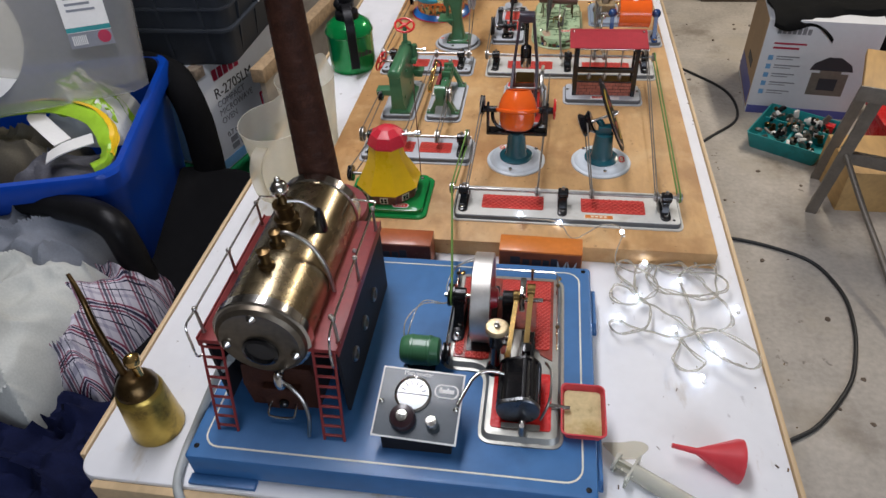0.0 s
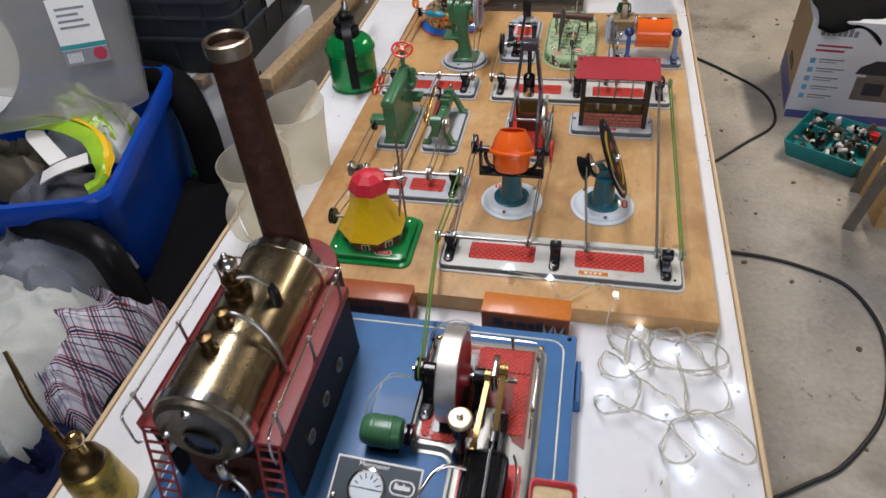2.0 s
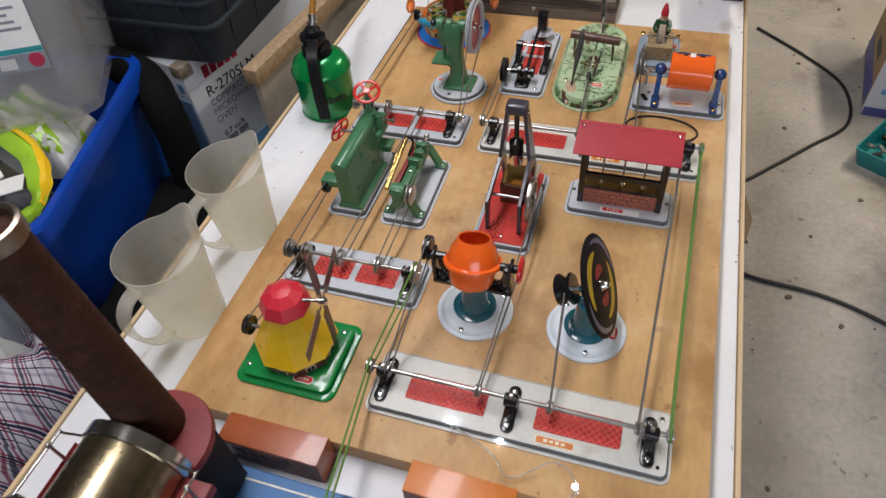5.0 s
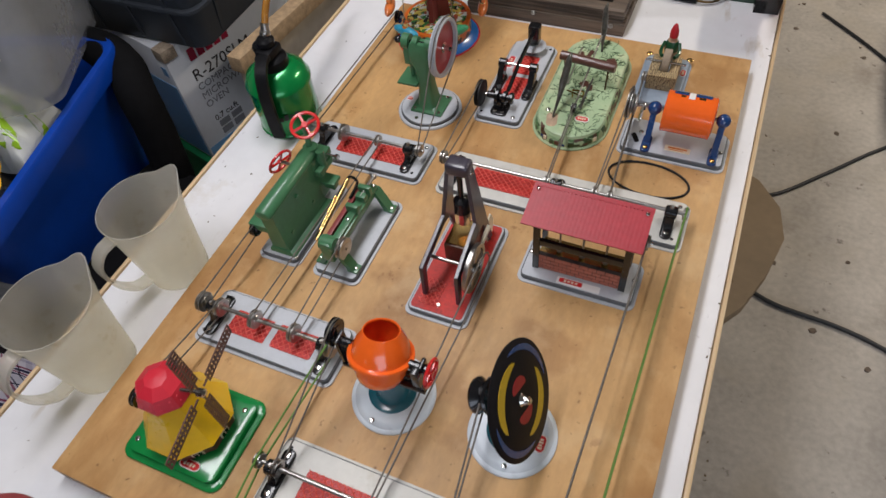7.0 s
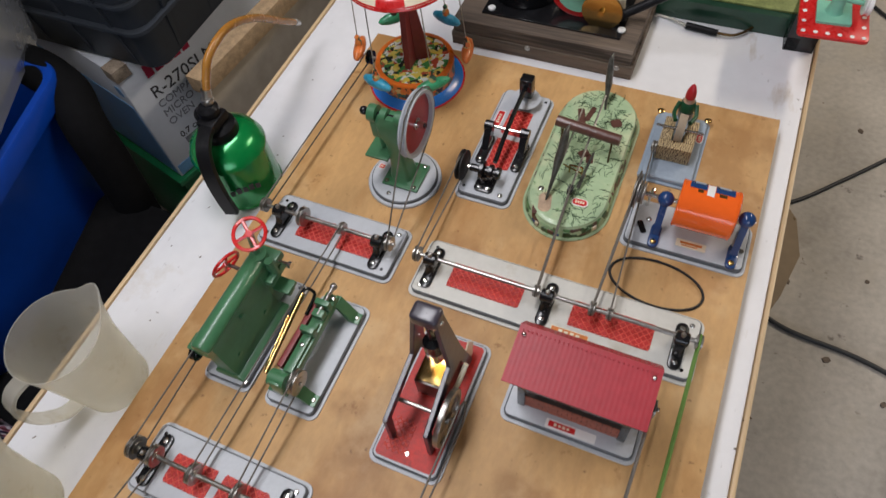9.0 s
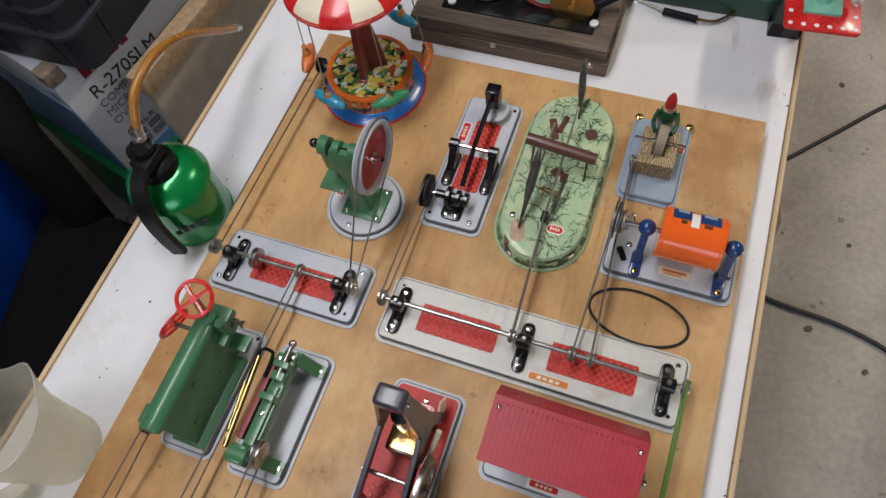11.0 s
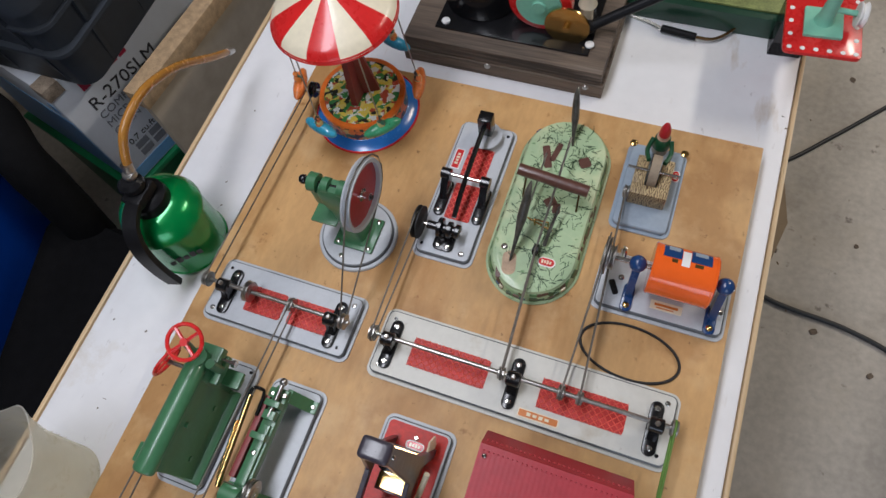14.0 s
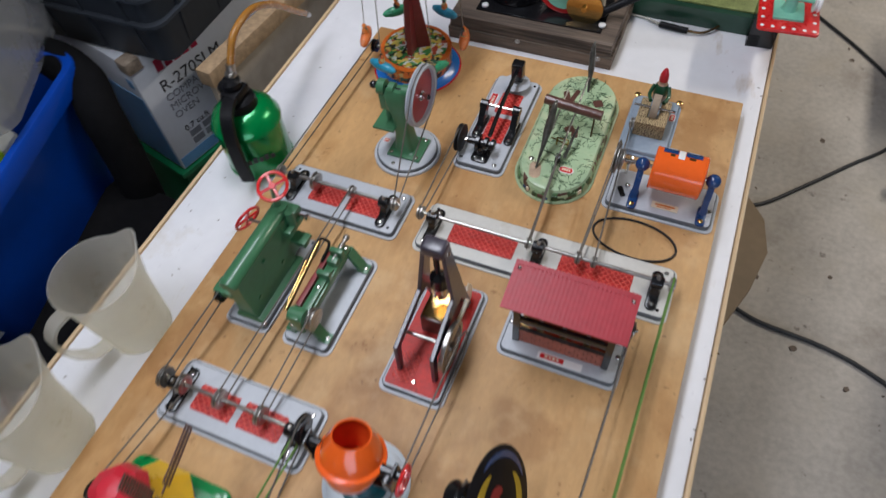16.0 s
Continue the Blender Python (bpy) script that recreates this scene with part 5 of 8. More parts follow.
# ---- pale green scenery tin with birds ----
def pond():
    p = thing("toy_woodland_base", -0.196, 0.665, BT, "pale green printed tin base with log and birds", "toy scenery")
    n = 20

    def stad(w, l, z):
        out = []
        for i in range(n + 1):
            a = math.pi * i / n
            out.append((w * math.cos(a), l - w + w * math.sin(a), z))
        for i in range(n + 1):
            a = math.pi + math.pi * i / n
            out.append((w * math.cos(a), -l + w + w * math.sin(a), z))
        return out
    part("base", loft([stad(0.0435, 0.1045, 0.013), stad(0.0415, 0.1025, 0.0172), stad(0.0395, 0.1005, 0.018), stad(0.034, 0.095, 0.018)]), LIME, p, "pale green tin base")
    part("side", loft([stad(0.047, 0.108, 0), stad(0.0465, 0.1075, 0.003), stad(0.0442, 0.1052, 0.0128), stad(0.0432, 0.1042, 0.0142)]), patchwork("woodland_side_print", [(0.10, 0.22, 0.08), (0.30, 0.44, 0.24), (0.05, 0.10, 0.04), (0.36, 0.48, 0.27), (0.09, 0.05, 0.03), (0.24, 0.38, 0.20), (0.32, 0.46, 0.26)], 130, 0.45), p, "side printed with dark foliage")
    part("rim", loft([stad(0.0485, 0.1095, 0.0), stad(0.0487, 0.1097, 0.0015), stad(0.047, 0.108, 0.003)]), LIME, p)
    z = 0.018
    part("stump_print", moved(prism(rrect(-0.007, 0.007, -0.013, 0.013, 0.0068), 0, 0.0006), Matrix.Translation((-0.0205, -0.078, z - 0.0004)) @ Matrix.Rotation(radians(12), 4, "Z")), mat("stump_print", (0.42, 0.30, 0.20), 0.6, var=0.35, scale=90, bump=0.1), p, "printed tree stump")
    part("stump_bark", moved(prism(rrect(-0.0125, -0.0070, -0.016, 0.013, 0.0026), -0.010, 0.0003), Matrix.Translation((-0.0205, -0.078, z - 0.0004)) @ Matrix.Rotation(radians(12), 4, "Z")), BROWN, p)
    rnd = random.Random(4)
    bm = bmesh.new()
    twigs = []
    for _ in range(150):
        x, y, a = rnd.uniform(-0.036, 0.036), rnd.uniform(-0.092, 0.096), rnd.uniform(0, 6.28)
        if abs(y) > 0.066 and math.hypot(x, abs(y) - 0.066) > 0.034:
            continue
        for k in range(rnd.randint(3, 6)):
            l = rnd.uniform(0.003, 0.008)
            b = a + rnd.uniform(-0.9, 0.9)
            sx, sy = x + 0.006 * math.cos(a) * k * 0.5, y + 0.006 * math.sin(a) * k * 0.5
            if abs(sx) < 0.038 and abs(sy) < 0.097:
                twigs.append(moved(box(0, l, -0.0003, 0.0003, z - 0.0003, z + 0.0003), Matrix.Translation((sx, sy, 0)) @ Matrix.Rotation(b, 4, "Z")))
    part("twig_print", join(*twigs), TWIG, p)
    for k in range(34):
        a = 2 * math.pi * (k + rnd.uniform(-0.3, 0.3)) / 34
        cx, cy = 0.0455 * math.cos(a), 0.0455 * math.sin(a) + (0.061 if math.sin(a) > 0 else -0.061) * min(1, abs(math.sin(a)) * 2.2)
        w = rnd.uniform(0.0015, 0.004)
        part("side_print", moved(box(-w, w, -0.0006, 0.0006, 0.004, 0.004 + rnd.uniform(0.003, 0.007)), Matrix.Translation((cx * 0.995, cy, 0)) @ Matrix.Rotation(a + math.pi / 2, 4, "Z")), (TWIG, BROWN, NAVY, CREAM)[k % 4 if k % 3 else 0], p)
    for x, y, w, l, a in ((-0.018, 0.052, 0.004, 0.014, 20), (-0.010, 0.060, 0.003, 0.012, -10), (0.022, 0.055, 0.006, 0.006, 30), (0.0, 0.0, 0.006, 0.005, 40), (0.008, -0.006, 0.004, 0.006, 10)):
        part("bark_print", moved(prism(rrect(-w, w, -l, l, min(w, l) * 0.4), z - 0.0003, z + 0.0005), Matrix.Translation((x, y, 0)) @ Matrix.Rotation(radians(a), 4, "Z")), BROWN, p)
    part("log", rod((-0.037, 0.012, z + 0.030), (0.036, 0.006, z + 0.028), 0.0062, n=18), BROWN, p, "dark brown log on posts")
    for x, y in ((-0.032, 0.020), (-0.029, -0.002), (0.026, 0.018), (0.028, -0.004)):
        part("post", rod((x, y, z), (x * 0.97, 0.009, z + 0.027), 0.0011, n=8), DARKBRASS, p)
    part("crank_frame", join(*[rod(a, b, 0.001, n=6) for a, b in (((-0.008, -0.030, z), (-0.008, -0.030, z + 0.012)), ((-0.008, -0.030, z + 0.012), (0.006, -0.030, z + 0.012)), ((0.006, -0.030, z + 0.012), (0.006, -0.030, z)), ((-0.016, -0.028, z + 0.008), (0.012, -0.036, z + 0.008)))]), BRASS, p)
    part("beam_rod", join(rod((0.002, -0.055, z + 0.010), (0.004, 0.060, z + 0.034), 0.0012, n=8), rod((-0.018, -0.02, z + 0.012), (-0.016, 0.04, z + 0.026), 0.001, n=8)), STEEL, p)
    part("pulley", grooved((0.002, -0.061, z + 0.010), (1, 0, 0), 0.006, 0.005), BLACK, p)
    part("lever", tube([(0.008, -0.052, z + 0.004), (0.010, -0.034, z + 0.013), (0.013, -0.014, z + 0.022)], 0.0022, 8, 3, r_end=0.0012), FIGURE, p)
    bolts(p, ((-0.030, -0.062),), z, 0.0034)
    sticker(p, 0.006, 0.024, -0.072, -0.062, z, RED, oval=True)
    # two birds, each one plain shape
    for name, pts, rr in (("toy_bird", [(-0.020, -0.076, 0.002), (-0.019, -0.056, 0.016), (-0.018, -0.042, 0.032), (-0.017, -0.030, 0.046), (-0.017, -0.022, 0.054), (-0.017, -0.012, 0.054)], (0.0022, 0.0048, 0.0098, 0.0090, 0.0062, 0.0012)), ("toy_bird", [(0.004, 0.072, 0.000), (0.002, 0.082, 0.010), (0.000, 0.093, 0.022), (-0.002, 0.101, 0.036), (-0.003, 0.106, 0.045), (-0.003, 0.113, 0.049)], (0.0020, 0.0042, 0.0085, 0.0078, 0.0056, 0.0012))):
        line = smooth_line(pts, 5)
        rings = []
        for i, c in enumerate(line):
            f = i / (len(line) - 1) * (len(rr) - 1)
            k = min(int(f), len(rr) - 2)
            r = rr[k] + (rr[k + 1] - rr[k]) * (f - k)
            d = (line[min(i + 1, len(line) - 1)] - line[max(i - 1, 0)]).normalized()
            s = Vector((1, 0, 0))
            v = s.cross(d).normalized()
            rings.append([c + Vector((-0.196, 0.665, BT + z)) + s * r * 0.5 * math.cos(2 * math.pi * j / 12) + v * r * 0.72 * math.sin(2 * math.pi * j / 12) for j in range(12)])
        solo(name, loft(rings), FIGURE, "dark printed tin bird perched on the green base", "bird figure", "tin birds")


pond()


# ---- grinding drum ----
def drum():
    d = thing("toy_drum", -0.0675, 0.604, BT, "toy orange drum between dark blue stands on grey plate", "toy machine")
    tin_plate(d, -0.0635, 0.0635, -0.032, 0.032)
    z = 0.008
    zc, yc = z + 0.041, 0.004
    part("drum", lathe([(0.0235, -0.028), (0.0246, -0.027), (0.0246, -0.0255), (0.0241, -0.025), (0.0241, 0.025), (0.0246, 0.0255), (0.0246, 0.027), (0.0235, 0.028), (0.004, 0.028)], 56, yc, zc, axis="x", at=0.009), ORANGE, d, "glossy orange drum")
    part("drum_end", lathe([(0.0232, 0.0), (0.020, 0.0012), (0.0, 0.0012)], 40, yc, zc, axis="x", at=0.0368), ORANGE, d)
    for x in (-0.030, 0.048):
        st = part("stand", join(prism(rrect(x - 0.0055, x + 0.0055, -0.030, 0.000, 0.0053), z, z + 0.003, 0.001), slab([(-0.016, z + 0.002), (-0.002, z + 0.002), (yc + 0.005, zc), (yc - 0.005, zc)], "x", x - 0.0035, x + 0.0035), ball((x, yc, zc), 0.0082, 18)), NAVY, d, "dark blue bearing stand")
        bolts(st, ((x, -0.024),), z + 0.003, 0.0032, BRASS)
    part("axle", rod((-0.062, yc, zc), (0.056, yc, zc), 0.0024), CHROME, d)
    part("pulley", join(grooved((-0.060, yc, zc), (1, 0, 0), 0.018, 0.005), grooved((-0.054, yc, zc), (1, 0, 0), 0.012, 0.005)), STEEL, d, "steel step pulley")
    part("clip", tube([(-0.047, 0.022, z), (-0.046, 0.026, z + 0.018), (-0.044, 0.020, z + 0.030), (-0.043, 0.014, z + 0.026)], 0.0022, 8, 4), CHROME, d)
    def print_patch(name, x0, x1, a0, a1, r, m, label=""):
        n = 10
        top = [[(x, yc + rr * math.cos(radians(a0 + (a1 - a0) * i / n)), zc + rr * math.sin(radians(a0 + (a1 - a0) * i / n))) for i in range(n + 1)] for rr, x in ((0.0238, x0), (r, x0), (r, x1), (0.0238, x1))]
        part(name, loft(top, cap=False, closed=False), m, d, label)
    print_patch("drum_print", -0.012, 0.004, 42, 82, 0.0244, NAVY, "dark blue printed block")
    print_patch("drum_print", 0.012, 0.030, 42, 82, 0.0244, NAVY, "dark blue printed block")
    print_patch("drum_print", -0.008, 0.002, 46, 62, 0.0246, PALEBLUE)
    print_patch("drum_print", 0.015, 0.026, 46, 62, 0.0246, PALEBLUE)
    print_patch("drum_print", 0.0045, 0.0115, 55, 96, 0.0244, WHITE, "white printed block")
    print_patch("drum_print", -0.004, 0.001, 84, 92, 0.0244, BRASS)
    print_patch("drum_print", 0.016, 0.023, 84, 92, 0.0244, BRASS)
    part("maker_plate", prism(rrect(-0.008, 0.022, -0.019, -0.010, 0.001), z, z + 0.001), CREAM, d, "cream paper label")
    # small slanting black patch on the plate
    part("black_patch", moved(prism(rrect(-0.003, 0.003, -0.008, 0.008, 0.002), z, z + 0.001), Matrix.Translation((-0.045, -0.008, 0)) @ Matrix.Rotation(0.5, 4, "Z")), BLACK, d)
    bolts(d, ((-0.040, 0.004), (0.055, -0.005)), z, 0.0030)
    part("label_print", join(box(-0.004, 0.018, -0.0150, -0.0125, z + 0.001, z + 0.0013), box(-0.002, 0.014, -0.0175, -0.0163, z + 0.001, z + 0.0013)), MATCHBOX, d)


drum()


# ---- gnome at the grindstone ----
def grinder():
    g = thing("toy_grindstone", -0.104, 0.716, BT, "toy grindstone in a printed wooden trough on blue-grey plate", "toy machine")
    tin_plate(g, -0.031, 0.031, -0.053, 0.053, colour=PALEBLUE, rim=PALEBLUE)
    z = 0.008
    part("trough", join(box(-0.0185, 0.0185, -0.024, -0.012, z, z + 0.022, 0.001), box(-0.0185, -0.0065, -0.012, 0.022, z, z + 0.022, 0.001), box(0.0065, 0.0185, -0.012, 0.022, z, z + 0.022, 0.001)), ZIGWOOD, g, "trough printed as wood grain")
    part("stone", lathe([(0.017, -0.0045), (0.017, 0.0045)], 36, 0.004, z + 0.024, axis="x"), mat("grindstone", (0.30, 0.24, 0.17), 0.9, var=0.2, scale=120, bump=0.4), g, "round grindstone")
    part("axle", rod((-0.026, 0.004, z + 0.024), (0.025, 0.004, z + 0.024), 0.0016), CHROME, g)
    part("pulley", grooved((-0.0215, -0.021, z + 0.016), (1, 0, 0), 0.0065, 0.005), STEEL, g)
    for x in (-0.029, 0.029):
        bolts(g, ((x * 0.93, 0.049),), z, 0.0042, BRASS)
    sticker(g, 0.019, 0.027, 0.012, 0.026, z, RED, oval=True)
    o = Vector((-0.104, 0.716, BT + z))
    body = join(lathe([(0.004, 0.0), (0.0085, 0.008), (0.0095, 0.020), (0.008, 0.030), (0.0045, 0.035)], 16, 0, 0.042), ball((0, 0.040, 0.039), 0.0056), lathe([(0.0058, 0.041), (0.0052, 0.048), (0.0026, 0.056), (0, 0.059)], 16, 0, 0.040), tube([(-0.009, 0.040, 0.030), (-0.012, 0.030, 0.022), (-0.008, 0.016, 0.024)], 0.0024, 8, 3), tube([(0.009, 0.040, 0.030), (0.012, 0.030, 0.022), (0.008, 0.016, 0.024)], 0.0024, 8, 3))
    fig = mat("figure_paint", (0.30, 0.24, 0.16), 0.4, coat=0.3)
    t = fig.node_tree
    co = [n for n in t.nodes if n.type == "TEX_COORD"][0]
    sp, rp = t.nodes.new("ShaderNodeSeparateXYZ"), t.nodes.new("ShaderNodeValToRGB")
    t.links.new(co.outputs["Generated"], sp.inputs[0])
    t.links.new(sp.outputs["Z"], rp.inputs["Fac"])
    rp.color_ramp.interpolation = "CONSTANT"
    rp.color_ramp.elements[0].color = (0.30, 0.24, 0.15, 1)
    rp.color_ramp.elements[1].position, rp.color_ramp.elements[1].color = 0.66, (0.45, 0.012, 0.02, 1)
    for p, c in ((0.30, (0.012, 0.075, 0.03)), (0.54, (0.55, 0.33, 0.22))):
        e = rp.color_ramp.elements.new(p)
        e.color = (*c, 1)
    t.links.new(rp.outputs["Color"], t.nodes["Principled BSDF"].inputs["Base Color"])
    solo("gnome_doll", moved(body, Matrix.Translation(o)), fig, "small gnome doll with red cap beside the grindstone", "doll")


grinder()


# ---- carousel ----
def carousel():
    c = thing("toy_carousel", -0.437, 0.735, BT, "toy tin carousel with red and white striped canopy", "toy carousel")
    part("base", lathe([(0.061, 0), (0.061, 0.0015), (0.056, 0.003), (0.0505, 0.009), (0.049, 0.010)], 56), SKYBLUE, c, "sky blue flared base")
    part("base_edge", lathe([(0.0615, 0.0003), (0.0622, 0.001), (0.0615, 0.0018)], 56), RED, c)
    part("side", lathe([(0.049, 0.008), (0.0495, 0.010), (0.049, 0.030), (0.048, 0.031)], 56), PRINTSIDE, c, "orange printed side")
    part("deck_rim", lathe([(0.0485, 0.0295), (0.0505, 0.031), (0.0495, 0.0335), (0.046, 0.034), (0.044, 0.033)], 56), mat("orange_tin", (0.72, 0.17, 0.02), 0.3, coat=0.4), c, "orange rolled rim")
    part("deck", lathe([(0.0438, 0.0325), (0.0438, 0.0336), (0.002, 0.0342)], 56), PRINT, c, "printed deck in many colours")
    for k in range(3):
        a = radians(30 + 120 * k)
        poly = [(0.021, 0.033), (0.006, 0.150), (0.002, 0.150), (0.002, 0.033)]
        part("fin", moved(slab(poly, "y", -0.0035, 0.0035), Matrix.Rotation(a, 4, "Z")), REDPAINT, c, "dark red tapered fin")
    part("mast", rod((0, 0, 0.033), (0, 0, 0.175), 0.004), REDPAINT, c)
    n, tilt = 12, Matrix.Translation((0, 0, 0.152)) @ Matrix.Diagonal((0.94, 0.94, 1, 1))
    canopy = part("canopy", moved(lathe([(0.064, 0.002), (0.067, 0.0), (0.0685, 0.002), (0.067, 0.006)], 72), tilt), RED, c, "red rolled canopy rim")
    for k in range(n):
        rings = []
        for r, z in ((0.0678, 0.004), (0.064, 0.0105), (0.058, 0.0145), (0.035, 0.024), (0.008, 0.033)):
            rings.append([(r * math.cos(radians(360 / n * (k + j / 6))), r * math.sin(radians(360 / n * (k + j / 6))), z) for j in range(7)])
        bm = loft(rings, cap=False, closed=False)
        part("canopy_panel", moved(bm, tilt), RED if k % 2 else CREAM, canopy)
    part("finial", moved(lathe([(0.010, 0.031), (0.009, 0.036), (0.004, 0.040), (0, 0.042)], 20), tilt), BRASS, c)
    for k in range(6):
        a = radians(15 + 60 * k)
        x, y = 0.061 * math.cos(a), 0.061 * math.sin(a)
        part("hanger", rod((x, y, 0.153), (x * 1.12, y * 1.12, 0.060), 0.0007, n=6), STEEL, c)
        m = Matrix.Translation((x * 1.12, y * 1.12, 0.048)) @ Matrix.Rotation(a, 4, "Z")
        boat = part("gondola", moved(lathe([(0.0, -0.0225), (0.0040, -0.019), (0.0066, -0.010), (0.0074, 0.0), (0.0066, 0.010), (0.0040, 0.019), (0.0, 0.0225)], 14, axis="y"), m), mat("gondola_tin", ((0.60, 0.16, 0.03), (0.04, 0.28, 0.42), (0.06, 0.34, 0.16))[k % 3], 0.3, var=0.4, scale=90, coat=0.4), c, "printed tin gondola")
        part("rider", moved(lathe([(0.0042, 0.004), (0.0045, 0.011), (0.0026, 0.014), (0.0034, 0.018), (0, 0.0225)], 10), m), PRINTSIDE, boat)
    part("pulley", grooved((-0.061, -0.006, 0.025), (1, 0, 0), 0.009, 0.006), BLACK, c)
    part("pulley_axle", rod((-0.064, -0.006, 0.025), (-0.045, -0.006, 0.025), 0.0022), STEEL, c)


carousel()


# ---- the steam engine ----
def steam_engine():
    e = thing("steam_engine", -0.3375, -0.189, TOP, "toy steam engine with brass boiler on blue tin base", "steam engine")
    X, Y, Z = -0.3375, -0.189, TOP
    P = 0.032

    def E(bm):
        return moved(bm, Matrix.Translation((-X, -Y, -Z)))
    # blue base
    hw, hd = 0.186, 0.143
    base = part("base", loft([[(x, y, 0.002) for x, y in rrect(-hw, hw, -hd, hd, 0.004)], [(x, y, P - 0.002) for x, y in rrect(-hw, hw, -hd, hd, 0.004)], [(x, y, P - 0.0005) for x, y in rrect(-hw + 0.001, hw - 0.001, -hd + 0.001, hd - 0.001, 0.004)], [(x, y, P) for x, y in rrect(-hw + 0.003, hw - 0.003, -hd + 0.003, hd - 0.003, 0.003)]]), BLUE, e, "blue enamelled tin base")
    for a, b, c, d in ((-hw, -hw + 0.065, -hd - 0.010, -hd), (hw - 0.02, hw, -hd - 0.008, -hd), (hw, hw + 0.008, 0.068, 0.118), (hw, hw + 0.008, -0.118, -0.068)):
        part("flange", box(a, b, c, d, 0.0, 0.004, 0.0006), BLUE, base)
    part("edge_lip", box(hw + 0.001, hw + 0.006, 0.068, 0.118, 0.0, 0.020, 0.001), BLUE, base)
    part("edge_lip", box(hw + 0.001, hw + 0.006, -0.118, -0.068, 0.0, 0.020, 0.001), BLUE, base)
    lo, li = rrect(-hw + 0.012, hw - 0.012, -hd + 0.012, hd - 0.010, 0.016), rrect(-hw + 0.0137, hw - 0.0137, -hd + 0.0137, hd - 0.0117, 0.0143)
    k = len(lo)
    bm = bmesh.new()
    a = [bm.verts.new((*p, P + 0.0004)) for p in lo]
    b = [bm.verts.new((*p, P + 0.0004)) for p in li]
    a0 = [bm.verts.new((*p, P - 0.0002)) for p in lo]
    for i in range(k):
        j = (i + 1) % k
        bm.faces.new((a[i], a[j], b[j], b[i]))
        bm.faces.new((a0[i], a0[j], a[j], a[i]))
    part("pinstripe", bm, mat("cream_line", (0.66, 0.66, 0.55), 0.4), base, "thin cream painted line")
    holes(base, ((hw - 0.008, hd - 0.007), (hw - 0.008, -hd + 0.008), (-hw + 0.008, -hd + 0.012)), P, 0.0026)
    # fire house
    PZ = Z + P
    front, back = -0.272, -0.075
    part("fire_house", E(join(slab([(-0.4785, PZ), (-0.4115, PZ), (-0.405, 0.868), (-0.485, 0.868)], "y", -0.262, -0.085))), SOOT, e, "black fire house")
    # red plate given a near-black brown: its shade is in the colour
    part("front_plate", E(slab([(-0.478, PZ), (-0.412, PZ), (-0.408, PZ + 0.030), (-0.412, PZ + 0.058), (-0.478, PZ + 0.058), (-0.482, PZ + 0.030)], "y", -0.268, -0.262)), CHIMNEY, e, "dark red front plate with shade put into its colour")
    for x0, x1, xo in ((-0.507, -0.481, -0.503), (-0.409, -0.379, -0.383)):
        part("walkway", E(box(x0, x1, front, back - 0.02, 0.872, 0.877, 0.0008)), REDPAINT, e, "oxide red walkway")
        part("walkway_lip", E(box(*((xo + 0.003, xo + 0.0042) if xo > -0.45 else (xo - 0.0052, xo - 0.004)), front, back - 0.02, 0.868, 0.879, 0.0004)), REDPAINT, e)
        sx0, sx1 = (xo - 0.0015, xo + 0.0015)
        part("side_wall", E(box(sx0, sx1, front + 0.005, back - 0.02, PZ, 0.872)), SOOT, e, "black side wall")
        for yy in (-0.23, -0.19, -0.15):
            if xo > -0.45:
                eyelet = part("porthole", E(lathe([(0.0046, -0.001), (0.0075, -0.001), (0.0078, 0.0008), (0.0062, 0.0022), (0.0046, 0.0012), (0.0046, -0.001)], 24, yy, PZ + 0.040, axis="x", at=xo + 0.0025)), STEEL, e, "bright rimmed porthole")
                part("porthole_dark", E(rod((xo + 0.0012, yy, PZ + 0.040), (xo + 0.0022, yy, PZ + 0.040), 0.0048, n=16)), INK, eyelet)
    # boiler
    bx, bz, R = -0.445, 0.886, 0.0415
    part("boiler", E(lathe([(R, -0.268), (R, -0.085)], 56, bx, bz, axis="y")), TARNISH, e, "tarnished brass boiler barrel")
    part("boiler_band", E(lathe([(R, -0.272), (R + 0.0022, -0.271), (R + 0.0022, -0.262), (R, -0.261)], 56, bx, bz, axis="y")), CHROME, e, "nickel boiler band")
    part("boiler_band", E(lathe([(R, -0.098), (R + 0.002, -0.097), (R + 0.002, -0.086), (R, -0.085)], 56, bx, bz, axis="y")), CHROME, e, "nickel boiler band")
    part("boiler_front", E(lathe([(R, -0.270), (R - 0.002, -0.276), (R - 0.006, -0.2785), (R - 0.012, -0.2765), (0.0, -0.2765)], 56, bx, bz, axis="y")), mat("tarnished_end", (0.20, 0.17, 0.13), 0.34, 0.9, var=0.3, scale=30, bump=0.1), e, "tarnished boiler end")
    part("fire_hole", E(lathe([(0.0165, -0.2765), (0.0165, -0.279), (0.0135, -0.280), (0.0125, -0.2775), (0.0, -0.2772)], 36, bx - 0.002, bz - 0.012, axis="y")), BLACK, e)
    for ax, az in ((0.0, 0.031), (0.030, -0.012), (-0.031, -0.004)):
        part("end_nut", E(moved(lathe([(0.0045, 0), (0.0045, 0.003), (0.002, 0.006), (0, 0.007)], 12), Matrix.Translation((bx + ax, -0.276, bz + az)) @ Matrix.Rotation(radians(90), 4, "X"))), CHROME, e)
    # chimney
    part("smoke_box", E(box(-0.487, -0.403, -0.098, -0.052, PZ, 0.872, 0.002)), SOOT, e)
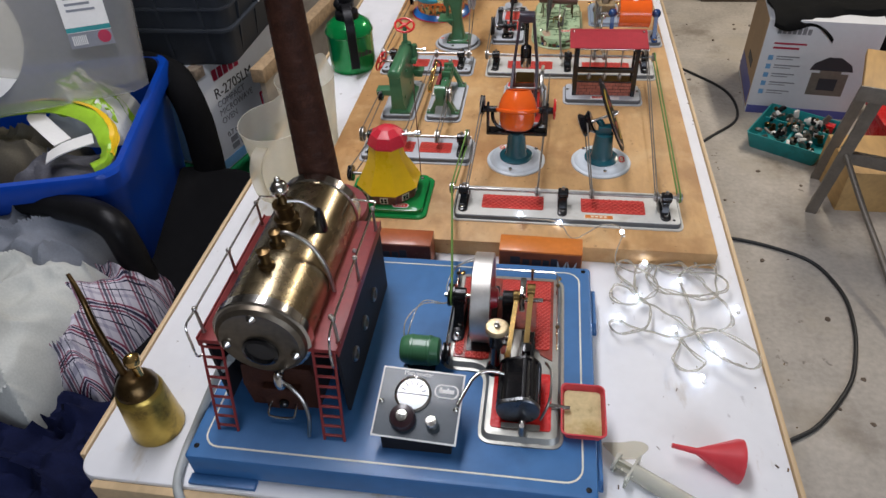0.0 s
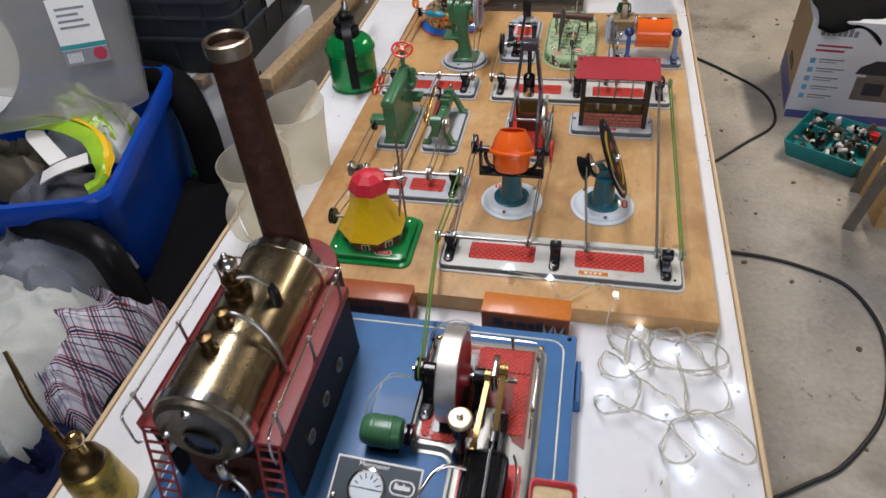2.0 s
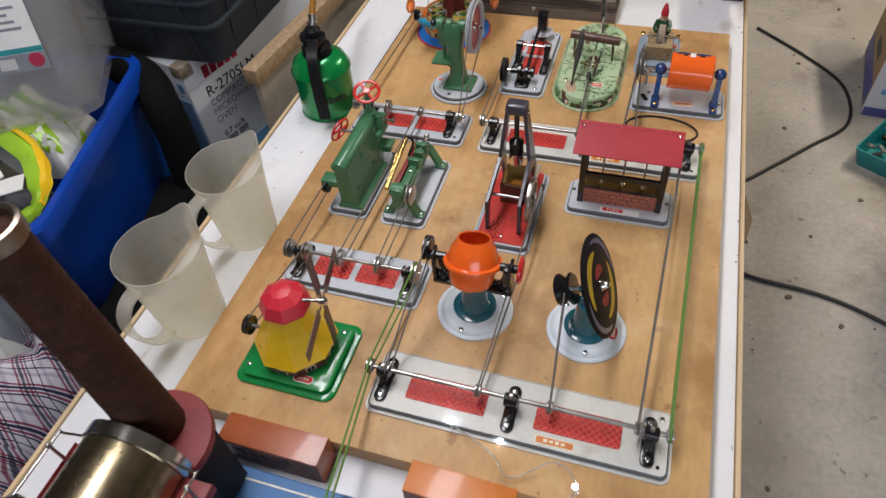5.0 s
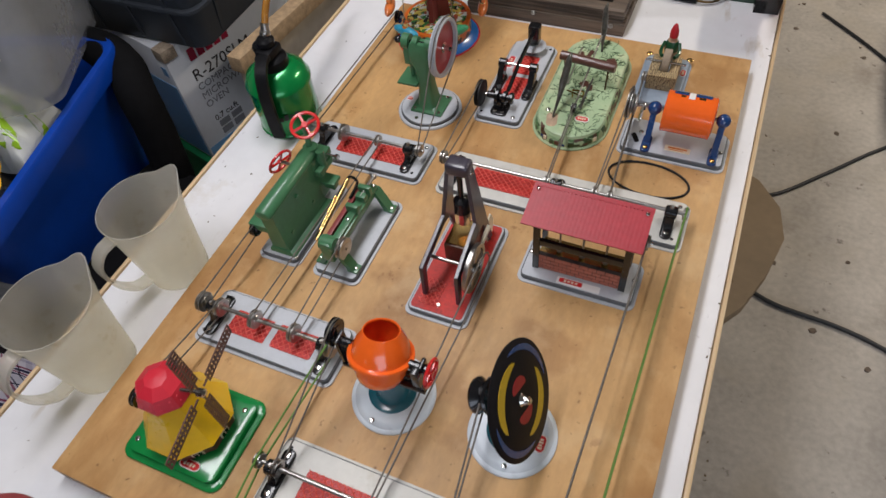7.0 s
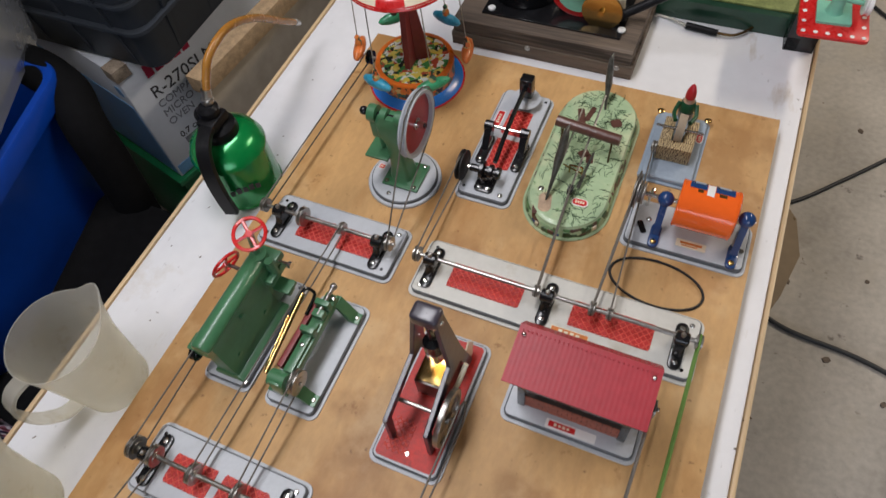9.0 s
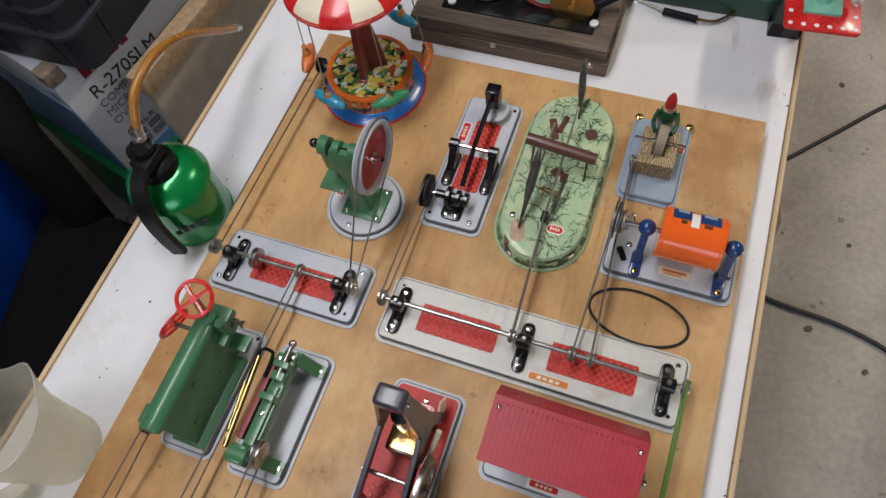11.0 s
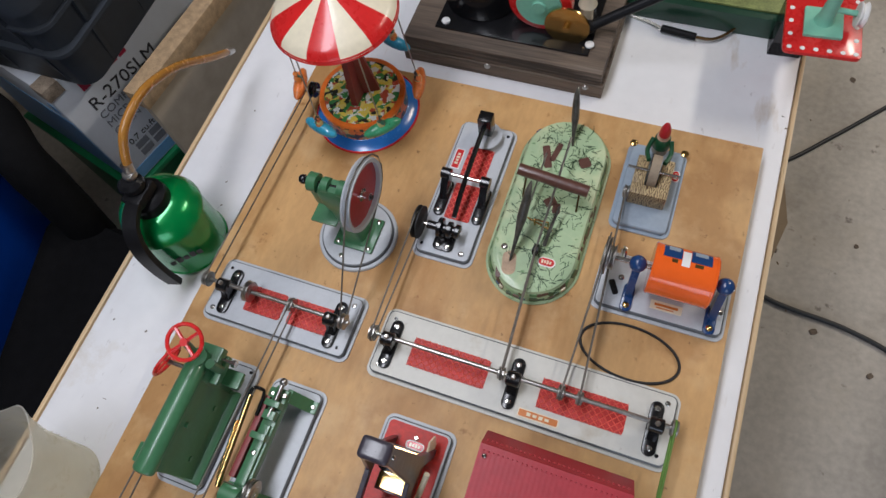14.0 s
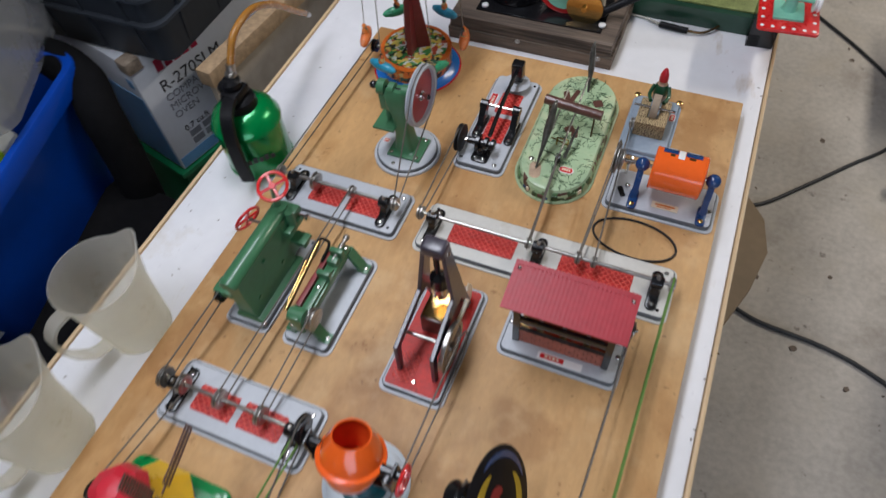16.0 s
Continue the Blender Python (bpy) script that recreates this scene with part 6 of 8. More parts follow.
    part("smoke_box_top", E(lathe([(0.046, 0.868), (0.0465, 0.874), (0.0455, 0.877), (0.02, 0.8785)], 48, -0.445, -0.075)), REDPAINT, e, "oxide red round smoke box top")
    ch = part("chimney", E(lathe([(0.0225, 0.876), (0.0222, 0.882), (0.0165, 1.108), (0.0165, 1.112)], 32, -0.449, -0.064)), CHIMNEY, e, "tall rust-brown brick-pressed chimney")
    courses = []
    for i in range(0, 36, 2):
        z0 = 0.884 + 0.0062 * i
        r = 0.0222 - 0.0057 * (z0 - 0.882) / 0.226
        for k in range(12):
            a0 = radians(30 * k + (15 if i % 4 else 0))
            ring = [(-0.449 + rr * math.cos(a0 + radians(24) * f), -0.064 + rr * math.sin(a0 + radians(24) * f), zz) for rr, zz in ((r - 0.0004, z0), (r + 0.00012, z0 + 0.0006), (r - 0.00002, z0 + 0.0050), (r - 0.0005, z0 + 0.0056)) for f in (0, 0.5, 1)]
            bm = bmesh.new()
            vs = [bm.verts.new(p) for p in ring]
            for u in range(3):
                for v in range(2):
                    bm.faces.new((vs[3 * u + v], vs[3 * u + v + 1], vs[3 * u + v + 4], vs[3 * u + v + 3]))
            courses.append(bm)
    part("brick_pressing", E(join(*courses)), CHIMNEY, ch)
    part("chimney_collar", E(lathe([(0.0175, 1.106), (0.0185, 1.107), (0.0188, 1.1185), (0.0165, 1.1195), (0.0145, 1.118), (0.0142, 1.09), (0.0, 1.088)], 32, -0.449, -0.064)), mat("dull_nickel", (0.26, 0.22, 0.17), 0.34, 0.95, var=0.3, scale=50, bump=0.1), ch, "dull nickel chimney collar")
    # fittings on the boiler
    zt = bz + R
    part("safety_valve", E(lathe([(0.012, zt - 0.004), (0.012, zt + 0.008), (0.0085, zt + 0.010), (0.0095, zt + 0.020), (0.0105, zt + 0.022), (0.0105, zt + 0.024), (0.005, zt + 0.025), (0.003, zt + 0.033)], 24, -0.447, -0.166)), DARKBRASS, e, "turned safety valve")
    part("valve_ball", E(join(ball((-0.447, -0.166, zt + 0.040), 0.0085, 20), ball((-0.447, -0.166, zt + 0.050), 0.003, 12))), CHROME, e, "chrome ball top")
    part("whistle_lever", E(join(tube([(-0.443, -0.166, zt + 0.026), (-0.432, -0.160, zt + 0.022), (-0.420, -0.158, zt + 0.012)], 0.0018, 8, 4))), STEEL, e)
    part("whistle_handle", E(lathe([(0.0035, zt - 0.018), (0.0058, zt - 0.012), (0.0052, zt + 0.004), (0.003, zt + 0.012)], 16, -0.4185, -0.158)), BLACK, e, "black turned handle")
    for yy, h in ((-0.225, 0.012), (-0.196, 0.010)):
        part("filler_plug", E(lathe([(0.0075, zt - 0.003), (0.0075, zt + 0.003), (0.005, zt + 0.005), (0.0045, zt + h), (0.0058, zt + h + 0.001), (0.0058, zt + h + 0.005), (0, zt + h + 0.007)], 20, -0.447, yy)), DARKBRASS, e, "brass plug")
    part("steam_pipe", E(tube([(-0.447, -0.196, zt + 0.010), (-0.436, -0.196, zt + 0.014), (-0.418, -0.197, zt + 0.004), (-0.405, -0.200, zt - 0.018), (-0.400, -0.203, 0.879)], 0.0021, 10, 6)), STEEL, e)
    # railings
    for xo, out in ((-0.505, -1), (-0.381, 1)):
        rail = part("railing", E(join(tube([(xo, -0.268, 0.905), (xo, -0.19, 0.905), (xo, -0.105, 0.905), (xo - out * 0.004, -0.098, 0.905), (xo - out * 0.045, -0.094, 0.905)], 0.0011, 8, 4), tube([(xo, -0.268, 0.905), (xo + out * 0.001, -0.280, 0.902), (xo, -0.283, 0.885), (xo, -0.283, 0.868), (xo - out * 0.003, -0.279, 0.866)], 0.0011, 8, 4))), CHROME, e, "thin chrome hand rail")
        for yy in (-0.262, -0.185, -0.110):
            part("rail_post", E(join(lathe([(0.0026, 0.876), (0.0016, 0.88), (0.0013, 0.903)], 10, xo, yy), ball((xo, yy, 0.906), 0.0026, 12))), STEEL, rail)
        for yy in (-0.235, -0.145):
            part("walkway_screw", E(ball((xo - out * 0.014, yy, 0.8785), 0.0026, 10)), STEEL, e)
    # ladders
    for x0, x1 in ((-0.505, -0.486), (-0.402, -0.383)):
        p0, p1 = Vector((0, -0.271, 0.874)), Vector((0, -0.301, PZ + 0.001))
        rails = [rod((x, p0.y, p0.z), (x + 0.004, p1.y, p1.z), 0.0014, n=6) for x in (x0, x1)]
        lad = part("ladder", E(join(*rails)), REDPAINT, e, "oxide red ladder")
        for i in range(9):
            f = (i + 0.5) / 9
            q = p0.lerp(p1, f)
            part("rung", E(box(x0 + 0.004 * f, x1 + 0.004 * f, q.y - 0.0012, q.y + 0.0012, q.z - 0.0006, q.z + 0.0006)), REDPAINT, lad)
    # burner slide and tap
    # door darkened the same way, as red in shade
    part("burner_door", E(join(box(-0.460, -0.424, -0.276, -0.268, PZ + 0.006, PZ + 0.036, 0.001))), CHIMNEY, e)
    part("burner_knob", E(ball((-0.441, -0.278, PZ + 0.018), 0.0048, 14)), BLACK, e)
    part("burner_handle", E(tube([(-0.454, -0.274, PZ + 0.016), (-0.455, -0.286, PZ + 0.012), (-0.451, -0.288, PZ + 0.009), (-0.433, -0.288, PZ + 0.009), (-0.429, -0.286, PZ + 0.012), (-0.430, -0.274, PZ + 0.016)], 0.0013, 8, 2)), CHROME, e)
    part("drain_tap", E(join(lathe([(0.0045, 0.836), (0.0055, 0.843), (0.004, 0.852), (0.002, 0.856)], 14, -0.434, -0.284), rod((-0.434, -0.284, 0.845), (-0.434, -0.268, 0.850), 0.003))), CHROME, e)
    part("drain_pipe", E(tube([(-0.434, -0.284, 0.842), (-0.424, -0.288, 0.842), (-0.413, -0.292, 0.828), (-0.410, -0.296, 0.808), (-0.413, -0.300, 0.785)], 0.0019, 8, 5)), STEEL, e)
    # instrument box
    c = Vector((-0.312, -0.276, 0.8155))
    tilt = Matrix.Translation(c - Vector((X, Y, Z))) @ Matrix.Rotation(radians(-2.5), 4, "Z") @ Matrix.Rotation(radians(19), 4, "X")
    ins = part("instrument_box", E(slab([(-0.303, PZ), (-0.249, PZ), (-0.249, 0.823), (-0.303, 0.802)], "x", -0.343, -0.280)), SOOT, e, "dark instrument box")
    part("panel_border", moved(box(-0.0385, 0.0385, -0.0325, 0.0325, -0.001, 0.0, 0.0003), tilt), WHITE, ins)
    part("panel", moved(box(-0.0368, 0.0368, -0.0308, 0.0308, -0.0006, 0.0005), tilt), PANELDARK, ins, "slate blue panel with white border")
    part("gauge_rim", moved(lathe([(0.0165, 0.0004), (0.0168, 0.0022), (0.0150, 0.003), (0.0142, 0.0018)], 40, -0.0065, 0.0085), tilt), CHROME, ins, "chrome gauge rim")
    part("gauge_face", moved(lathe([(0.0141, 0.0006), (0.0141, 0.0022), (0.0, 0.0022)], 40, -0.0065, 0.0085), tilt), GLASSY, ins)
    part("gauge_marks", moved(join(box(-0.0205, 0.0075, 0.0078, 0.0086, 0.0021, 0.0026), *[moved(box(0.008, 0.0125, -0.0004, 0.0004, 0.0021, 0.0026), Matrix.Translation((-0.0065, 0.0085, 0)) @ Matrix.Rotation(radians(a), 4, "Z")) for a in (20, 50, 75, 105, 130, 160)]), tilt), INK, ins)
    lettering("gauge_lettering", "Manometer", 0.0058, tilt @ Matrix.Translation((-0.018, 0.0262, 0.0006)), WHITE, ins)
    part("maker_badge", moved(prism(rrect(0.0125, 0.0345, 0.008, 0.0205, 0.0055, 8), 0.0004, 0.0012), tilt), WHITE, ins)
    part("maker_badge_ring", moved(prism(rrect(0.0138, 0.0332, 0.0092, 0.0193, 0.0048, 8), 0.0012, 0.0015), tilt), PANELDARK, ins)
    part("maker_badge_bar", moved(join(box(0.0165, 0.0305, 0.0125, 0.0160, 0.0015, 0.0019), box(0.017, 0.019, 0.0125, 0.0175, 0.0015, 0.0019), box(0.024, 0.0255, 0.0125, 0.0175, 0.0015, 0.0019)), tilt), WHITE, ins)
    part("whistle_knob", moved(lathe([(0.0115, 0.0004), (0.0118, 0.006), (0.0105, 0.010), (0.006, 0.0108), (0.005, 0.0095), (0.0, 0.0095)], 32, -0.0115, -0.0145), tilt), mat("maroon_knob", (0.020, 0.006, 0.009), 0.3, coat=0.4), ins, "maroon control knob")
    part("knob_cap", moved(lathe([(0.0055, 0.0095), (0.005, 0.0115), (0.0018, 0.0118), (0.0015, 0.015), (0, 0.0152)], 20, -0.0115, -0.0145), tilt), CHROME, ins)
    part("small_knob", moved(lathe([(0.006, 0.0004), (0.0052, 0.010), (0.0045, 0.0115), (0, 0.0118)], 24, 0.0155, -0.0165), tilt), CHROME, ins)
    for sx in (-1, 1):
        part("panel_screw", moved(ball((0.034 * sx, -0.001, 0.0008), 0.0026, 12), tilt), CHROME, ins)
    # engine bed
    corners = [(-0.181, -0.289), (-0.181, -0.070), (-0.303, -0.070), (-0.303, -0.209), (-0.259, -0.209), (-0.259, -0.289)]
    bed = []
    for i in range(6):
        p, q, r = Vector(corners[i - 1]), Vector(corners[i]), Vector(corners[(i + 1) % 6])
        a, c = q + (p - q).normalized() * 0.014, q + (r - q).normalized() * 0.014
        bed += [tuple(a * (1 - t) ** 2 + q * 2 * t * (1 - t) + c * t * t) for t in (0, 0.2, 0.4, 0.6, 0.8, 1)]

    def shrink(poly, d):
        n, out = len(poly), []
        for i in range(n):
            p, q, r = Vector(poly[i - 1]), Vector(poly[i]), Vector(poly[(i + 1) % n])
            u, v = (q - p).normalized(), (r - q).normalized()
            nu, nv = Vector((-u.y, u.x)), Vector((-v.y, v.x))
            b = (nu + nv)
            out.append(q + b * d / max(1 + nu.dot(nv), 0.35))
        return [(p.x, p.y) for p in out]
    ring = lambda d, z: [(x, y, z) for x, y in shrink(bed, d)]
    part("engine_bed", E(loft([ring(0, PZ), ring(0, PZ + 0.0015), ring(0.003, PZ + 0.002), ring(0.006, PZ + 0.0075), ring(0.0085, PZ + 0.008)])), SILVERGREY, e, "stepped grey metal engine bed")
    part("engine_floor", E(prism([(-0.193, -0.195), (-0.193, -0.082), (-0.292, -0.082), (-0.292, -0.198), (-0.262, -0.200), (-0.255, -0.190), (-0.240, -0.190), (-0.238, -0.155), (-0.216, -0.155), (-0.205, -0.188)], PZ + 0.0078, PZ + 0.0092)), MOTTLE, e, "mottled red engine floor")
    for x0, x1, y0, y1 in ((-0.2905, -0.2825, -0.196, -0.084), (-0.280, -0.2560, -0.199, -0.1915), (-0.2495, -0.196, -0.112, -0.084), (-0.2105, -0.196, -0.182, -0.114)):
        mesh_panel(e, x0 - X, x1 - X, y0 - Y, y1 - Y, P + 0.0096, 0.0052)
    part("bed_bolt", E(join(*[ball((x, y, PZ + 0.0085), 0.0032, 10, 0.6) for x, y in ((-0.2975, -0.203), (-0.2960, -0.076), (-0.1875, -0.076))])), BRASS, e)
    part("cylinder_floor", E(prism(rrect(-0.248, -0.193, -0.276, -0.212, 0.003), PZ + 0.0078, PZ + 0.0092)), RED, e)
    part("bed_rail", E(join(*[tube(t, 0.0011, 8, 1) for t in ([(-0.189, -0.19, PZ + 0.020), (-0.189, -0.085, PZ + 0.020), (-0.193, -0.079, PZ + 0.020), (-0.262, -0.078, PZ + 0.020)], [(-0.299, -0.206, PZ + 0.018), (-0.299, -0.08, PZ + 0.018)])])), CHROME, e, "thin rail round the engine")
    for x, y in ((-0.189, -0.16), (-0.189, -0.10), (-0.217, -0.079), (-0.299, -0.20), (-0.299, -0.09)):
        part("rail_post", E(join(rod((x, y, PZ + 0.006), (x, y, PZ + 0.020), 0.0014, n=8), ball((x, y, PZ + 0.021), 0.0024, 10))), DARKBRASS, e)
    # flywheel, crank, rods
    fy, fz = -0.144, PZ + 0.041
    part("flywheel_slot", E(prism(rrect(-0.280, -0.252, -0.190, -0.095, 0.002), PZ + 0.0088, PZ + 0.0098)), BLACK, e)
    part("flywheel_rim", E(lathe([(0.0415, -0.0095), (0.0460, -0.0095), (0.0465, -0.0088), (0.0465, 0.0088), (0.0460, 0.0095), (0.0415, 0.0095), (0.0415, -0.0095)], 72, fy, fz, axis="x", at=-0.266)), mat("brushed_steel", (0.74, 0.71, 0.66), 0.40, 0.9, var=0.08, scale=90, bump=0.06), e, "polished steel flywheel rim", angle=20)
    part("flywheel_web", E(join(lathe([(0.0418, -0.003), (0.0418, 0.0005), (0.034, -0.0015), (0.012, -0.001), (0.010, 0.006), (0.004, 0.007)], 48, fy, fz, axis="x", at=-0.2570), lathe([(0.0425, -0.002), (0.0425, 0.002)], 48, fy, fz, axis="x", at=-0.267))), mat("flywheel_red", (0.26, 0.014, 0.02), 0.35, var=0.15, scale=30, coat=0.3), e, "dark red flywheel centre")
    part("crankshaft", E(rod((-0.306, fy, fz), (-0.205, fy, fz), 0.0026)), CHROME, e)
    part("belt_pulley", E(grooved((-0.2985, fy, fz), (1, 0, 0), 0.012, 0.007)), BLACK, e)
    for x in (-0.290, -0.240):
        part("bearing_stand", E(join(slab([(fy - 0.020, PZ + 0.008), (fy + 0.020, PZ + 0.008), (fy + 0.007, fz + 0.004), (fy - 0.007, fz + 0.004)], "x", x - 0.005, x + 0.005), rod((x - 0.006, fy, fz), (x + 0.006, fy, fz), 0.0085, n=18), prism(rrect(x - 0.007, x + 0.007, fy - 0.036, fy + 0.030, 0.0065), PZ + 0.009, PZ + 0.012, 0.001))), BLACK, e, "black bearing stand")
        part("bed_bolt", E(join(ball((x, fy - 0.028, PZ + 0.012), 0.0032, 10), ball((x, fy + 0.02, PZ + 0.012), 0.0028, 10))), CHROME, e)
    part("crank", E(box(-0.2290, -0.2225, fy - 0.009, fy + 0.016, fz - 0.010, fz + 0.017, 0.0025)), CHROME, e, "bright crank web")

    def flat_rod(a, b, w0, w1, t):
        a, b = Vector(a), Vector(b)
        u = (b - a).normalized()
        v = u.cross(Vector((1, 0, 0))).normalized()
        return loft([[p + Vector((dx * t, 0, 0)) + v * dv * w for dx, dv in ((-1, -1), (1, -1), (1, 1), (-1, 1))] for p, w in ((a, w0), (b, w1))])
    part("connecting_rod", E(join(flat_rod((-0.2175, fy, fz + 0.013), (-0.2195, -0.200, PZ + 0.028), 0.0048, 0.0032, 0.0026), rod((-0.2215, fy, fz + 0.014), (-0.2135, fy, fz + 0.014), 0.0068, n=18), rod((-0.2235, -0.200, PZ + 0.028), (-0.2155, -0.200, PZ + 0.028), 0.0045, n=14))), BRASS, e, "flat brass connecting rod")
    part("valve_rod", E(join(flat_rod((-0.2315, fy - 0.003, fz + 0.006), (-0.2365, -0.216, PZ + 0.030), 0.0036, 0.0028, 0.0022), rod((-0.2350, fy - 0.003, fz + 0.007), (-0.2290, fy - 0.003, fz + 0.007), 0.0066, n=18), rod((-0.2395, -0.216, PZ + 0.030), (-0.2335, -0.216, PZ + 0.030), 0.004, n=14))), BRASS, e, "flat brass valve rod")
    part("valve_gland", E(rod((-0.2365, -0.222, PZ + 0.030), (-0.2365, -0.208, PZ + 0.030), 0.0034)), BRASS, e)
    part("guide_bar", E(join(box(-0.2225, -0.2115, -0.222, -0.165, PZ + 0.012, PZ + 0.017, 0.001), slab([(-0.222, PZ + 0.012), (-0.190, PZ + 0.012), (-0.196, PZ + 0.034), (-0.222, PZ + 0.036)], "x", -0.2150, -0.2118), box(-0.2245, -0.2210, -0.214, -0.172, PZ + 0.009, PZ + 0.026, 0.001))), BLACK, e, "black crosshead guide")
    part("crosshead", E(join(box(-0.2235, -0.2150, -0.206, -0.192, PZ + 0.022, PZ + 0.034, 0.002), rod((-0.2195, -0.222, PZ + 0.028), (-0.2195, -0.19, PZ + 0.028), 0.004))), BLACK, e)
    # cylinder block, ribbed
    def block(k, y):
        out = []
        for i in range(72):
            t = radians(5 * i)
            cx, r = (-0.2195, 0.0160) if math.cos(t) > -0.1 else (-0.2310, 0.0122)
            rr = r - k * 0.0016 * (math.cos(12 * t) < -0.2)
            out.append((cx + rr * math.cos(t), y, PZ + 0.0275 + (rr * math.sin(t) if math.sin(t) > 0 else 0.0185 * math.sin(t))))
        return out
    cyl = part("cylinder_block", E(loft([block(1, y) for y in (-0.266, -0.222)])), BLACK, e, "black ribbed cylinder block", angle=20)
    part("cylinder_end", E(loft([block(0, -0.2215), block(0, -0.2190)])), BLACK, cyl)
    part("cylinder_cover", E(loft([block(0, -0.2660), block(0, -0.2690), [(x * 0.97 - 0.0067, -0.2700, (z - PZ - 0.0275) * 0.94 + PZ + 0.0275) for x, y, z in block(0, 0)]])), mat("dark_steel", (0.16, 0.165, 0.17), 0.3, 0.9, var=0.3, scale=40), cyl, "dull dark steel cylinder cover")
    part("drain_cock", E(join(rod((-0.219, -0.273, PZ + 0.016), (-0.219, -0.283, PZ + 0.014), 0.003), lathe([(0.0028, PZ + 0.008), (0.0036, PZ + 0.013), (0.0025, PZ + 0.022)], 12, -0.219, -0.281))), STEEL, e)
    part("cover_strip", E(box(-0.238, -0.203, -0.277, -0.272, PZ + 0.009, PZ + 0.0115)), STEEL, e)
    # governor
    part("governor_post", E(lathe([(0.010, PZ + 0.008), (0.0085, PZ + 0.014), (0.005, PZ + 0.018), (0.0048, PZ + 0.046), (0.007, PZ + 0.046), (0.003, PZ + 0.065)], 20, -0.248, -0.210)), BLACK, e)
    part("governor_disc", E(lathe([(0.0095, PZ + 0.064), (0.0110, PZ + 0.0655), (0.0110, PZ + 0.069), (0.0095, PZ + 0.0703), (0.004, PZ + 0.0705)], 36, -0.247, -0.209)), mat("pale_worn_brass", (0.62, 0.50, 0.30), 0.35, 0.85, var=0.2, scale=60), e, "pale worn brass governor disc")
    part("governor_nut", E(join(lathe([(0.0032, PZ + 0.070), (0.0032, PZ + 0.0725), (0.0018, PZ + 0.073), (0.0018, PZ + 0.076)], 12, -0.247, -0.209))), STEEL, e)
    # dynamo
    part("dynamo", E(join(lathe([(0.0, -0.3430), (0.0118, -0.3425), (0.0132, -0.341), (0.0145, -0.337), (0.0150, -0.3335), (0.0156, -0.333), (0.0156, -0.3305), (0.0151, -0.330), (0.0153, -0.323), (0.0151, -0.316), (0.0156, -0.3155), (0.0156, -0.313), (0.0149, -0.3125), (0.0135, -0.305), (0.011, -0.3035)], 32, -0.203, PZ + 0.020, axis="x"))), GREEN, e, "green barrel dynamo")
    part("dynamo_pulley", E(grooved((-0.2975, -0.203, PZ + 0.018), (1, 0, 0), 0.011, 0.007)), BLACK, e)
    part("dynamo_foot", E(box(-0.336, -0.308, -0.213, -0.193, PZ, PZ + 0.008)), BLACK, e)
    part("exhaust_pipe", E(tube([(-0.277, -0.275, 0.818), (-0.271, -0.262, 0.823), (-0.264, -0.248, 0.826), (-0.252, -0.240, 0.826), (-0.238, -0.239, 0.822)], 0.0017, 10, 5)), CHROME, e)
    part("supply_pipe", E(tube([(-0.203, -0.272, PZ + 0.02), (-0.196, -0.262, PZ + 0.036), (-0.195, -0.235, PZ + 0.041), (-0.200, -0.215, PZ + 0.03)], 0.0012, 8, 5)), STEEL, e)
    part("outlet_pipe", E(rod((-0.196, -0.249, PZ + 0.010), (-0.176, -0.250, PZ + 0.010), 0.0024)), CHROME, e)
    for k, (dx, dy) in enumerate(((0, 0), (0.006, 0.004))):
        part("dynamo_wire", E(tube([(-0.340, -0.200, PZ + 0.014), (-0.342 + dx, -0.180, PZ + 0.034), (-0.328, -0.155 + dy, PZ + 0.036), (-0.306, -0.146, PZ + 0.030), (-0.300, -0.130, PZ + 0.026), (-0.312 + dx, -0.10, PZ + 0.006), (-0.305, -0.075, PZ + 0.014), (-0.285, -0.054 + dy, PZ + 0.008), (-0.263, -0.050, PZ + 0.004)], 0.0008, 6, 6)), WIRE, e, "clear twin wire")


steam_engine()


def dish():
    d = thing("drip_dish", -0.1640, -0.2505, TOP + 0.0322, "square red plastic dish with yellow oily residue", "dish")
    o, i = rrect(-0.0205, 0.0205, -0.0285, 0.0285, 0.006), rrect(-0.0165, 0.0165, -0.0245, 0.0245, 0.004)
    part("body", loft([[(*p, 0) for p in i], [(*p, 0.010) for p in o], [(*p, 0.0115) for p in o], [(x * 0.93, y * 0.95, 0.0115) for x, y in o], [(*p, 0.003) for p in i], [(x * 0.1, y * 0.1, 0.0028) for x, y in i]]), REDPLASTIC, d)
    part("residue", prism(rrect(-0.0168, 0.0168, -0.0245, 0.0245, 0.004), 0.0028, 0.0055), RESIN, d, "yellow oily residue")


dish()


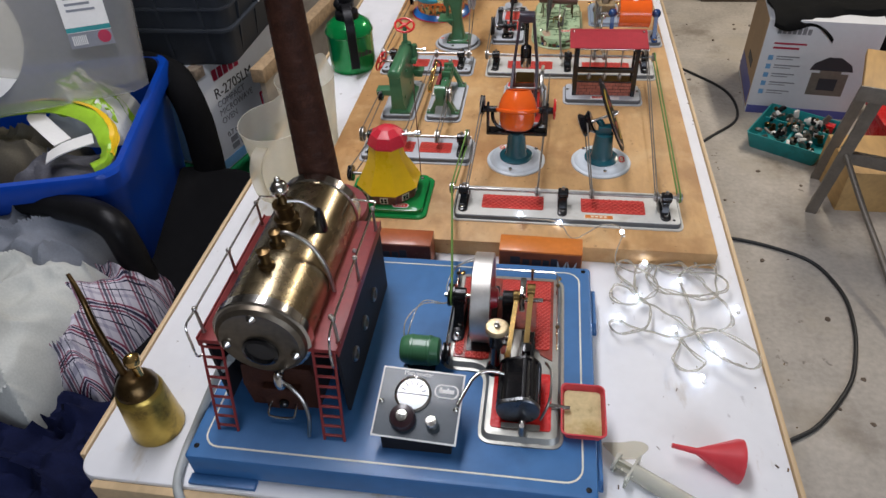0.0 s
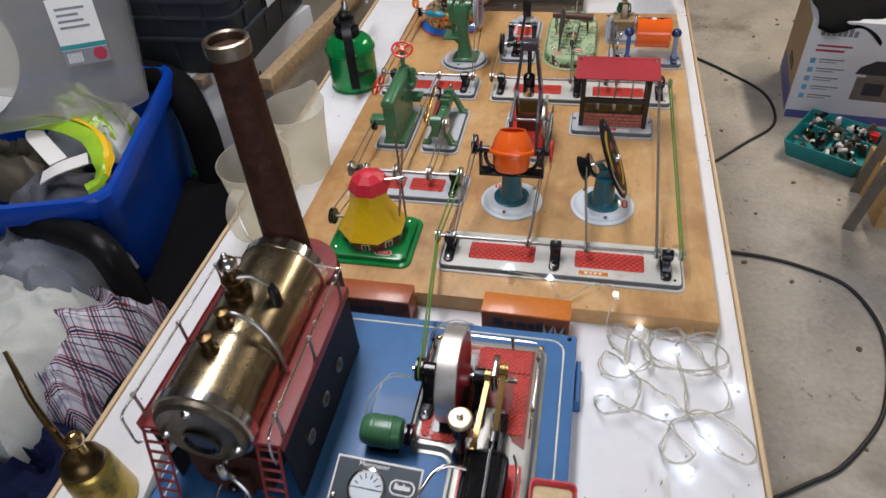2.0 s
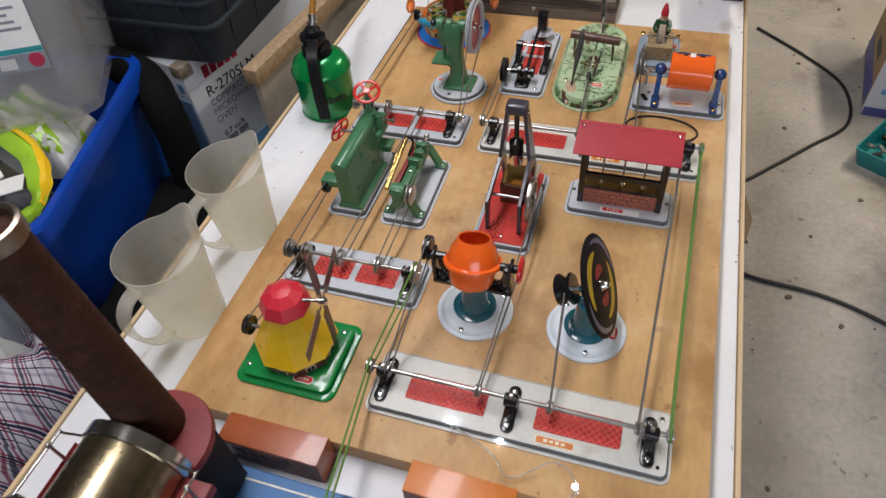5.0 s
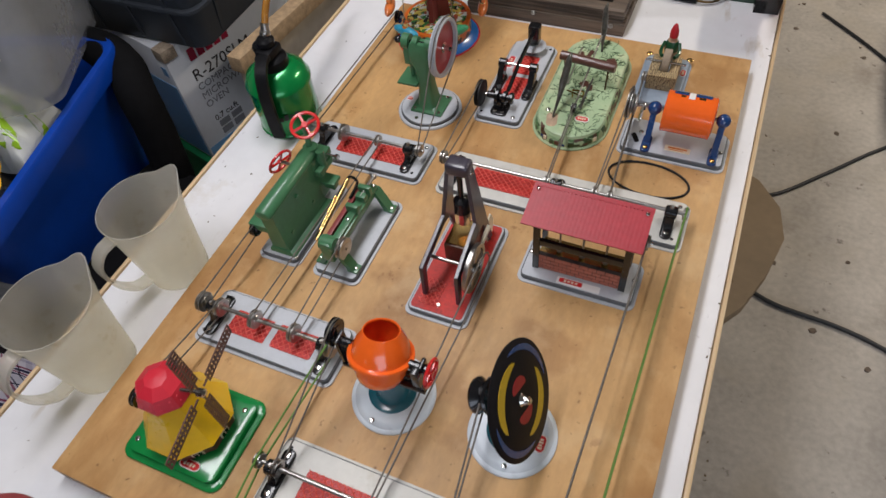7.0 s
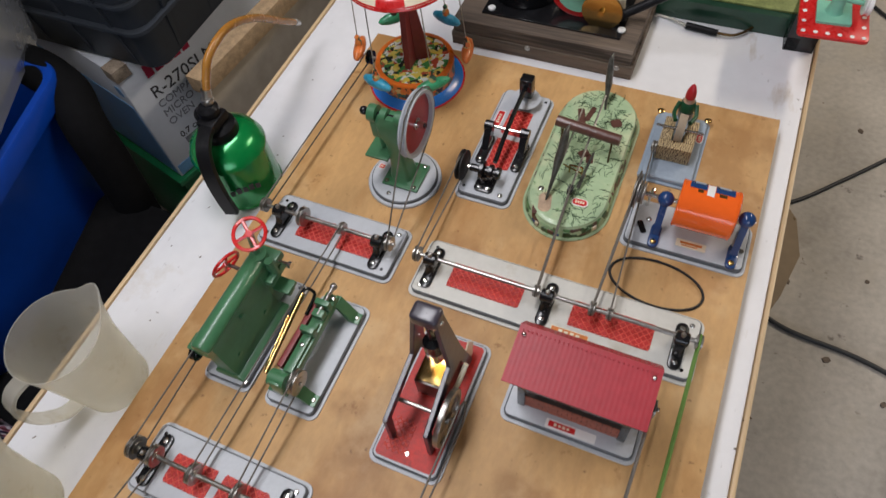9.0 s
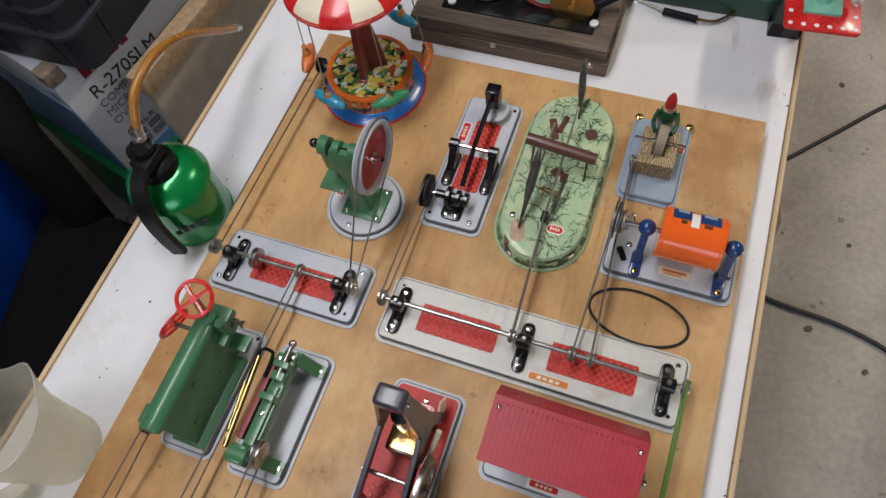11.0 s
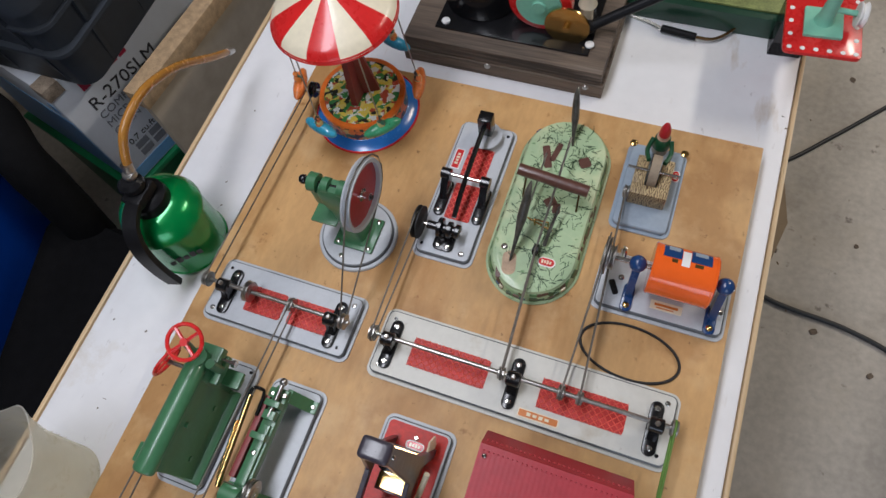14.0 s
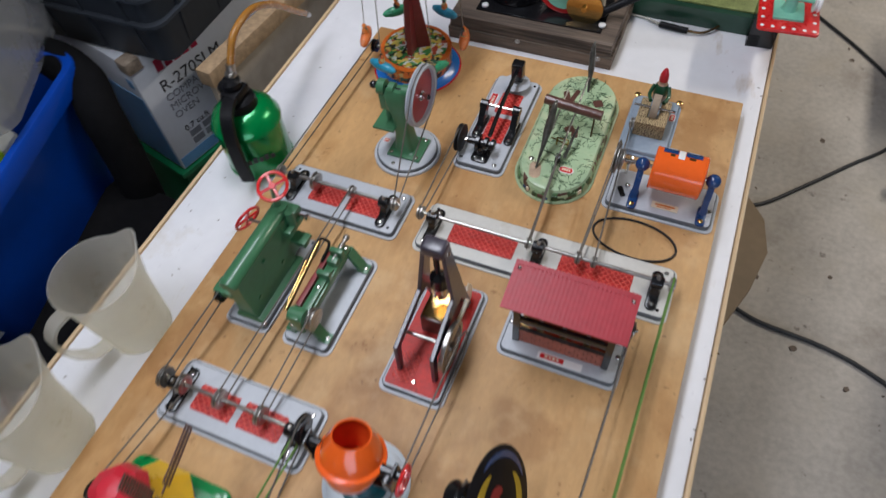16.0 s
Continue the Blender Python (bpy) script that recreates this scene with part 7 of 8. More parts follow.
# ---- match boxes, funnel, syringe, oilers ----
def card_box(x0, x1, y0, y1, h, rz, front, side, lid, label):
    b = thing("fuel_box", (x0 + x1) / 2, (y0 + y1) / 2, TOP, label, "card box", rz, "fuel boxes")
    w, d = (x1 - x0) / 2, (y1 - y0) / 2
    part("carton", box(-w, w, -d, d, 0, h, 0.0008), lid, b)
    part("front_print", box(-w + 0.001, w - 0.001, -d - 0.0006, -d, 0.002, h - 0.002), side, b)
    for k, (a, c) in enumerate(((-0.72, -0.48), (-0.42, -0.25), (-0.19, 0.02), (0.07, 0.22), (0.26, 0.42))):
        part("title_bar", box(a * w, c * w, -d - 0.0011, -d - 0.0006, h * 0.50, h * (0.78 if k in (0, 4) else 0.70)), front, b)
    part("small_print", box(-0.78 * w, 0.3 * w, -d - 0.001, -d - 0.0006, h * 0.30, h * 0.36), front, b)
    for k in range(4):
        x = (0.46 + 0.12 * k) * w
        part("flame_print", slab([(x - 0.004, 0.004), (x + 0.004, 0.004), (x + 0.002, h * 0.4), (x + (0.003 if k % 2 else -0.002), h * 0.72), (x - 0.002, h * 0.42)], "y", -d - 0.001, -d - 0.0006), WHITE if lid is MATCHBOX else side, b)


card_box(-0.258, -0.160, -0.032, -0.003, 0.040, -1, INK, MATCHSHADE, MATCHBOX, "orange card box with flame print against the board edge")
# front here is the rust card darkened as if shaded
card_box(-0.446, -0.341, -0.032, -0.003, 0.040, 0, INK, mat("shaded_card", (0.11, 0.028, 0.016), 0.4), mat("rust_card", (0.34, 0.085, 0.025), 0.35, coat=0.3), "rust-brown card box beside the boiler")

solo("funnel", moved(lathe([(0.001, 0.0), (0.0022, 0.0), (0.003, 0.022), (0.0195, 0.056), (0.0200, 0.060), (0.0190, 0.060), (0.0020, 0.023)], 36), Matrix.Translation((-0.082, -0.262, TOP + 0.0165)) @ Matrix.Rotation(radians(-6), 4, "Z") @ Matrix.Rotation(radians(96), 4, "Y")), REDPLASTIC, "small red plastic funnel lying on its side", "funnel")
sy = thing("syringe", -0.126, -0.283, TOP + 0.0085, "clear plastic syringe lying on the table", "syringe", -30)
part("barrel", lathe([(0.0078, 0.010), (0.0080, 0.075), (0.0025, 0.078), (0.002, 0.088)], 24, axis="x"), CLEARSYR, sy)
part("barrel_flange", box(0.008, 0.0105, -0.016, 0.016, -0.0075, 0.0075, 0.001), CLEARSYR, sy)
part("plunger", join(box(-0.006, 0.05, -0.0055, 0.0055, -0.0008, 0.0008), box(-0.006, 0.05, -0.0008, 0.0008, -0.0055, 0.0055), lathe([(0.009, -0.008), (0.009, -0.005)], 20, axis="x")), CLEARSYR, sy)
part("seal", lathe([(0.0072, 0.05), (0.0072, 0.056)], 20, axis="x"), RUBBER, sy)
solo("oil_puddle", loft([[((-0.121 + 0.018 * (1 + 0.3 * math.sin(3 * a)) * math.cos(a)), (-0.262 + 0.013 * (1 + 0.35 * math.sin(2 * a + 1)) * math.sin(a)), TOP + z) for a in [2 * math.pi * i / 40 for i in range(40)]] for z in (0.0002, 0.0007)]), mat("oil_film", (0.62, 0.56, 0.34), 0.05, var=0.1, scale=30, bump=0, alpha=0.22), "small pale oil puddle on the table", "puddle")


def hand_oiler():
    o = thing("hand_oiler", -0.582, -0.284, TOP, "brass hand oiler with bent spout near the table corner", "oil can")
    part("body", lathe([(0.0, 0.0), (0.0255, 0.0), (0.0262, 0.002), (0.0258, 0.006), (0.0225, 0.056), (0.0215, 0.060), (0.018, 0.063)], 36), OILERGOLD, o, "aged gold tin body")
    part("cap", lathe([(0.0185, 0.060), (0.0195, 0.062), (0.0195, 0.068), (0.015, 0.075), (0.010, 0.080), (0.004, 0.081)], 32), DARKBRASS, o, "dark oily brass cap")
    part("pump_button", join(rod((0.007, 0.003, 0.076), (0.007, 0.003, 0.098), 0.0038), lathe([(0.006, 0.094), (0.0078, 0.098), (0.0072, 0.103), (0.003, 0.107), (0, 0.1075)], 20, 0.007, 0.003)), BRASS, o, "brass thumb button")
    part("spout", tube([(-0.008, 0.002, 0.074), (-0.011, 0.004, 0.100), (-0.018, 0.010, 0.138), (-0.022, 0.016, 0.158), (-0.030, 0.024, 0.170), (-0.038, 0.031, 0.178)], 0.0040, 10, 5, r_end=0.0018), DARKBRASS, o, "bent brass spout")


hand_oiler()


def pump_can():
    c = thing("pump_oil_can", -0.579, 0.525, TOP, "metallic green pump oil can with black lever and amber hose", "oil can")
    part("body", lathe([(0.0, 0.0), (0.0405, 0.0), (0.0425, 0.002), (0.0425, 0.068), (0.0445, 0.070), (0.0445, 0.073), (0.0425, 0.076), (0.039, 0.085), (0.026, 0.094), (0.018, 0.096)], 56), OILGREEN, c, "metallic green tin body")
    part("bottom_bead", lathe([(0.0425, 0.003), (0.0438, 0.004), (0.0425, 0.006)], 56), OILGREEN, c)
    part("pump_cap", lathe([(0.021, 0.093), (0.022, 0.096), (0.021, 0.106), (0.017, 0.109), (0.011, 0.112)], 36), BLACKPLASTIC, c, "ribbed black pump cap")
    part("pump_head", join(lathe([(0.010, 0.110), (0.009, 0.124), (0.012, 0.126), (0.012, 0.132), (0.008, 0.136)], 28), box(-0.008, 0.014, -0.018, 0.012, 0.112, 0.124, 0.003), ball((-0.012, 0.0, 0.118), 0.010, 16)), BLACKPLASTIC, c, "black pump head")
    line = smooth_line([(0.004, -0.010, 0.118), (0.010, -0.028, 0.120), (0.016, -0.044, 0.112), (0.020, -0.054, 0.090), (0.021, -0.057, 0.055), (0.021, -0.056, 0.022)], 5)
    rings = []
    for i, p in enumerate(line):
        d = (line[min(i + 1, len(line) - 1)] - line[max(i - 1, 0)]).normalized()
        s = Vector((1, 0.3, 0)).normalized()
        v = s.cross(d).normalized()
        rings.append([p + s * a + v * b for a, b in ((-0.0075, -0.0035), (0.0075, -0.0035), (0.008, 0), (0.0075, 0.0035), (-0.0075, 0.0035), (-0.008, 0))])
    part("lever", loft(rings), BLACKPLASTIC, c, "black squeeze lever")
    part("hose_ferrule", join(rod((0, 0.004, 0.130), (0.0, 0.010, 0.150), 0.0055), lathe([(0.0065, 0.136), (0.0072, 0.139), (0.006, 0.142)], 20, 0, 0.005)), STEEL, c)
    part("hose", tube([(0, 0.010, 0.146), (0.000, 0.018, 0.160), (0.000, 0.036, 0.176), (-0.004, 0.078, 0.176), (-0.014, 0.130, 0.146), (-0.025, 0.185, 0.096), (-0.032, 0.212, 0.072)], 0.0045, 10, 6), AMBER, c, "amber plastic hose")
    part("nozzle", rod((-0.032, 0.212, 0.072), (-0.036, 0.225, 0.060), 0.005, 0.0035), STEEL, c)
    part("maker_bar", moved(join(*[box(-0.018 + 0.0075 * i, -0.0125 + 0.0075 * i, -0.0002, 0.0006, 0.0, 0.007 + 0.002 * (i % 2)) for i in range(5)]), Matrix.Translation((0.0305, -0.0305, 0.034)) @ Matrix.Rotation(radians(45), 4, "Z")), INK, c)


pump_can()


def jug(x, y, rz, label, s=1.0):
    j = thing("measuring_jug", x, y, TOP, label, "jug", rz, "measuring jugs")
    n, rings = 64, []

    def ring(r, h, lip):
        out = []
        for i in range(n):
            a = 2 * math.pi * i / n
            d = (a - math.pi / 2 + math.pi) % (2 * math.pi) - math.pi
            k = math.exp(-(d / 0.30) ** 2) * lip
            up = (math.cos(d) * 0.5 + 0.5) * lip
            rr = r * (1 + 0.24 * k)
            out.append((rr * math.cos(a), rr * math.sin(a), h + 0.006 * up + 0.009 * k))
        return out
    prof = [(0.034, 0.0, 0), (0.036, 0.003, 0), (0.039, 0.04, 0), (0.0425, 0.080, 0.1), (0.0455, 0.106, 0.6), (0.0475, 0.117, 1), (0.0463, 0.117, 1), (0.0443, 0.105, 0.6), (0.0412, 0.080, 0.1), (0.0378, 0.04, 0), (0.0348, 0.004, 0), (0.004, 0.003, 0)]
    part("body", loft([ring(r * s, h * s, l) for r, h, l in prof]), JUG, j, "milky yellowed plastic body")
    line = smooth_line([(0, -0.044 * s, 0.104 * s), (0, -0.062 * s, 0.100 * s), (0, -0.074 * s, 0.082 * s), (0, -0.070 * s, 0.050 * s), (0, -0.054 * s, 0.026 * s), (0, -0.037 * s, 0.022 * s)], 6)
    rr = []
    for i, p in enumerate(line):
        d = (line[min(i + 1, len(line) - 1)] - line[max(i - 1, 0)]).normalized()
        v = Vector((1, 0, 0)).cross(d)
        rr.append([p + Vector((a, 0, 0)) + v * b for a, b in ((-0.008, -0.002), (0.008, -0.002), (0.009, 0), (0.008, 0.002), (-0.008, 0.002), (-0.009, 0))])
    part("handle", loft(rr), JUG, j)
    part("scale_mark", join(*[moved(box(-0.006, 0.006, 0.0, 0.0006, 0.02 + 0.011 * i, 0.0206 + 0.011 * i), Matrix.Rotation(radians(40), 4, "Z") @ Matrix.Translation((0, (0.0378 + 0.00009 * (20 + 11 * i)) * s, 0))) for i in range(7)]), mat("faint_mark", (0.45, 0.40, 0.30), 0.5), j)


jug(-0.572, 0.112, -4, "milky plastic measuring jug, stained, spout turned to the board", 1.0)
jug(-0.572, 0.250, -14, "milky plastic measuring jug beside a twin jug", 0.96)


# ---- string of lights ----
def fairy_lights():
    f = thing("fairy_lights", -0.05, -0.08, TOP, "clear wire fairy lights tangled on the white table", "fairy lights")
    rnd = random.Random(11)
    pts, bulbs = [], []
    x, y, a = -0.083, 0.0, 0.3
    for i in range(125):
        a += rnd.uniform(-0.25, 0.75)
        x += 0.013 * math.cos(a)
        y += 0.013 * math.sin(a)
        dx, dy = x + 0.052, y + 0.085
        if abs(dx) > 0.062 or abs(dy) > 0.075:
            a += 0.8
        x, y = min(max(x, -0.128), 0.018), min(max(y, -0.175), -0.004)
        pts.append((x + 0.05, y + 0.08, 0.002 + abs(math.sin(i * 0.23)) * 0.012))
    part("wire", tube(pts, 0.0009, 6, 5), WIRE, f, "clear plastic wire")
    part("wire", tube([(px + rnd.uniform(-0.003, 0.003), py + rnd.uniform(-0.003, 0.003), pz + 0.001) for px, py, pz in pts], 0.0008, 6, 5), WIRE, f, "clear plastic wire")
    part("wire", tube([(-0.03, 0.07, 0.004), (-0.045, 0.055, 0.01), (-0.07, 0.063, 0.02), (-0.063, 0.092, 0.044), (-0.085, 0.11, 0.036), (-0.12, 0.088, 0.03), (-0.14, 0.10, 0.045), (-0.185, 0.125, 0.028)], 0.0009, 5, 5), WIRE, f, "clear plastic wire")
    for bx, by, bz in ((-0.118, -0.095, 0.006), (-0.041, -0.173, 0.008), (-0.016, -0.139, 0.008), (-0.025, 0.003, 0.012), (0.012, -0.069, 0.006), (-0.083, -0.006, 0.010), (-0.113, 0.011, 0.042), (-0.06, -0.108, 0.007), (-0.022, -0.128, 0.008), (-0.187, 0.041, 0.028), (-0.237, 0.045, 0.036), (-0.095, -0.06, 0.006), (-0.045, -0.03, 0.007)):
        b = part("bulb", ball((bx + 0.05, by + 0.08, bz), 0.0028, 10), LED, f, "tiny glowing white bulb")
        part("bulb_sleeve", rod((bx + 0.05, by + 0.08, bz - 0.001), (bx + 0.053, by + 0.076, bz - 0.005), 0.0019, n=8), WIRE, b)


fairy_lights()

rnd = random.Random(21)
crumbs = []
for k in range(60):
    x, y = (rnd.uniform(-0.135, 0.055), rnd.uniform(-0.33, -0.01)) if k < 24 else (rnd.uniform(-0.62, -0.545), rnd.uniform(-0.2, 0.75)) if k < 44 else (rnd.uniform(0.01, 0.055), rnd.uniform(0.0, 0.9))
    w, l = rnd.uniform(0.0003, 0.0007), rnd.uniform(0.0005, 0.0020)
    crumbs.append(moved(box(-l, l, -w, w, 0, w), Matrix.Translation((x, y, TOP + 0.0001)) @ Matrix.Rotation(rnd.uniform(0, 3.1), 4, "Z")))
solo("crumbs", join(*crumbs), DARKBRASS, "dark crumbs and swarf scattered over the table", "crumbs", kind="stuff")
# grey hose from the boiler over the table's front edge
solo("grey_hose", tube([(-0.489, -0.262, 0.842), (-0.505, -0.262, 0.822), (-0.520, -0.270, 0.796), (-0.534, -0.290, 0.768), (-0.538, -0.315, 0.757), (-0.532, -0.345, 0.757), (-0.520, -0.362, 0.752), (-0.514, -0.371, 0.70), (-0.515, -0.375, 0.55), (-0.52, -0.38, 0.30)], 0.0042, 10, 6), HOSE, "thin grey rubber hose draped over the table edge", "hose")


# ---- back of the table ----
def back_engine():
    w = thing("wooden_plinth", -0.307, 0.885, TOP, "weathered plank plinth with pale washers", "plinth")
    part("plank", box(-0.125, 0.125, -0.048, 0.150, 0, 0.020, 0.0015), OLDWOOD, w)
    part("plank", box(-0.122, 0.122, -0.046, 0.150, 0.0205, 0.040, 0.0015), OLDWOOD, w)
    for x, y, z in ((-0.015, -0.0485, 0.018), (0.105, -0.0485, 0.016)):
        part("screw", moved(lathe([(0.004, 0), (0.003, 0.0015), (0, 0.002)], 14), Matrix.Translation((x, y, z)) @ Matrix.Rotation(radians(90), 4, "X")), STEEL, w)
    o = thing("black_engine", -0.307, 0.905, TOP + 0.040, "black stationary engine with red and green wheels", "engine")
    part("bed_plate", box(-0.088, 0.100, -0.045, 0.09, 0.0, 0.003, 0.001), BLACK, o)
    part("barrel", lathe([(0.046, 0.003), (0.048, 0.006), (0.045, 0.060), (0.042, 0.064), (0.02, 0.066)], 44, -0.045, 0.02), BLACK, o, "black round drum")
    part("flywheel", lathe([(0.034, -0.006), (0.037, -0.005), (0.037, 0.005), (0.034, 0.006), (0.026, 0.004), (0.026, -0.004)], 44, 0.035, 0.040, axis="y", at=-0.014), RED, o, "red wheel rim")
    part("hub_disc", lathe([(0.027, -0.009), (0.026, -0.004), (0.010, -0.003), (0.008, -0.012), (0, -0.012)], 40, 0.035, 0.040, axis="y", at=-0.014), SAGE, o, "mint green wheel centre")
    part("brass_disc", join(lathe([(0.026, -0.003), (0.026, 0.0), (0.006, 0.001)], 40, 0.070, 0.026, axis="y", at=-0.028), lathe([(0.004, -0.008), (0.004, 0.0)], 16, 0.070, 0.026, axis="y", at=-0.028)), BRASS, o, "dull brass disc")
    part("spindle", lathe([(0.008, 0.003), (0.007, 0.02), (0.011, 0.024), (0.006, 0.04), (0.009, 0.05), (0.004, 0.07)], 20, 0.084, 0.01), CREAM, o, "cream turned spindle")
    part("arm", join(rod((0.092, -0.012, 0.012), (0.170, 0.020, 0.052), 0.006), rod((0.170, 0.020, 0.052), (0.215, 0.030, 0.066), 0.006), ball((0.092, -0.012, 0.012), 0.008)), BLACKPLASTIC, o, "black jointed arm")
    for x, y in ((-0.077, -0.035), (0.098, -0.030)):
        part("washer", lathe([(0.0052, 0.003), (0.0052, 0.005), (0.002, 0.006)], 16, x, y), WHITE, o)
    for k in range(3):
        part("bracket", rod((0.075, 0.02 + 0.02 * k, 0.003), (0.10, 0.02 + 0.02 * k, 0.05), 0.002), STEEL, o)


back_engine()


def green_bench():
    g = thing("green_machine_bed", -0.093, 1.06, TOP, "long dark green machine bed with patterned tray", "machine bed")
    part("bed", box(-0.10, 0.10, -0.088, 0.15, 0.0, 0.030, 0.002), DKGREEN, g)
    part("tray", box(-0.090, 0.085, -0.078, 0.14, 0.030, 0.033, 0.001), mat("moss_print", (0.17, 0.20, 0.06), 0.5, var=0.5, scale=60), g, "moss green patterned tray")
    part("black_lid", box(-0.055, 0.045, -0.030, 0.14, 0.033, 0.06, 0.003), BLACK, g)
    t = thing("torch_tip", -0.125, 0.955, TOP, "thin probe with black grip and bent metal tip", "probe")
    part("grip", rod((-0.012, 0.0, 0.0055), (0.030, -0.004, 0.0055), 0.0045), BLACKPLASTIC, t)
    part("tip", tube([(0.030, -0.004, 0.0055), (0.050, -0.002, 0.005), (0.066, 0.012, 0.006), (0.076, 0.026, 0.010)], 0.0018, 8, 5), DARKBRASS, t)
    part("lead", tube([(-0.012, 0, 0.0055), (-0.035, 0.010, 0.004), (-0.06, 0.014, 0.003)], 0.0016, 8, 5), WIRE, t)
    r = thing("red_metal_plate", 0.026, 0.922, TOP, "red perforated metal plate with mint pulley bracket", "metal plate", 4)
    part("plate", prism(rrect(-0.040, 0.036, -0.034, 0.070, 0.006), 0.074, 0.078, 0.001), RED, r, "red perforated plate")
    for i in range(6):
        for xx in (-0.034, 0.030):
            part("hole", lathe([(0.0026, 0.0782), (0.0026, 0.0785), (0.001, 0.0786)], 10, xx, -0.028 + 0.018 * i), WHITE, r)
    for i in range(4):
        part("hole", lathe([(0.0026, 0.0782), (0.0026, 0.0785), (0.001, 0.0786)], 10, -0.021 + 0.013 * i, -0.028), WHITE, r)
    part("bracket", join(prism(rrect(-0.022, 0.016, -0.012, 0.028, 0.002), 0.078, 0.081), lathe([(0.010, 0.081), (0.008, 0.088), (0.0065, 0.118)], 24, -0.003, 0.010)), SAGE, r, "mint green bracket")
    part("pulley", moved(lathe([(0.012, -0.004), (0.013, -0.003), (0.010, 0), (0.013, 0.003), (0.012, 0.004)], 28, axis="x"), Matrix.Translation((0.026, 0.006, 0.098))), WHITE, r, "white pulley")
    part("pulley_axle", rod((-0.003, 0.010, 0.098), (0.030, 0.006, 0.098), 0.003), SAGE, r)
    part("support", join(box(-0.036, 0.0, 0.03, 0.06, 0.0, 0.074), box(-0.036, -0.02, 0.03, 0.30, 0.0, 0.020)), BLACK, r)


green_bench()


# ---- cluttered side: chair, bin, boxes ----
def drape(cx, cy, w, d, z0, h, seed, n=44, fold=0.03, flat=0.55):
    """A heap of crumpled cloth as one closed sheet resting on z0."""
    bm = bmesh.new()
    off = Vector((seed * 7.3, seed * 3.1, 0))
    grid = []
    for j in range(n + 1):
        row = []
        for i in range(n + 1):
            u, v = 2 * i / n - 1, 2 * j / n - 1
            x, y = cx + u * w, cy + v * d
            edge = max(0.0, 1 - max(abs(u), abs(v)) ** 3.0) ** flat
            p = Vector((x, y, 0)) * 9 + off
            rid = 1 - abs(noise.noise(p)) * 2.2
            rid2 = 1 - abs(noise.noise(p * 2.6 + Vector((5, 1, 2)))) * 2
            warp = p + Vector((noise.noise(p * 0.7), noise.noise(p * 0.7 + Vector((3, 8, 1))), 0)) * 1.6
            crease = max(0.0, 1 - abs(noise.noise(Vector((warp.x * 0.55 + warp.y * 0.35, warp.y * 1.5 - warp.x * 0.9, 1.7)))) * 4.5) ** 2
            z = z0 + h * edge * (0.75 + 0.25 * noise.noise(p * 0.5)) + fold * (0.38 * rid + 0.22 * rid2 + 0.42 * crease) * edge
            row.append(bm.verts.new((x + 0.02 * noise.noise(p + Vector((9, 0, 0))), y + 0.02 * noise.noise(p + Vector((0, 9, 0))), max(z, z0))))
        grid.append(row)
    for j in range(n):
        for i in range(n):
            bm.faces.new((grid[j][i], grid[j][i + 1], grid[j + 1][i + 1], grid[j + 1][i]))
    return bm


def office_chair():
    c = thing("office_chair", -1.02, 0.10, 0, "black padded office chair buried under clothes", "chair")
    def W(bm):
        return moved(bm, Matrix.Translation((1.02, -0.10, 0)))
    part("seat", W(moved(prism(rrect(-0.24, 0.21, -0.30, 0.50, 0.13, 8), 0.36, 0.47, 0.05), Matrix.Translation((-1.02, 0.10, 0)))), CHAIRFABRIC, c, "black fabric seat")
    for pts in ([(-1.25, 0.19, 0.645), (-1.10, 0.185, 0.652), (-0.98, 0.165, 0.652), (-0.925, 0.150, 0.640), (-0.905, 0.14, 0.60), (-0.90, 0.14, 0.46)],):
        part("armrest", W(tube(pts, 0.026, 12, 6)), BLACKPLASTIC, c, "worn black plastic armrest")
    part("armrest", W(tube([(-1.24, 0.665, 0.66), (-1.13, 0.66, 0.672), (-1.045, 0.64, 0.665), (-1.0, 0.605, 0.63), (-0.985, 0.59, 0.55), (-0.985, 0.575, 0.42)], 0.036, 12, 6)), CHAIRFABRIC, c, "worn black plastic armrest")
    part("column", W(rod((-1.02, 0.10, 0.09), (-1.02, 0.10, 0.41), 0.03)), BLACKPLASTIC, c)
    for k in range(5):
        a = radians(72 * k + 10)
        part("foot", W(rod((-1.02, 0.10, 0.09), (-1.02 + 0.28 * math.cos(a), 0.10 + 0.28 * math.sin(a), 0.04), 0.022, 0.016)), BLACKPLASTIC, c)
        part("castor", W(ball((-1.02 + 0.28 * math.cos(a), 0.10 + 0.28 * math.sin(a), 0.028), 0.028, 14)), BLACKPLASTIC, c)


office_chair()


def plastic_bin():
    b = thing("storage_bin", -1.216, 0.368, 0.0, "deep blue plastic storage bin heaped with bags", "bin", 15.5)
    hw, hd = 0.235, 0.232
    rings = []
    for z, s, lip in ((0.30, 0.84, 0), (0.31, 0.86, 0), (0.665, 0.99, 0), (0.668, 1.045, 0), (0.698, 1.055, 0), (0.705, 1.04, 0), (0.705, 0.99, 0), (0.690, 0.96, 0), (0.33, 0.83, 0)):
        rings.append([(x, y, z) for x, y in rrect(-hw * s, hw * s, -hd * s, hd * s, 0.045 * s, 8)])
    part("tub", loft(rings), BINBLUE, b, "deep blue moulded tub")
    part("stand", box(-0.18, 0.18, -0.20, 0.20, 0.0, 0.30, 0.01), CARD, b, "cardboard box under the bin")


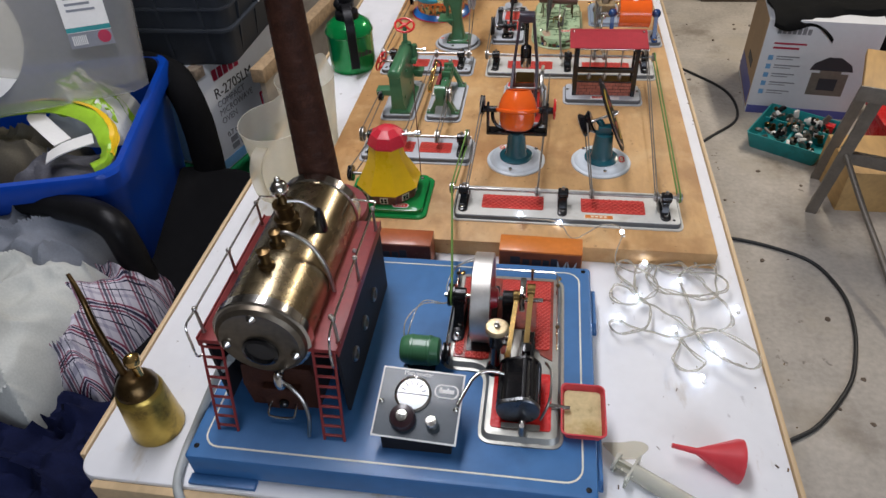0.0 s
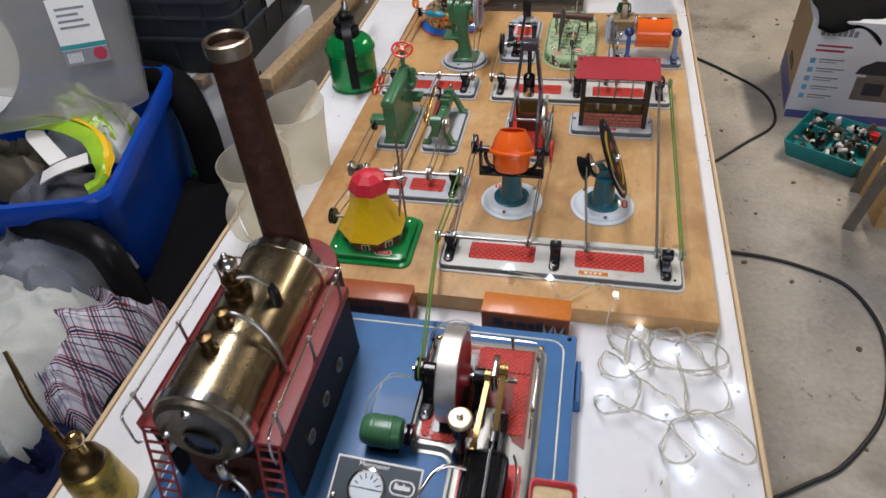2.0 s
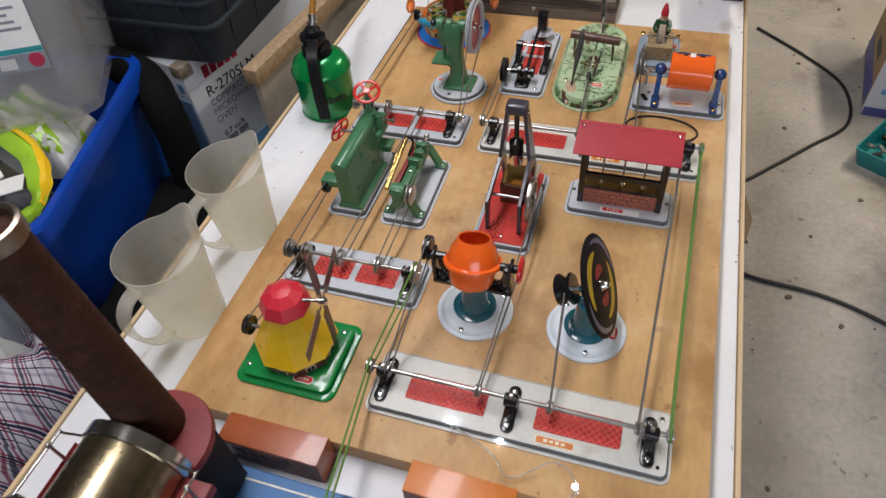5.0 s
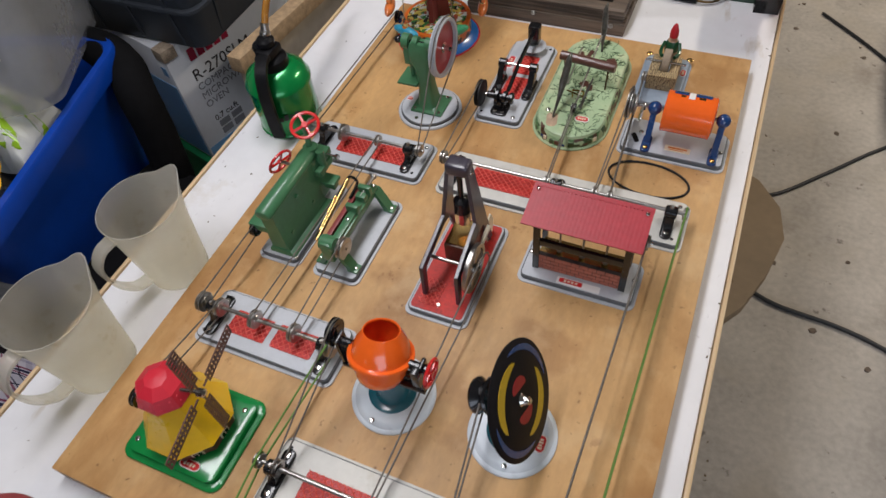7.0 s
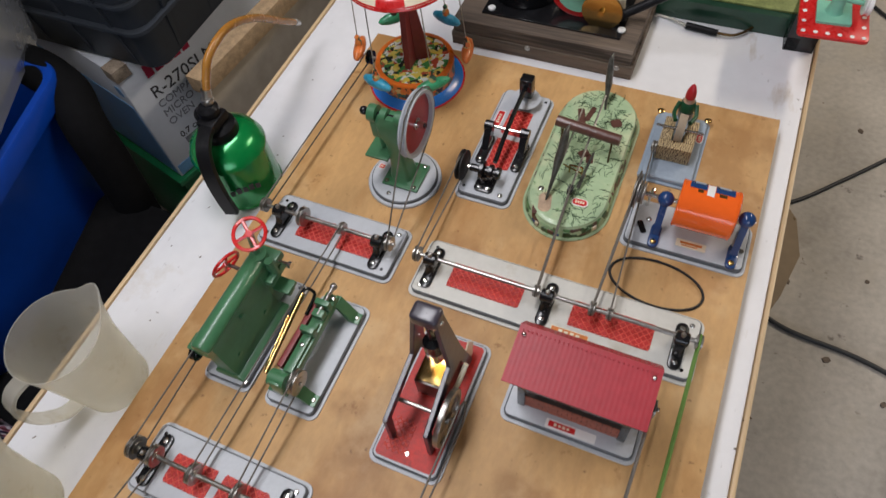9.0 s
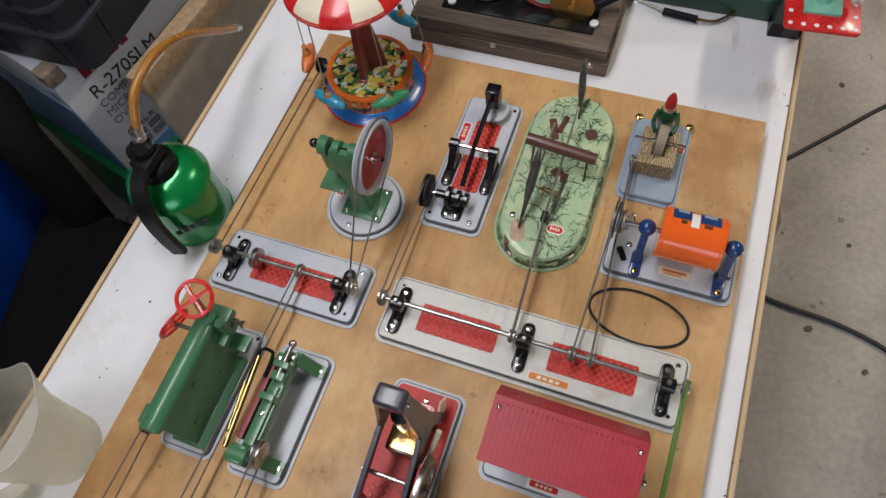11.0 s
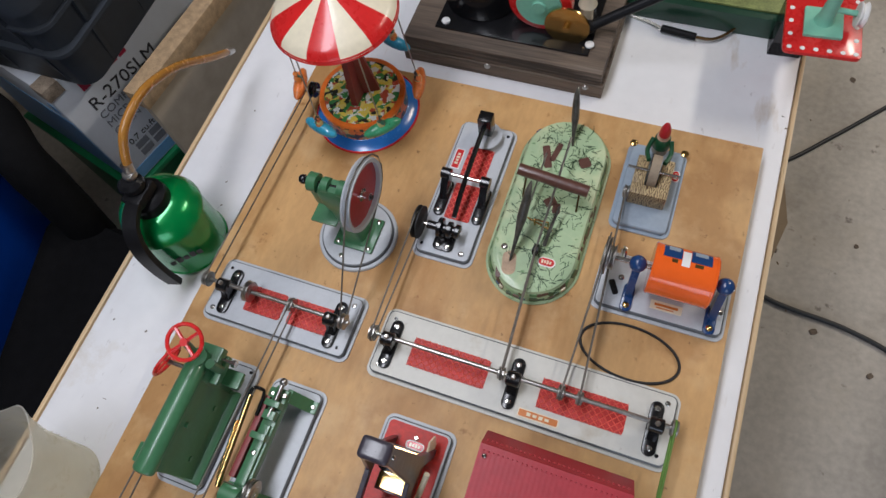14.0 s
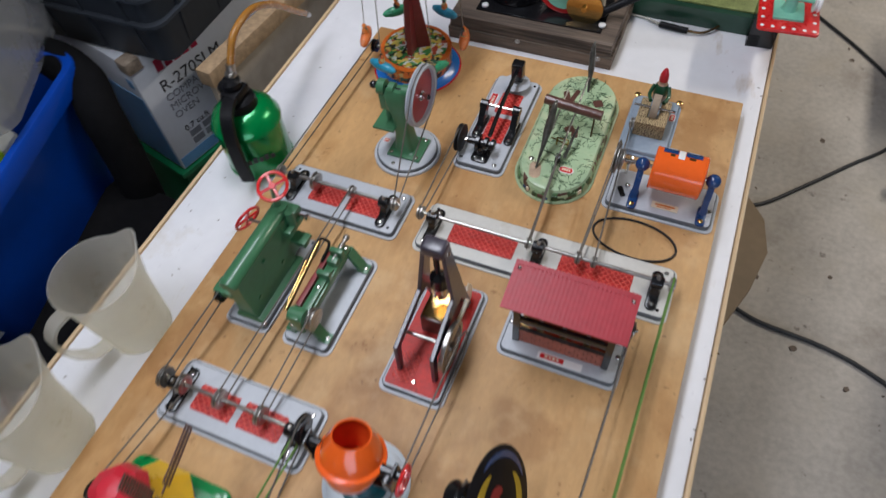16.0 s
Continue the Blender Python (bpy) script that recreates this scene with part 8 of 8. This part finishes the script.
plastic_bin()
sb = thing("shopping_bag", -1.06, 0.40, 0.60, "crumpled white and lime green plastic bag in the bin", "bag")
SB = Matrix.Translation((1.06, -0.40, -0.60))
part("film", moved(drape(-1.090, 0.420, 0.075, 0.062, 0.655, 0.095, 2, fold=0.06, n=60), SB), BAGWHITE, sb)
hem_line = [(-1.36, 0.355, 0.690), (-1.249, 0.378, 0.722), (-1.136, 0.384, 0.736), (-1.031, 0.352, 0.738), (-0.972, 0.303, 0.724), (-0.964, 0.262, 0.702), (-0.985, 0.236, 0.690)]


def ribbon(points, drops, k=8):
    """A band of soft film along a line: pairs of (outward, down) give its section."""
    line = smooth_line(points, k)
    rows = []
    for j, (o, dz) in enumerate(drops):
        row = []
        for i, p in enumerate(line):
            d = (line[min(i + 1, len(line) - 1)] - line[max(i - 1, 0)]).normalized()
            side = Vector((d.y, -d.x, 0))
            wob = 0.0012 * math.sin(i * 0.5 + j) + 0.0008 * math.sin(i * 1.1 + 2 * j)
            row.append(p + side * (o + wob) + Vector((0, 0, dz + wob)))
        rows.append(row)
    return loft(rows, cap=False, closed=False)


part("hem", moved(ribbon(hem_line, ((-0.004, -0.010), (0.000, 0.000), (0.006, 0.002), (0.020, -0.002), (0.030, -0.008), (0.029, -0.0095), (0.018, -0.0045), (0.005, -0.001), (-0.002, -0.010))), SB), BAGLIME, sb, "lime green hem")
part("hem_stripe", moved(ribbon([Vector(p) + Vector((0, 0.004, 0.004)) for p in hem_line[1:6]], ((-0.006, -0.008), (-0.002, -0.001), (0.006, 0.0005), (0.006, -0.001), (-0.006, -0.010))), SB), YELLOW, sb, "yellow edge stripe")
rnd = random.Random(5)
leaves = []
for i in range(16):
    x, y = -1.080 + rnd.uniform(-0.055, 0.055), 0.415 + rnd.uniform(-0.04, 0.03)
    l, w = rnd.uniform(0.012, 0.024), rnd.uniform(0.004, 0.008)
    leaves.append((x, y, l, w, rnd.uniform(-0.6, 0.9)))
film = [o for o in sb.children if o.name.startswith("film")][0]
film_at = [tuple(v.co) for v in film.data.vertices]


def on_film(x, y):
    """Height of the bag's film at a place, in the bag's own axes."""
    return max(film_at, key=lambda c: -((c[0] - x) ** 2 + (c[1] - y) ** 2))[2]


for x, y, l, w, a in leaves:
    pts = []
    for i in range(16):
        t = 2 * math.pi * i / 16
        u, v = l * math.cos(t), w * math.sin(t)
        px, py = x + 1.06 + u * math.cos(a) - v * math.sin(a), y - 0.40 + u * math.sin(a) + v * math.cos(a)
        pts.append((px, py, on_film(px, py) + 0.003))
    part("leaf_print", loft([[(px, py, pz - 0.004) for px, py, pz in pts], pts]), BAGLIME, sb, "lime leaf print")
KHAKIDARK = mat("dull_khaki_cloth", (0.19, 0.165, 0.115), 0.9, var=0.25, scale=16, bump=0.4, fine=20)
SMOKE = mat("smoke_grey_cloth", (0.085, 0.085, 0.10), 0.9, var=0.4, scale=18, bump=0.4, fine=20)
solo("folded_clothes", drape(-1.215, 0.345, 0.115, 0.055, 0.60, 0.085, 5, fold=0.05), KHAKIDARK, "dull khaki clothes stuffed into the blue bin", "clothes")
solo("grey_jumper", drape(-1.085, 0.268, 0.10, 0.075, 0.60, 0.065, 7, fold=0.06, n=54), SMOKE, "smoke grey jumper stuffed into the blue bin", "clothes")


def strap(points, w, label):
    line = smooth_line(points, 5)
    rings = []
    for i, p in enumerate(line):
        d = (line[min(i + 1, len(line) - 1)] - line[max(i - 1, 0)]).normalized()
        side = d.cross(Vector((0, 0, 1))).normalized()
        rings.append([p + side * w * a + Vector((0, 0, b)) for a, b in ((-1, 0), (1, 0), (1, 0.002), (-1, 0.002))])
    solo("white_strap", loft(rings), WHITE, label, "strap")


strap([(-1.168, 0.380, 0.716), (-1.150, 0.345, 0.722), (-1.110, 0.315, 0.716), (-1.065, 0.285, 0.708)], 0.016, "white webbing strap across the clothes")
strap([(-1.075, 0.245, 0.700), (-1.045, 0.262, 0.712), (-1.005, 0.290, 0.716)], 0.019, "white webbing strap end beside the lime bag")


def clear_tub():
    t = thing("clear_tub", -1.300, 0.430, 0.690, "cloudy clear plastic tub with a white disc inside", "tub", 36)
    m = Matrix.Rotation(radians(-9), 4, "X") @ Matrix.Rotation(radians(4), 4, "Y")
    rings = [[(x, y, z) for x, y in rrect(-0.30 * s, 0.30 * s, -0.20 * s, 0.20 * s, 0.05, 8)] for z, s in ((0.03, 0.90), (0.035, 0.93), (0.30, 1.0), (0.305, 1.04), (0.32, 1.04), (0.32, 0.99), (0.05, 0.92))]
    part("tub", moved(loft(rings), m), CLEARTUB, t, "cloudy clear plastic shell")
    part("bowl", moved(lathe([(0.0, 0.0), (0.115, 0.0), (0.12, 0.02), (0.0, 0.03)], 40), m @ Matrix.Translation((-0.02, -0.155, 0.17)) @ Matrix.Rotation(radians(80), 4, "X")), WHITE, t, "pale round bowl inside")
    lab = m @ Matrix.Translation((0.205, -0.2, 0.185)) @ Matrix.Rotation(radians(87), 4, "X")
    st = part("label_sticker", moved(box(-0.036, 0.036, -0.055, 0.055, 0.0, 0.001), lab), WHITE, t)
    part("label_band", moved(box(-0.036, 0.036, -0.028, -0.020, 0.001, 0.0014), lab), TURQUOISE, st)
    part("label_block", moved(box(-0.036, 0.036, -0.055, -0.029, 0.001, 0.0014), lab), GREYINK, st)
    part("bar_code", moved(join(*[box(-0.030 + 0.003 * i, -0.0285 + 0.003 * i, -0.050, -0.034, 0.0014, 0.0018) for i in range(8)]), lab), WHITE, st)
    part("red_dot", moved(lathe([(0.011, 0.0014), (0.011, 0.002)], 20, 0.022, -0.040), lab), REDINK, st)
    part("text_bar", moved(join(*[box(-0.026, 0.020 - 0.006 * (i % 3), 0.006 + 0.010 * i, 0.010 + 0.010 * i, 0.001, 0.0014) for i in range(4)]), lab), GREYINK, st)


clear_tub()


def oven_box():
    b = thing("oven_carton", -1.030, 0.716, 0.350, "printed white and blue carton for a microwave oven", "carton", -15)
    # own axes: printed face looks along +x, plain face along -y
    part("carton", box(-0.34, 0.0, 0.0, 0.44, 0.0, 0.285, 0.003), CARDWHITE, b)
    part("blue_print", box(-0.335, -0.006, -0.0012, 0.0, 0.01, 0.20), CARDBLUE, b, "printed blue picture panel")
    part("blue_foot", box(0.0, 0.0012, 0.004, 0.436, 0.004, 0.030), CARDBLUE, b)
    part("foil_corner", box(-0.03, 0.0018, -0.0018, 0.03, 0.262, 0.2865, 0.001), mat("torn_tape", (0.34, 0.27, 0.20), 0.5, var=0.5, scale=60), b)
    face = Matrix(((0, 0, 1, 0.0004), (1, 0, 0, 0), (0, 1, 0, 0), (0, 0, 0, 1)))
    part("brand_bar", moved(join(*[box(0.050 + 0.021 * i, 0.066 + 0.021 * i, 0.235, 0.262, 0.0, 0.001) for i in range(5)]), face), REDINK, b)
    for text, size, x, z, m in (("R-270SLM", 0.037, 0.040, 0.190, INK), ("COMPACT", 0.023, 0.040, 0.166, GREYINK), ("MICROWAVE", 0.023, 0.040, 0.143, GREYINK), ("OVEN", 0.023, 0.040, 0.120, GREYINK), ("0.7 cu.ft", 0.020, 0.045, 0.080, INK)):
        lettering("lettering", text, size, face @ Matrix.Translation((x, z, 0.0)), m, b, 0.0005)
    for i in range(4):
        part("icon_print", moved(join(box(0.05 + 0.035 * (i % 2), 0.078 + 0.035 * (i % 2), 0.040 + 0.020 * (i // 2), 0.055 + 0.020 * (i // 2), 0.0, 0.0008)), face), GREYINK, b)
    part("code_print", moved(box(0.20, 0.27, 0.05, 0.13, 0.0, 0.0008), face), REDINK, b)
    part("code_inner", moved(box(0.207, 0.263, 0.057, 0.123, 0.0008, 0.0012), face), CARDWHITE, b)
    part("blue_badge", box(-0.026, -0.010, -0.0022, -0.0012, 0.225, 0.245), CARDBLUE, b)
    g = thing("green_crate", -1.040, 0.716, 0.0, "green plastic crate under the oven carton", "crate", -15)
    part("shell", box(-0.34, 0.004, -0.002, 0.44, 0.0, 0.335, 0.006), mat("crate_green", (0.010, 0.16, 0.055), 0.4), g)
    part("rim", box(-0.346, 0.018, -0.012, 0.452, 0.335, 0.349, 0.004), mat("crate_green_rim", (0.012, 0.19, 0.065), 0.4), g)


oven_box()


def grey_crate():
    c = thing("grey_crate", -1.185, 0.955, 0.638, "ribbed dark grey stacking crate on the carton", "crate", 0)
    hw, hd = 0.27, 0.23
    rings = [[(x, y, z) for x, y in rrect(-hw * s, hw * s, -hd * s, hd * s, 0.03, 5)] for z, s in ((0.0, 0.90), (0.004, 0.915), (0.17, 0.97), (0.172, 1.0), (0.21, 1.01), (0.212, 0.98), (0.02, 0.89))]
    part("shell", loft(rings), CRATEGREY, c)
    for x in (-0.20, -0.10, 0.0, 0.10, 0.20):
        part("rib", slab([(-hd * 0.92, 0.01), (-hd * 1.0, 0.17), (-hd * 0.96, 0.17), (-hd * 0.90, 0.01)], "x", x - 0.004, x + 0.004), CRATEGREY, c)
    for y in (-0.15, -0.05, 0.05, 0.15):
        part("rib", slab([(hw * 0.92, 0.01), (hw * 1.0, 0.17), (hw * 0.96, 0.17), (hw * 0.90, 0.01)], "y", y - 0.004, y + 0.004), CRATEGREY, c)
    for z in (0.085, 0.135):
        part("band", loft([[(x, y, z + dz) for x, y in rrect(-hw * s, hw * s, -hd * s, hd * s, 0.03, 5)] for dz, s in ((0.0, 0.94 + z * 0.2), (0.0, 0.985), (0.006, 0.985), (0.006, 0.94 + z * 0.2))]), CRATEGREY, c)
    part("label_sticker", moved(box(0, 0.001, -0.05, 0.03, 0.0, 0.06), Matrix.Translation((hw * 0.985, 0.0, 0.09))), CARDWHITE, c)
    part("contents", moved(drape(0, 0, 0.22, 0.19, 0.19, 0.05, 9, 20), Matrix.Identity(4)), mat("crate_contents", (0.30, 0.27, 0.23), 0.8, var=0.4, scale=12), c, "pale papers inside")


grey_crate()
pl = thing("panel_board", -0.885, 0.765, 0.0, "old chipboard panel standing on edge behind the carton", "panel", -6)
part("panel", box(-0.014, 0.0, 0.0, 1.5, 0.0, 0.585, 0.001), PANELFACE, pl)
part("chip_edge", box(-0.030, 0.004, -0.004, 1.5, 0.585, 0.620, 0.002), CHIPBOARD, pl, "raw chipboard edge")

solo("khaki_trousers", drape(-1.07, -0.030, 0.155, 0.135, 0.50, 0.165, 1, 96, 0.060), KHAKI, "crumpled pale khaki trousers piled on the chair", "clothes")
solo("grey_shirt", drape(-1.12, 0.135, 0.17, 0.085, 0.52, 0.14, 3, 72, 0.06), GREYCLOTH, "grey-blue shirt under the trousers", "clothes")
solo("plaid_bag", drape(-0.985, 0.035, 0.115, 0.135, 0.47, 0.095, 6, 90, 0.07), PLAID, "woven plaid laundry bag under the clothes", "bag")
solo("navy_jacket", drape(-0.98, -0.25, 0.28, 0.22, 0.30, 0.29, 8, 90, 0.09), NAVYCLOTH, "dark navy jacket hanging over the chair", "clothes")
solo("cloth_stool", box(-1.15, -0.74, -0.46, -0.06, 0.0, 0.31, 0.01), CARD, "cardboard box under the navy jacket", "carton")

# ---- the open floor ----
solo("black_cable", tube([(0.15, 1.02, 0.006), (0.234, 0.985, 0.006), (0.374, 0.968, 0.006), (0.48, 0.935, 0.006), (0.571, 0.876, 0.006), (0.612, 0.76, 0.006), (0.606, 0.644, 0.006), (0.575, 0.53, 0.006), (0.532, 0.44, 0.006), (0.44, 0.33, 0.006), (0.362, 0.277, 0.006), (0.20, 0.18, 0.006), (0.02, 0.08, 0.006)], 0.0052, 10, 8), CABLE, "black rubber cable curving over the floor", "cable", "floor cables")
solo("black_cable", tube([(0.10, 1.30, 0.005), (0.197, 1.337, 0.005), (0.30, 1.44, 0.005), (0.40, 1.55, 0.005), (0.50, 1.66, 0.005), (0.525, 1.78, 0.005), (0.50, 1.91, 0.005), (0.40, 2.045, 0.005), (0.25, 2.2, 0.005)], 0.0050, 10, 8), CABLE, "black rubber cable curving over the floor", "cable", "floor cables")


solo("cardboard_sheet", prism([(-0.45, 0.80), (0.05, 0.82), (0.110, 0.86), (0.165, 0.94), (0.205, 1.05), (0.230, 1.17), (0.210, 1.27), (0.15, 1.35), (0.06, 1.40), (-0.45, 1.40)], 0.0005, 0.03, 0.004), mat("brown_card", (0.25, 0.185, 0.115), 0.75, var=0.15, scale=6), "brown cardboard sheet lying under the table", "cardboard")


def work_stool():
    s = thing("step_stool", 0.600, 1.062, 0, "steel-framed step stool with worn wooden top", "step stool", -20)
    part("top", box(0.0, 0.42, 0.0, 0.24, 0.44, 0.462, 0.004), PINE, s, "worn wooden top")
    part("top_edge", box(-0.004, 0.424, -0.006, -0.001, 0.42, 0.462, 0.001), GALV, s)
    for x0, y0, x1, y1 in ((0.05, 0.03, 0.004, 0.074), (0.04, 0.20, 0.0, 0.27), (0.38, 0.03, 0.42, 0.05)):
        part("leg", loft([[(x0 + a, y0 + b, 0.44) for a, b in ((-0.015, -0.010), (0.015, -0.010), (0.015, 0.010), (-0.015, 0.010))], [(x1 + a, y1 + b, 0.0) for a, b in ((-0.015, -0.010), (0.015, -0.010), (0.015, 0.010), (-0.015, 0.010))]]), GALV, s, "angled galvanised leg")
    part("brace", tube([(0.02, 0.07, 0.24), (0.10, -0.10, 0.17), (0.185, -0.26, 0.10), (0.26, -0.42, 0.03)], 0.008, 12, 4), GALV, s, "bare steel brace tube")
    part("cross_bar", box(0.03, 0.40, 0.05, 0.07, 0.20, 0.235, 0.002), GALV, s)


work_stool()


def tool_tray():
    t = thing("parts_tray", 0.665, 1.530, 0, "turquoise plastic parts tray heaped with fittings", "tray", -32)
    rings = [[(x, y, z) for x, y in rrect(-0.125 * s, 0.125 * s, -0.125 * s, 0.125 * s, 0.012, 4)] for z, s in ((0.0, 0.86), (0.004, 0.88), (0.062, 1.0), (0.062, 0.97), (0.01, 0.86))]
    part("shell", loft(rings), TURQUOISE, t)
    part("divider", join(box(-0.11, 0.11, 0.02, 0.026, 0.006, 0.058), box(-0.004, 0.004, -0.105, 0.02, 0.006, 0.05)), TURQUOISE, t)
    rnd = random.Random(3)
    for i in range(80):
        x, y, z = rnd.uniform(-0.100, 0.100), rnd.uniform(-0.10, 0.10), rnd.uniform(0.030, 0.078)
        q = Matrix.Translation((x, y, z)) @ Euler((rnd.uniform(0, 3), rnd.uniform(0, 3), rnd.uniform(0, 3))).to_matrix().to_4x4()
        r = rnd.uniform(0.007, 0.016)
        kind = i % 3
        bm = lathe([(r, -0.004), (r, 0.004), (r * 0.5, 0.0045), (r * 0.5, -0.0045), (r, -0.004)], 18) if kind == 0 else rod((-r, 0, 0), (r * 1.4, 0, 0), r * 0.5, n=8) if kind == 1 else box(-r, r, -r * 0.6, r * 0.6, -0.005, 0.005, 0.001)
        part("fitting", moved(bm, q), (STEEL, WHITE, BLACKPLASTIC, GALV, DARKBRASS)[i % 5], t)
    part("flask", moved(rod((0.02, 0.09, 0.05), (0.06, 0.07, 0.06), 0.014, n=14), Matrix.Identity(4)), WHITE, t)
    part("red_cap", box(0.075, 0.105, 0.075, 0.105, 0.03, 0.06, 0.003), RED, t)


tool_tray()


def cooker_box():
    b = thing("cooker_carton", 0.55, 1.745, 0, "white printed carton for a cooker, draped with black cloth", "carton", -7)
    part("carton", box(0.0, 0.37, 0.0, 0.34, 0.0, 0.36, 0.003), CARDWHITE, b)
    part("side_face", box(-0.0015, 0.0, 0.004, 0.336, 0.02, 0.356), CARD, b, "plain cardboard side")
    part("violet_band", box(0.003, 0.367, -0.0014, 0.0, 0.0, 0.030), PURPLE, b)
    part("violet_band", box(-0.0028, -0.0015, 0.01, 0.33, 0.03, 0.10), PURPLE, b)
    part("hand_hole", box(-0.003, -0.0015, 0.10, 0.20, 0.13, 0.16), INK, b)
    part("brand_bar", join(*[box(0.035 + 0.016 * i, 0.047 + 0.016 * i, -0.001, 0.0, 0.310, 0.330 + 0.006 * (i % 2)) for i in range(7)]), GREYINK, b)
    for i in range(5):
        part("text_bar", box(0.055, 0.13 + 0.01 * (i % 2), -0.001, 0.0, 0.225 - 0.033 * i, 0.229 - 0.033 * i), GREYINK, b)
        part("text_bar", box(0.055, 0.11, -0.001, 0.0, 0.216 - 0.033 * i, 0.219 - 0.033 * i), GREYINK, b)
        part("icon_print", box(0.028, 0.044, -0.001, 0.0, 0.212 - 0.033 * i, 0.230 - 0.033 * i), CARDBLUE, b)
    part("heading_bar", join(box(0.035, 0.14, -0.001, 0.0, 0.272, 0.278), box(0.035, 0.12, -0.001, 0.0, 0.255, 0.262)), REDINK, b)
    part("pot_print", join(box(0.185, 0.305, -0.001, 0.0, 0.09, 0.175), box(0.21, 0.28, -0.001, 0.0, 0.175, 0.185)), GALV, b, "printed steel cooker")
    part("pot_lid_print", slab([(0.175, 0.185), (0.315, 0.185), (0.305, 0.21), (0.265, 0.235), (0.225, 0.235), (0.185, 0.21)], "y", -0.001, 0.0), INK, b)
    part("pot_screen_print", box(0.215, 0.275, -0.0018, -0.001, 0.11, 0.155), INK, b)
    cloth = []
    for j in range(25):
        row = []
        for i in range(31):
            u, v = i / 30, j / 24
            x, y = 0.56 + 0.46 * u, 1.70 + 0.40 * v
            drop = max(0, 0.05 - (y - 1.735)) * (0.5 + 3.2 * math.exp(-((u - 0.62) / 0.16) ** 2) + 2.5 * max(0, u - 0.8) * 5)
            row.append((x, max(y, 1.722) - 0.008 * math.sin(u * 20), 0.368 + 0.02 * noise.noise(Vector((x * 14, y * 14, 0))) + 0.015 - drop * (0.6 + 0.5 * abs(math.sin(u * 5 + 0.6)))))
        cloth.append(row)
    solo("black_cloth", loft(cloth, cap=False, closed=False), DARKCLOTH, "black cloth thrown over the carton", "cloth")


cooker_box()
rc = thing("red_basket", 0.99, 1.50, 0, "red plastic basket with square holes", "basket")
part("rim", join(box(-0.10, 0.12, -0.10, 0.10, 0.12, 0.14, 0.003)), RED, rc)
part("side", box(-0.095, 0.115, -0.095, 0.095, 0.0, 0.12, 0.004), RED, rc)
for i in range(6):
    for j in range(3):
        part("hole", box(-0.085 + 0.032 * i, -0.065 + 0.032 * i, -0.0975, -0.095, 0.02 + 0.033 * j, 0.042 + 0.033 * j), WHITE, rc)
solo("pine_box", box(0.70, 1.05, 1.14, 1.36, 0.0, 0.14, 0.003), PINE, "raw pine box under the step stool", "box")
solo("dark_trunk", box(0.55, 1.2, 2.85, 3.3, 0.0, 0.35, 0.01), OLDWOOD, "dark wooden trunk far across the floor", "trunk")
rnd = random.Random(8)
bits = []
for i in range(60):
    x, y, r = rnd.uniform(0.12, 1.0), rnd.uniform(0.2, 2.6), rnd.uniform(0.003, 0.011)
    n = rnd.randint(5, 7)
    bits.append(prism([(x + r * rnd.uniform(0.5, 1) * math.cos(2 * math.pi * k / n), y + r * rnd.uniform(0.5, 1) * math.sin(2 * math.pi * k / n)) for k in range(n)], 0.0, rnd.uniform(0.0015, 0.004)))
solo("floor_debris", join(*bits), mat("debris", (0.13, 0.10, 0.075), 0.9, var=0.5, scale=40), "scattered dirt flakes and leaf bits on the floor", "debris", kind="stuff")
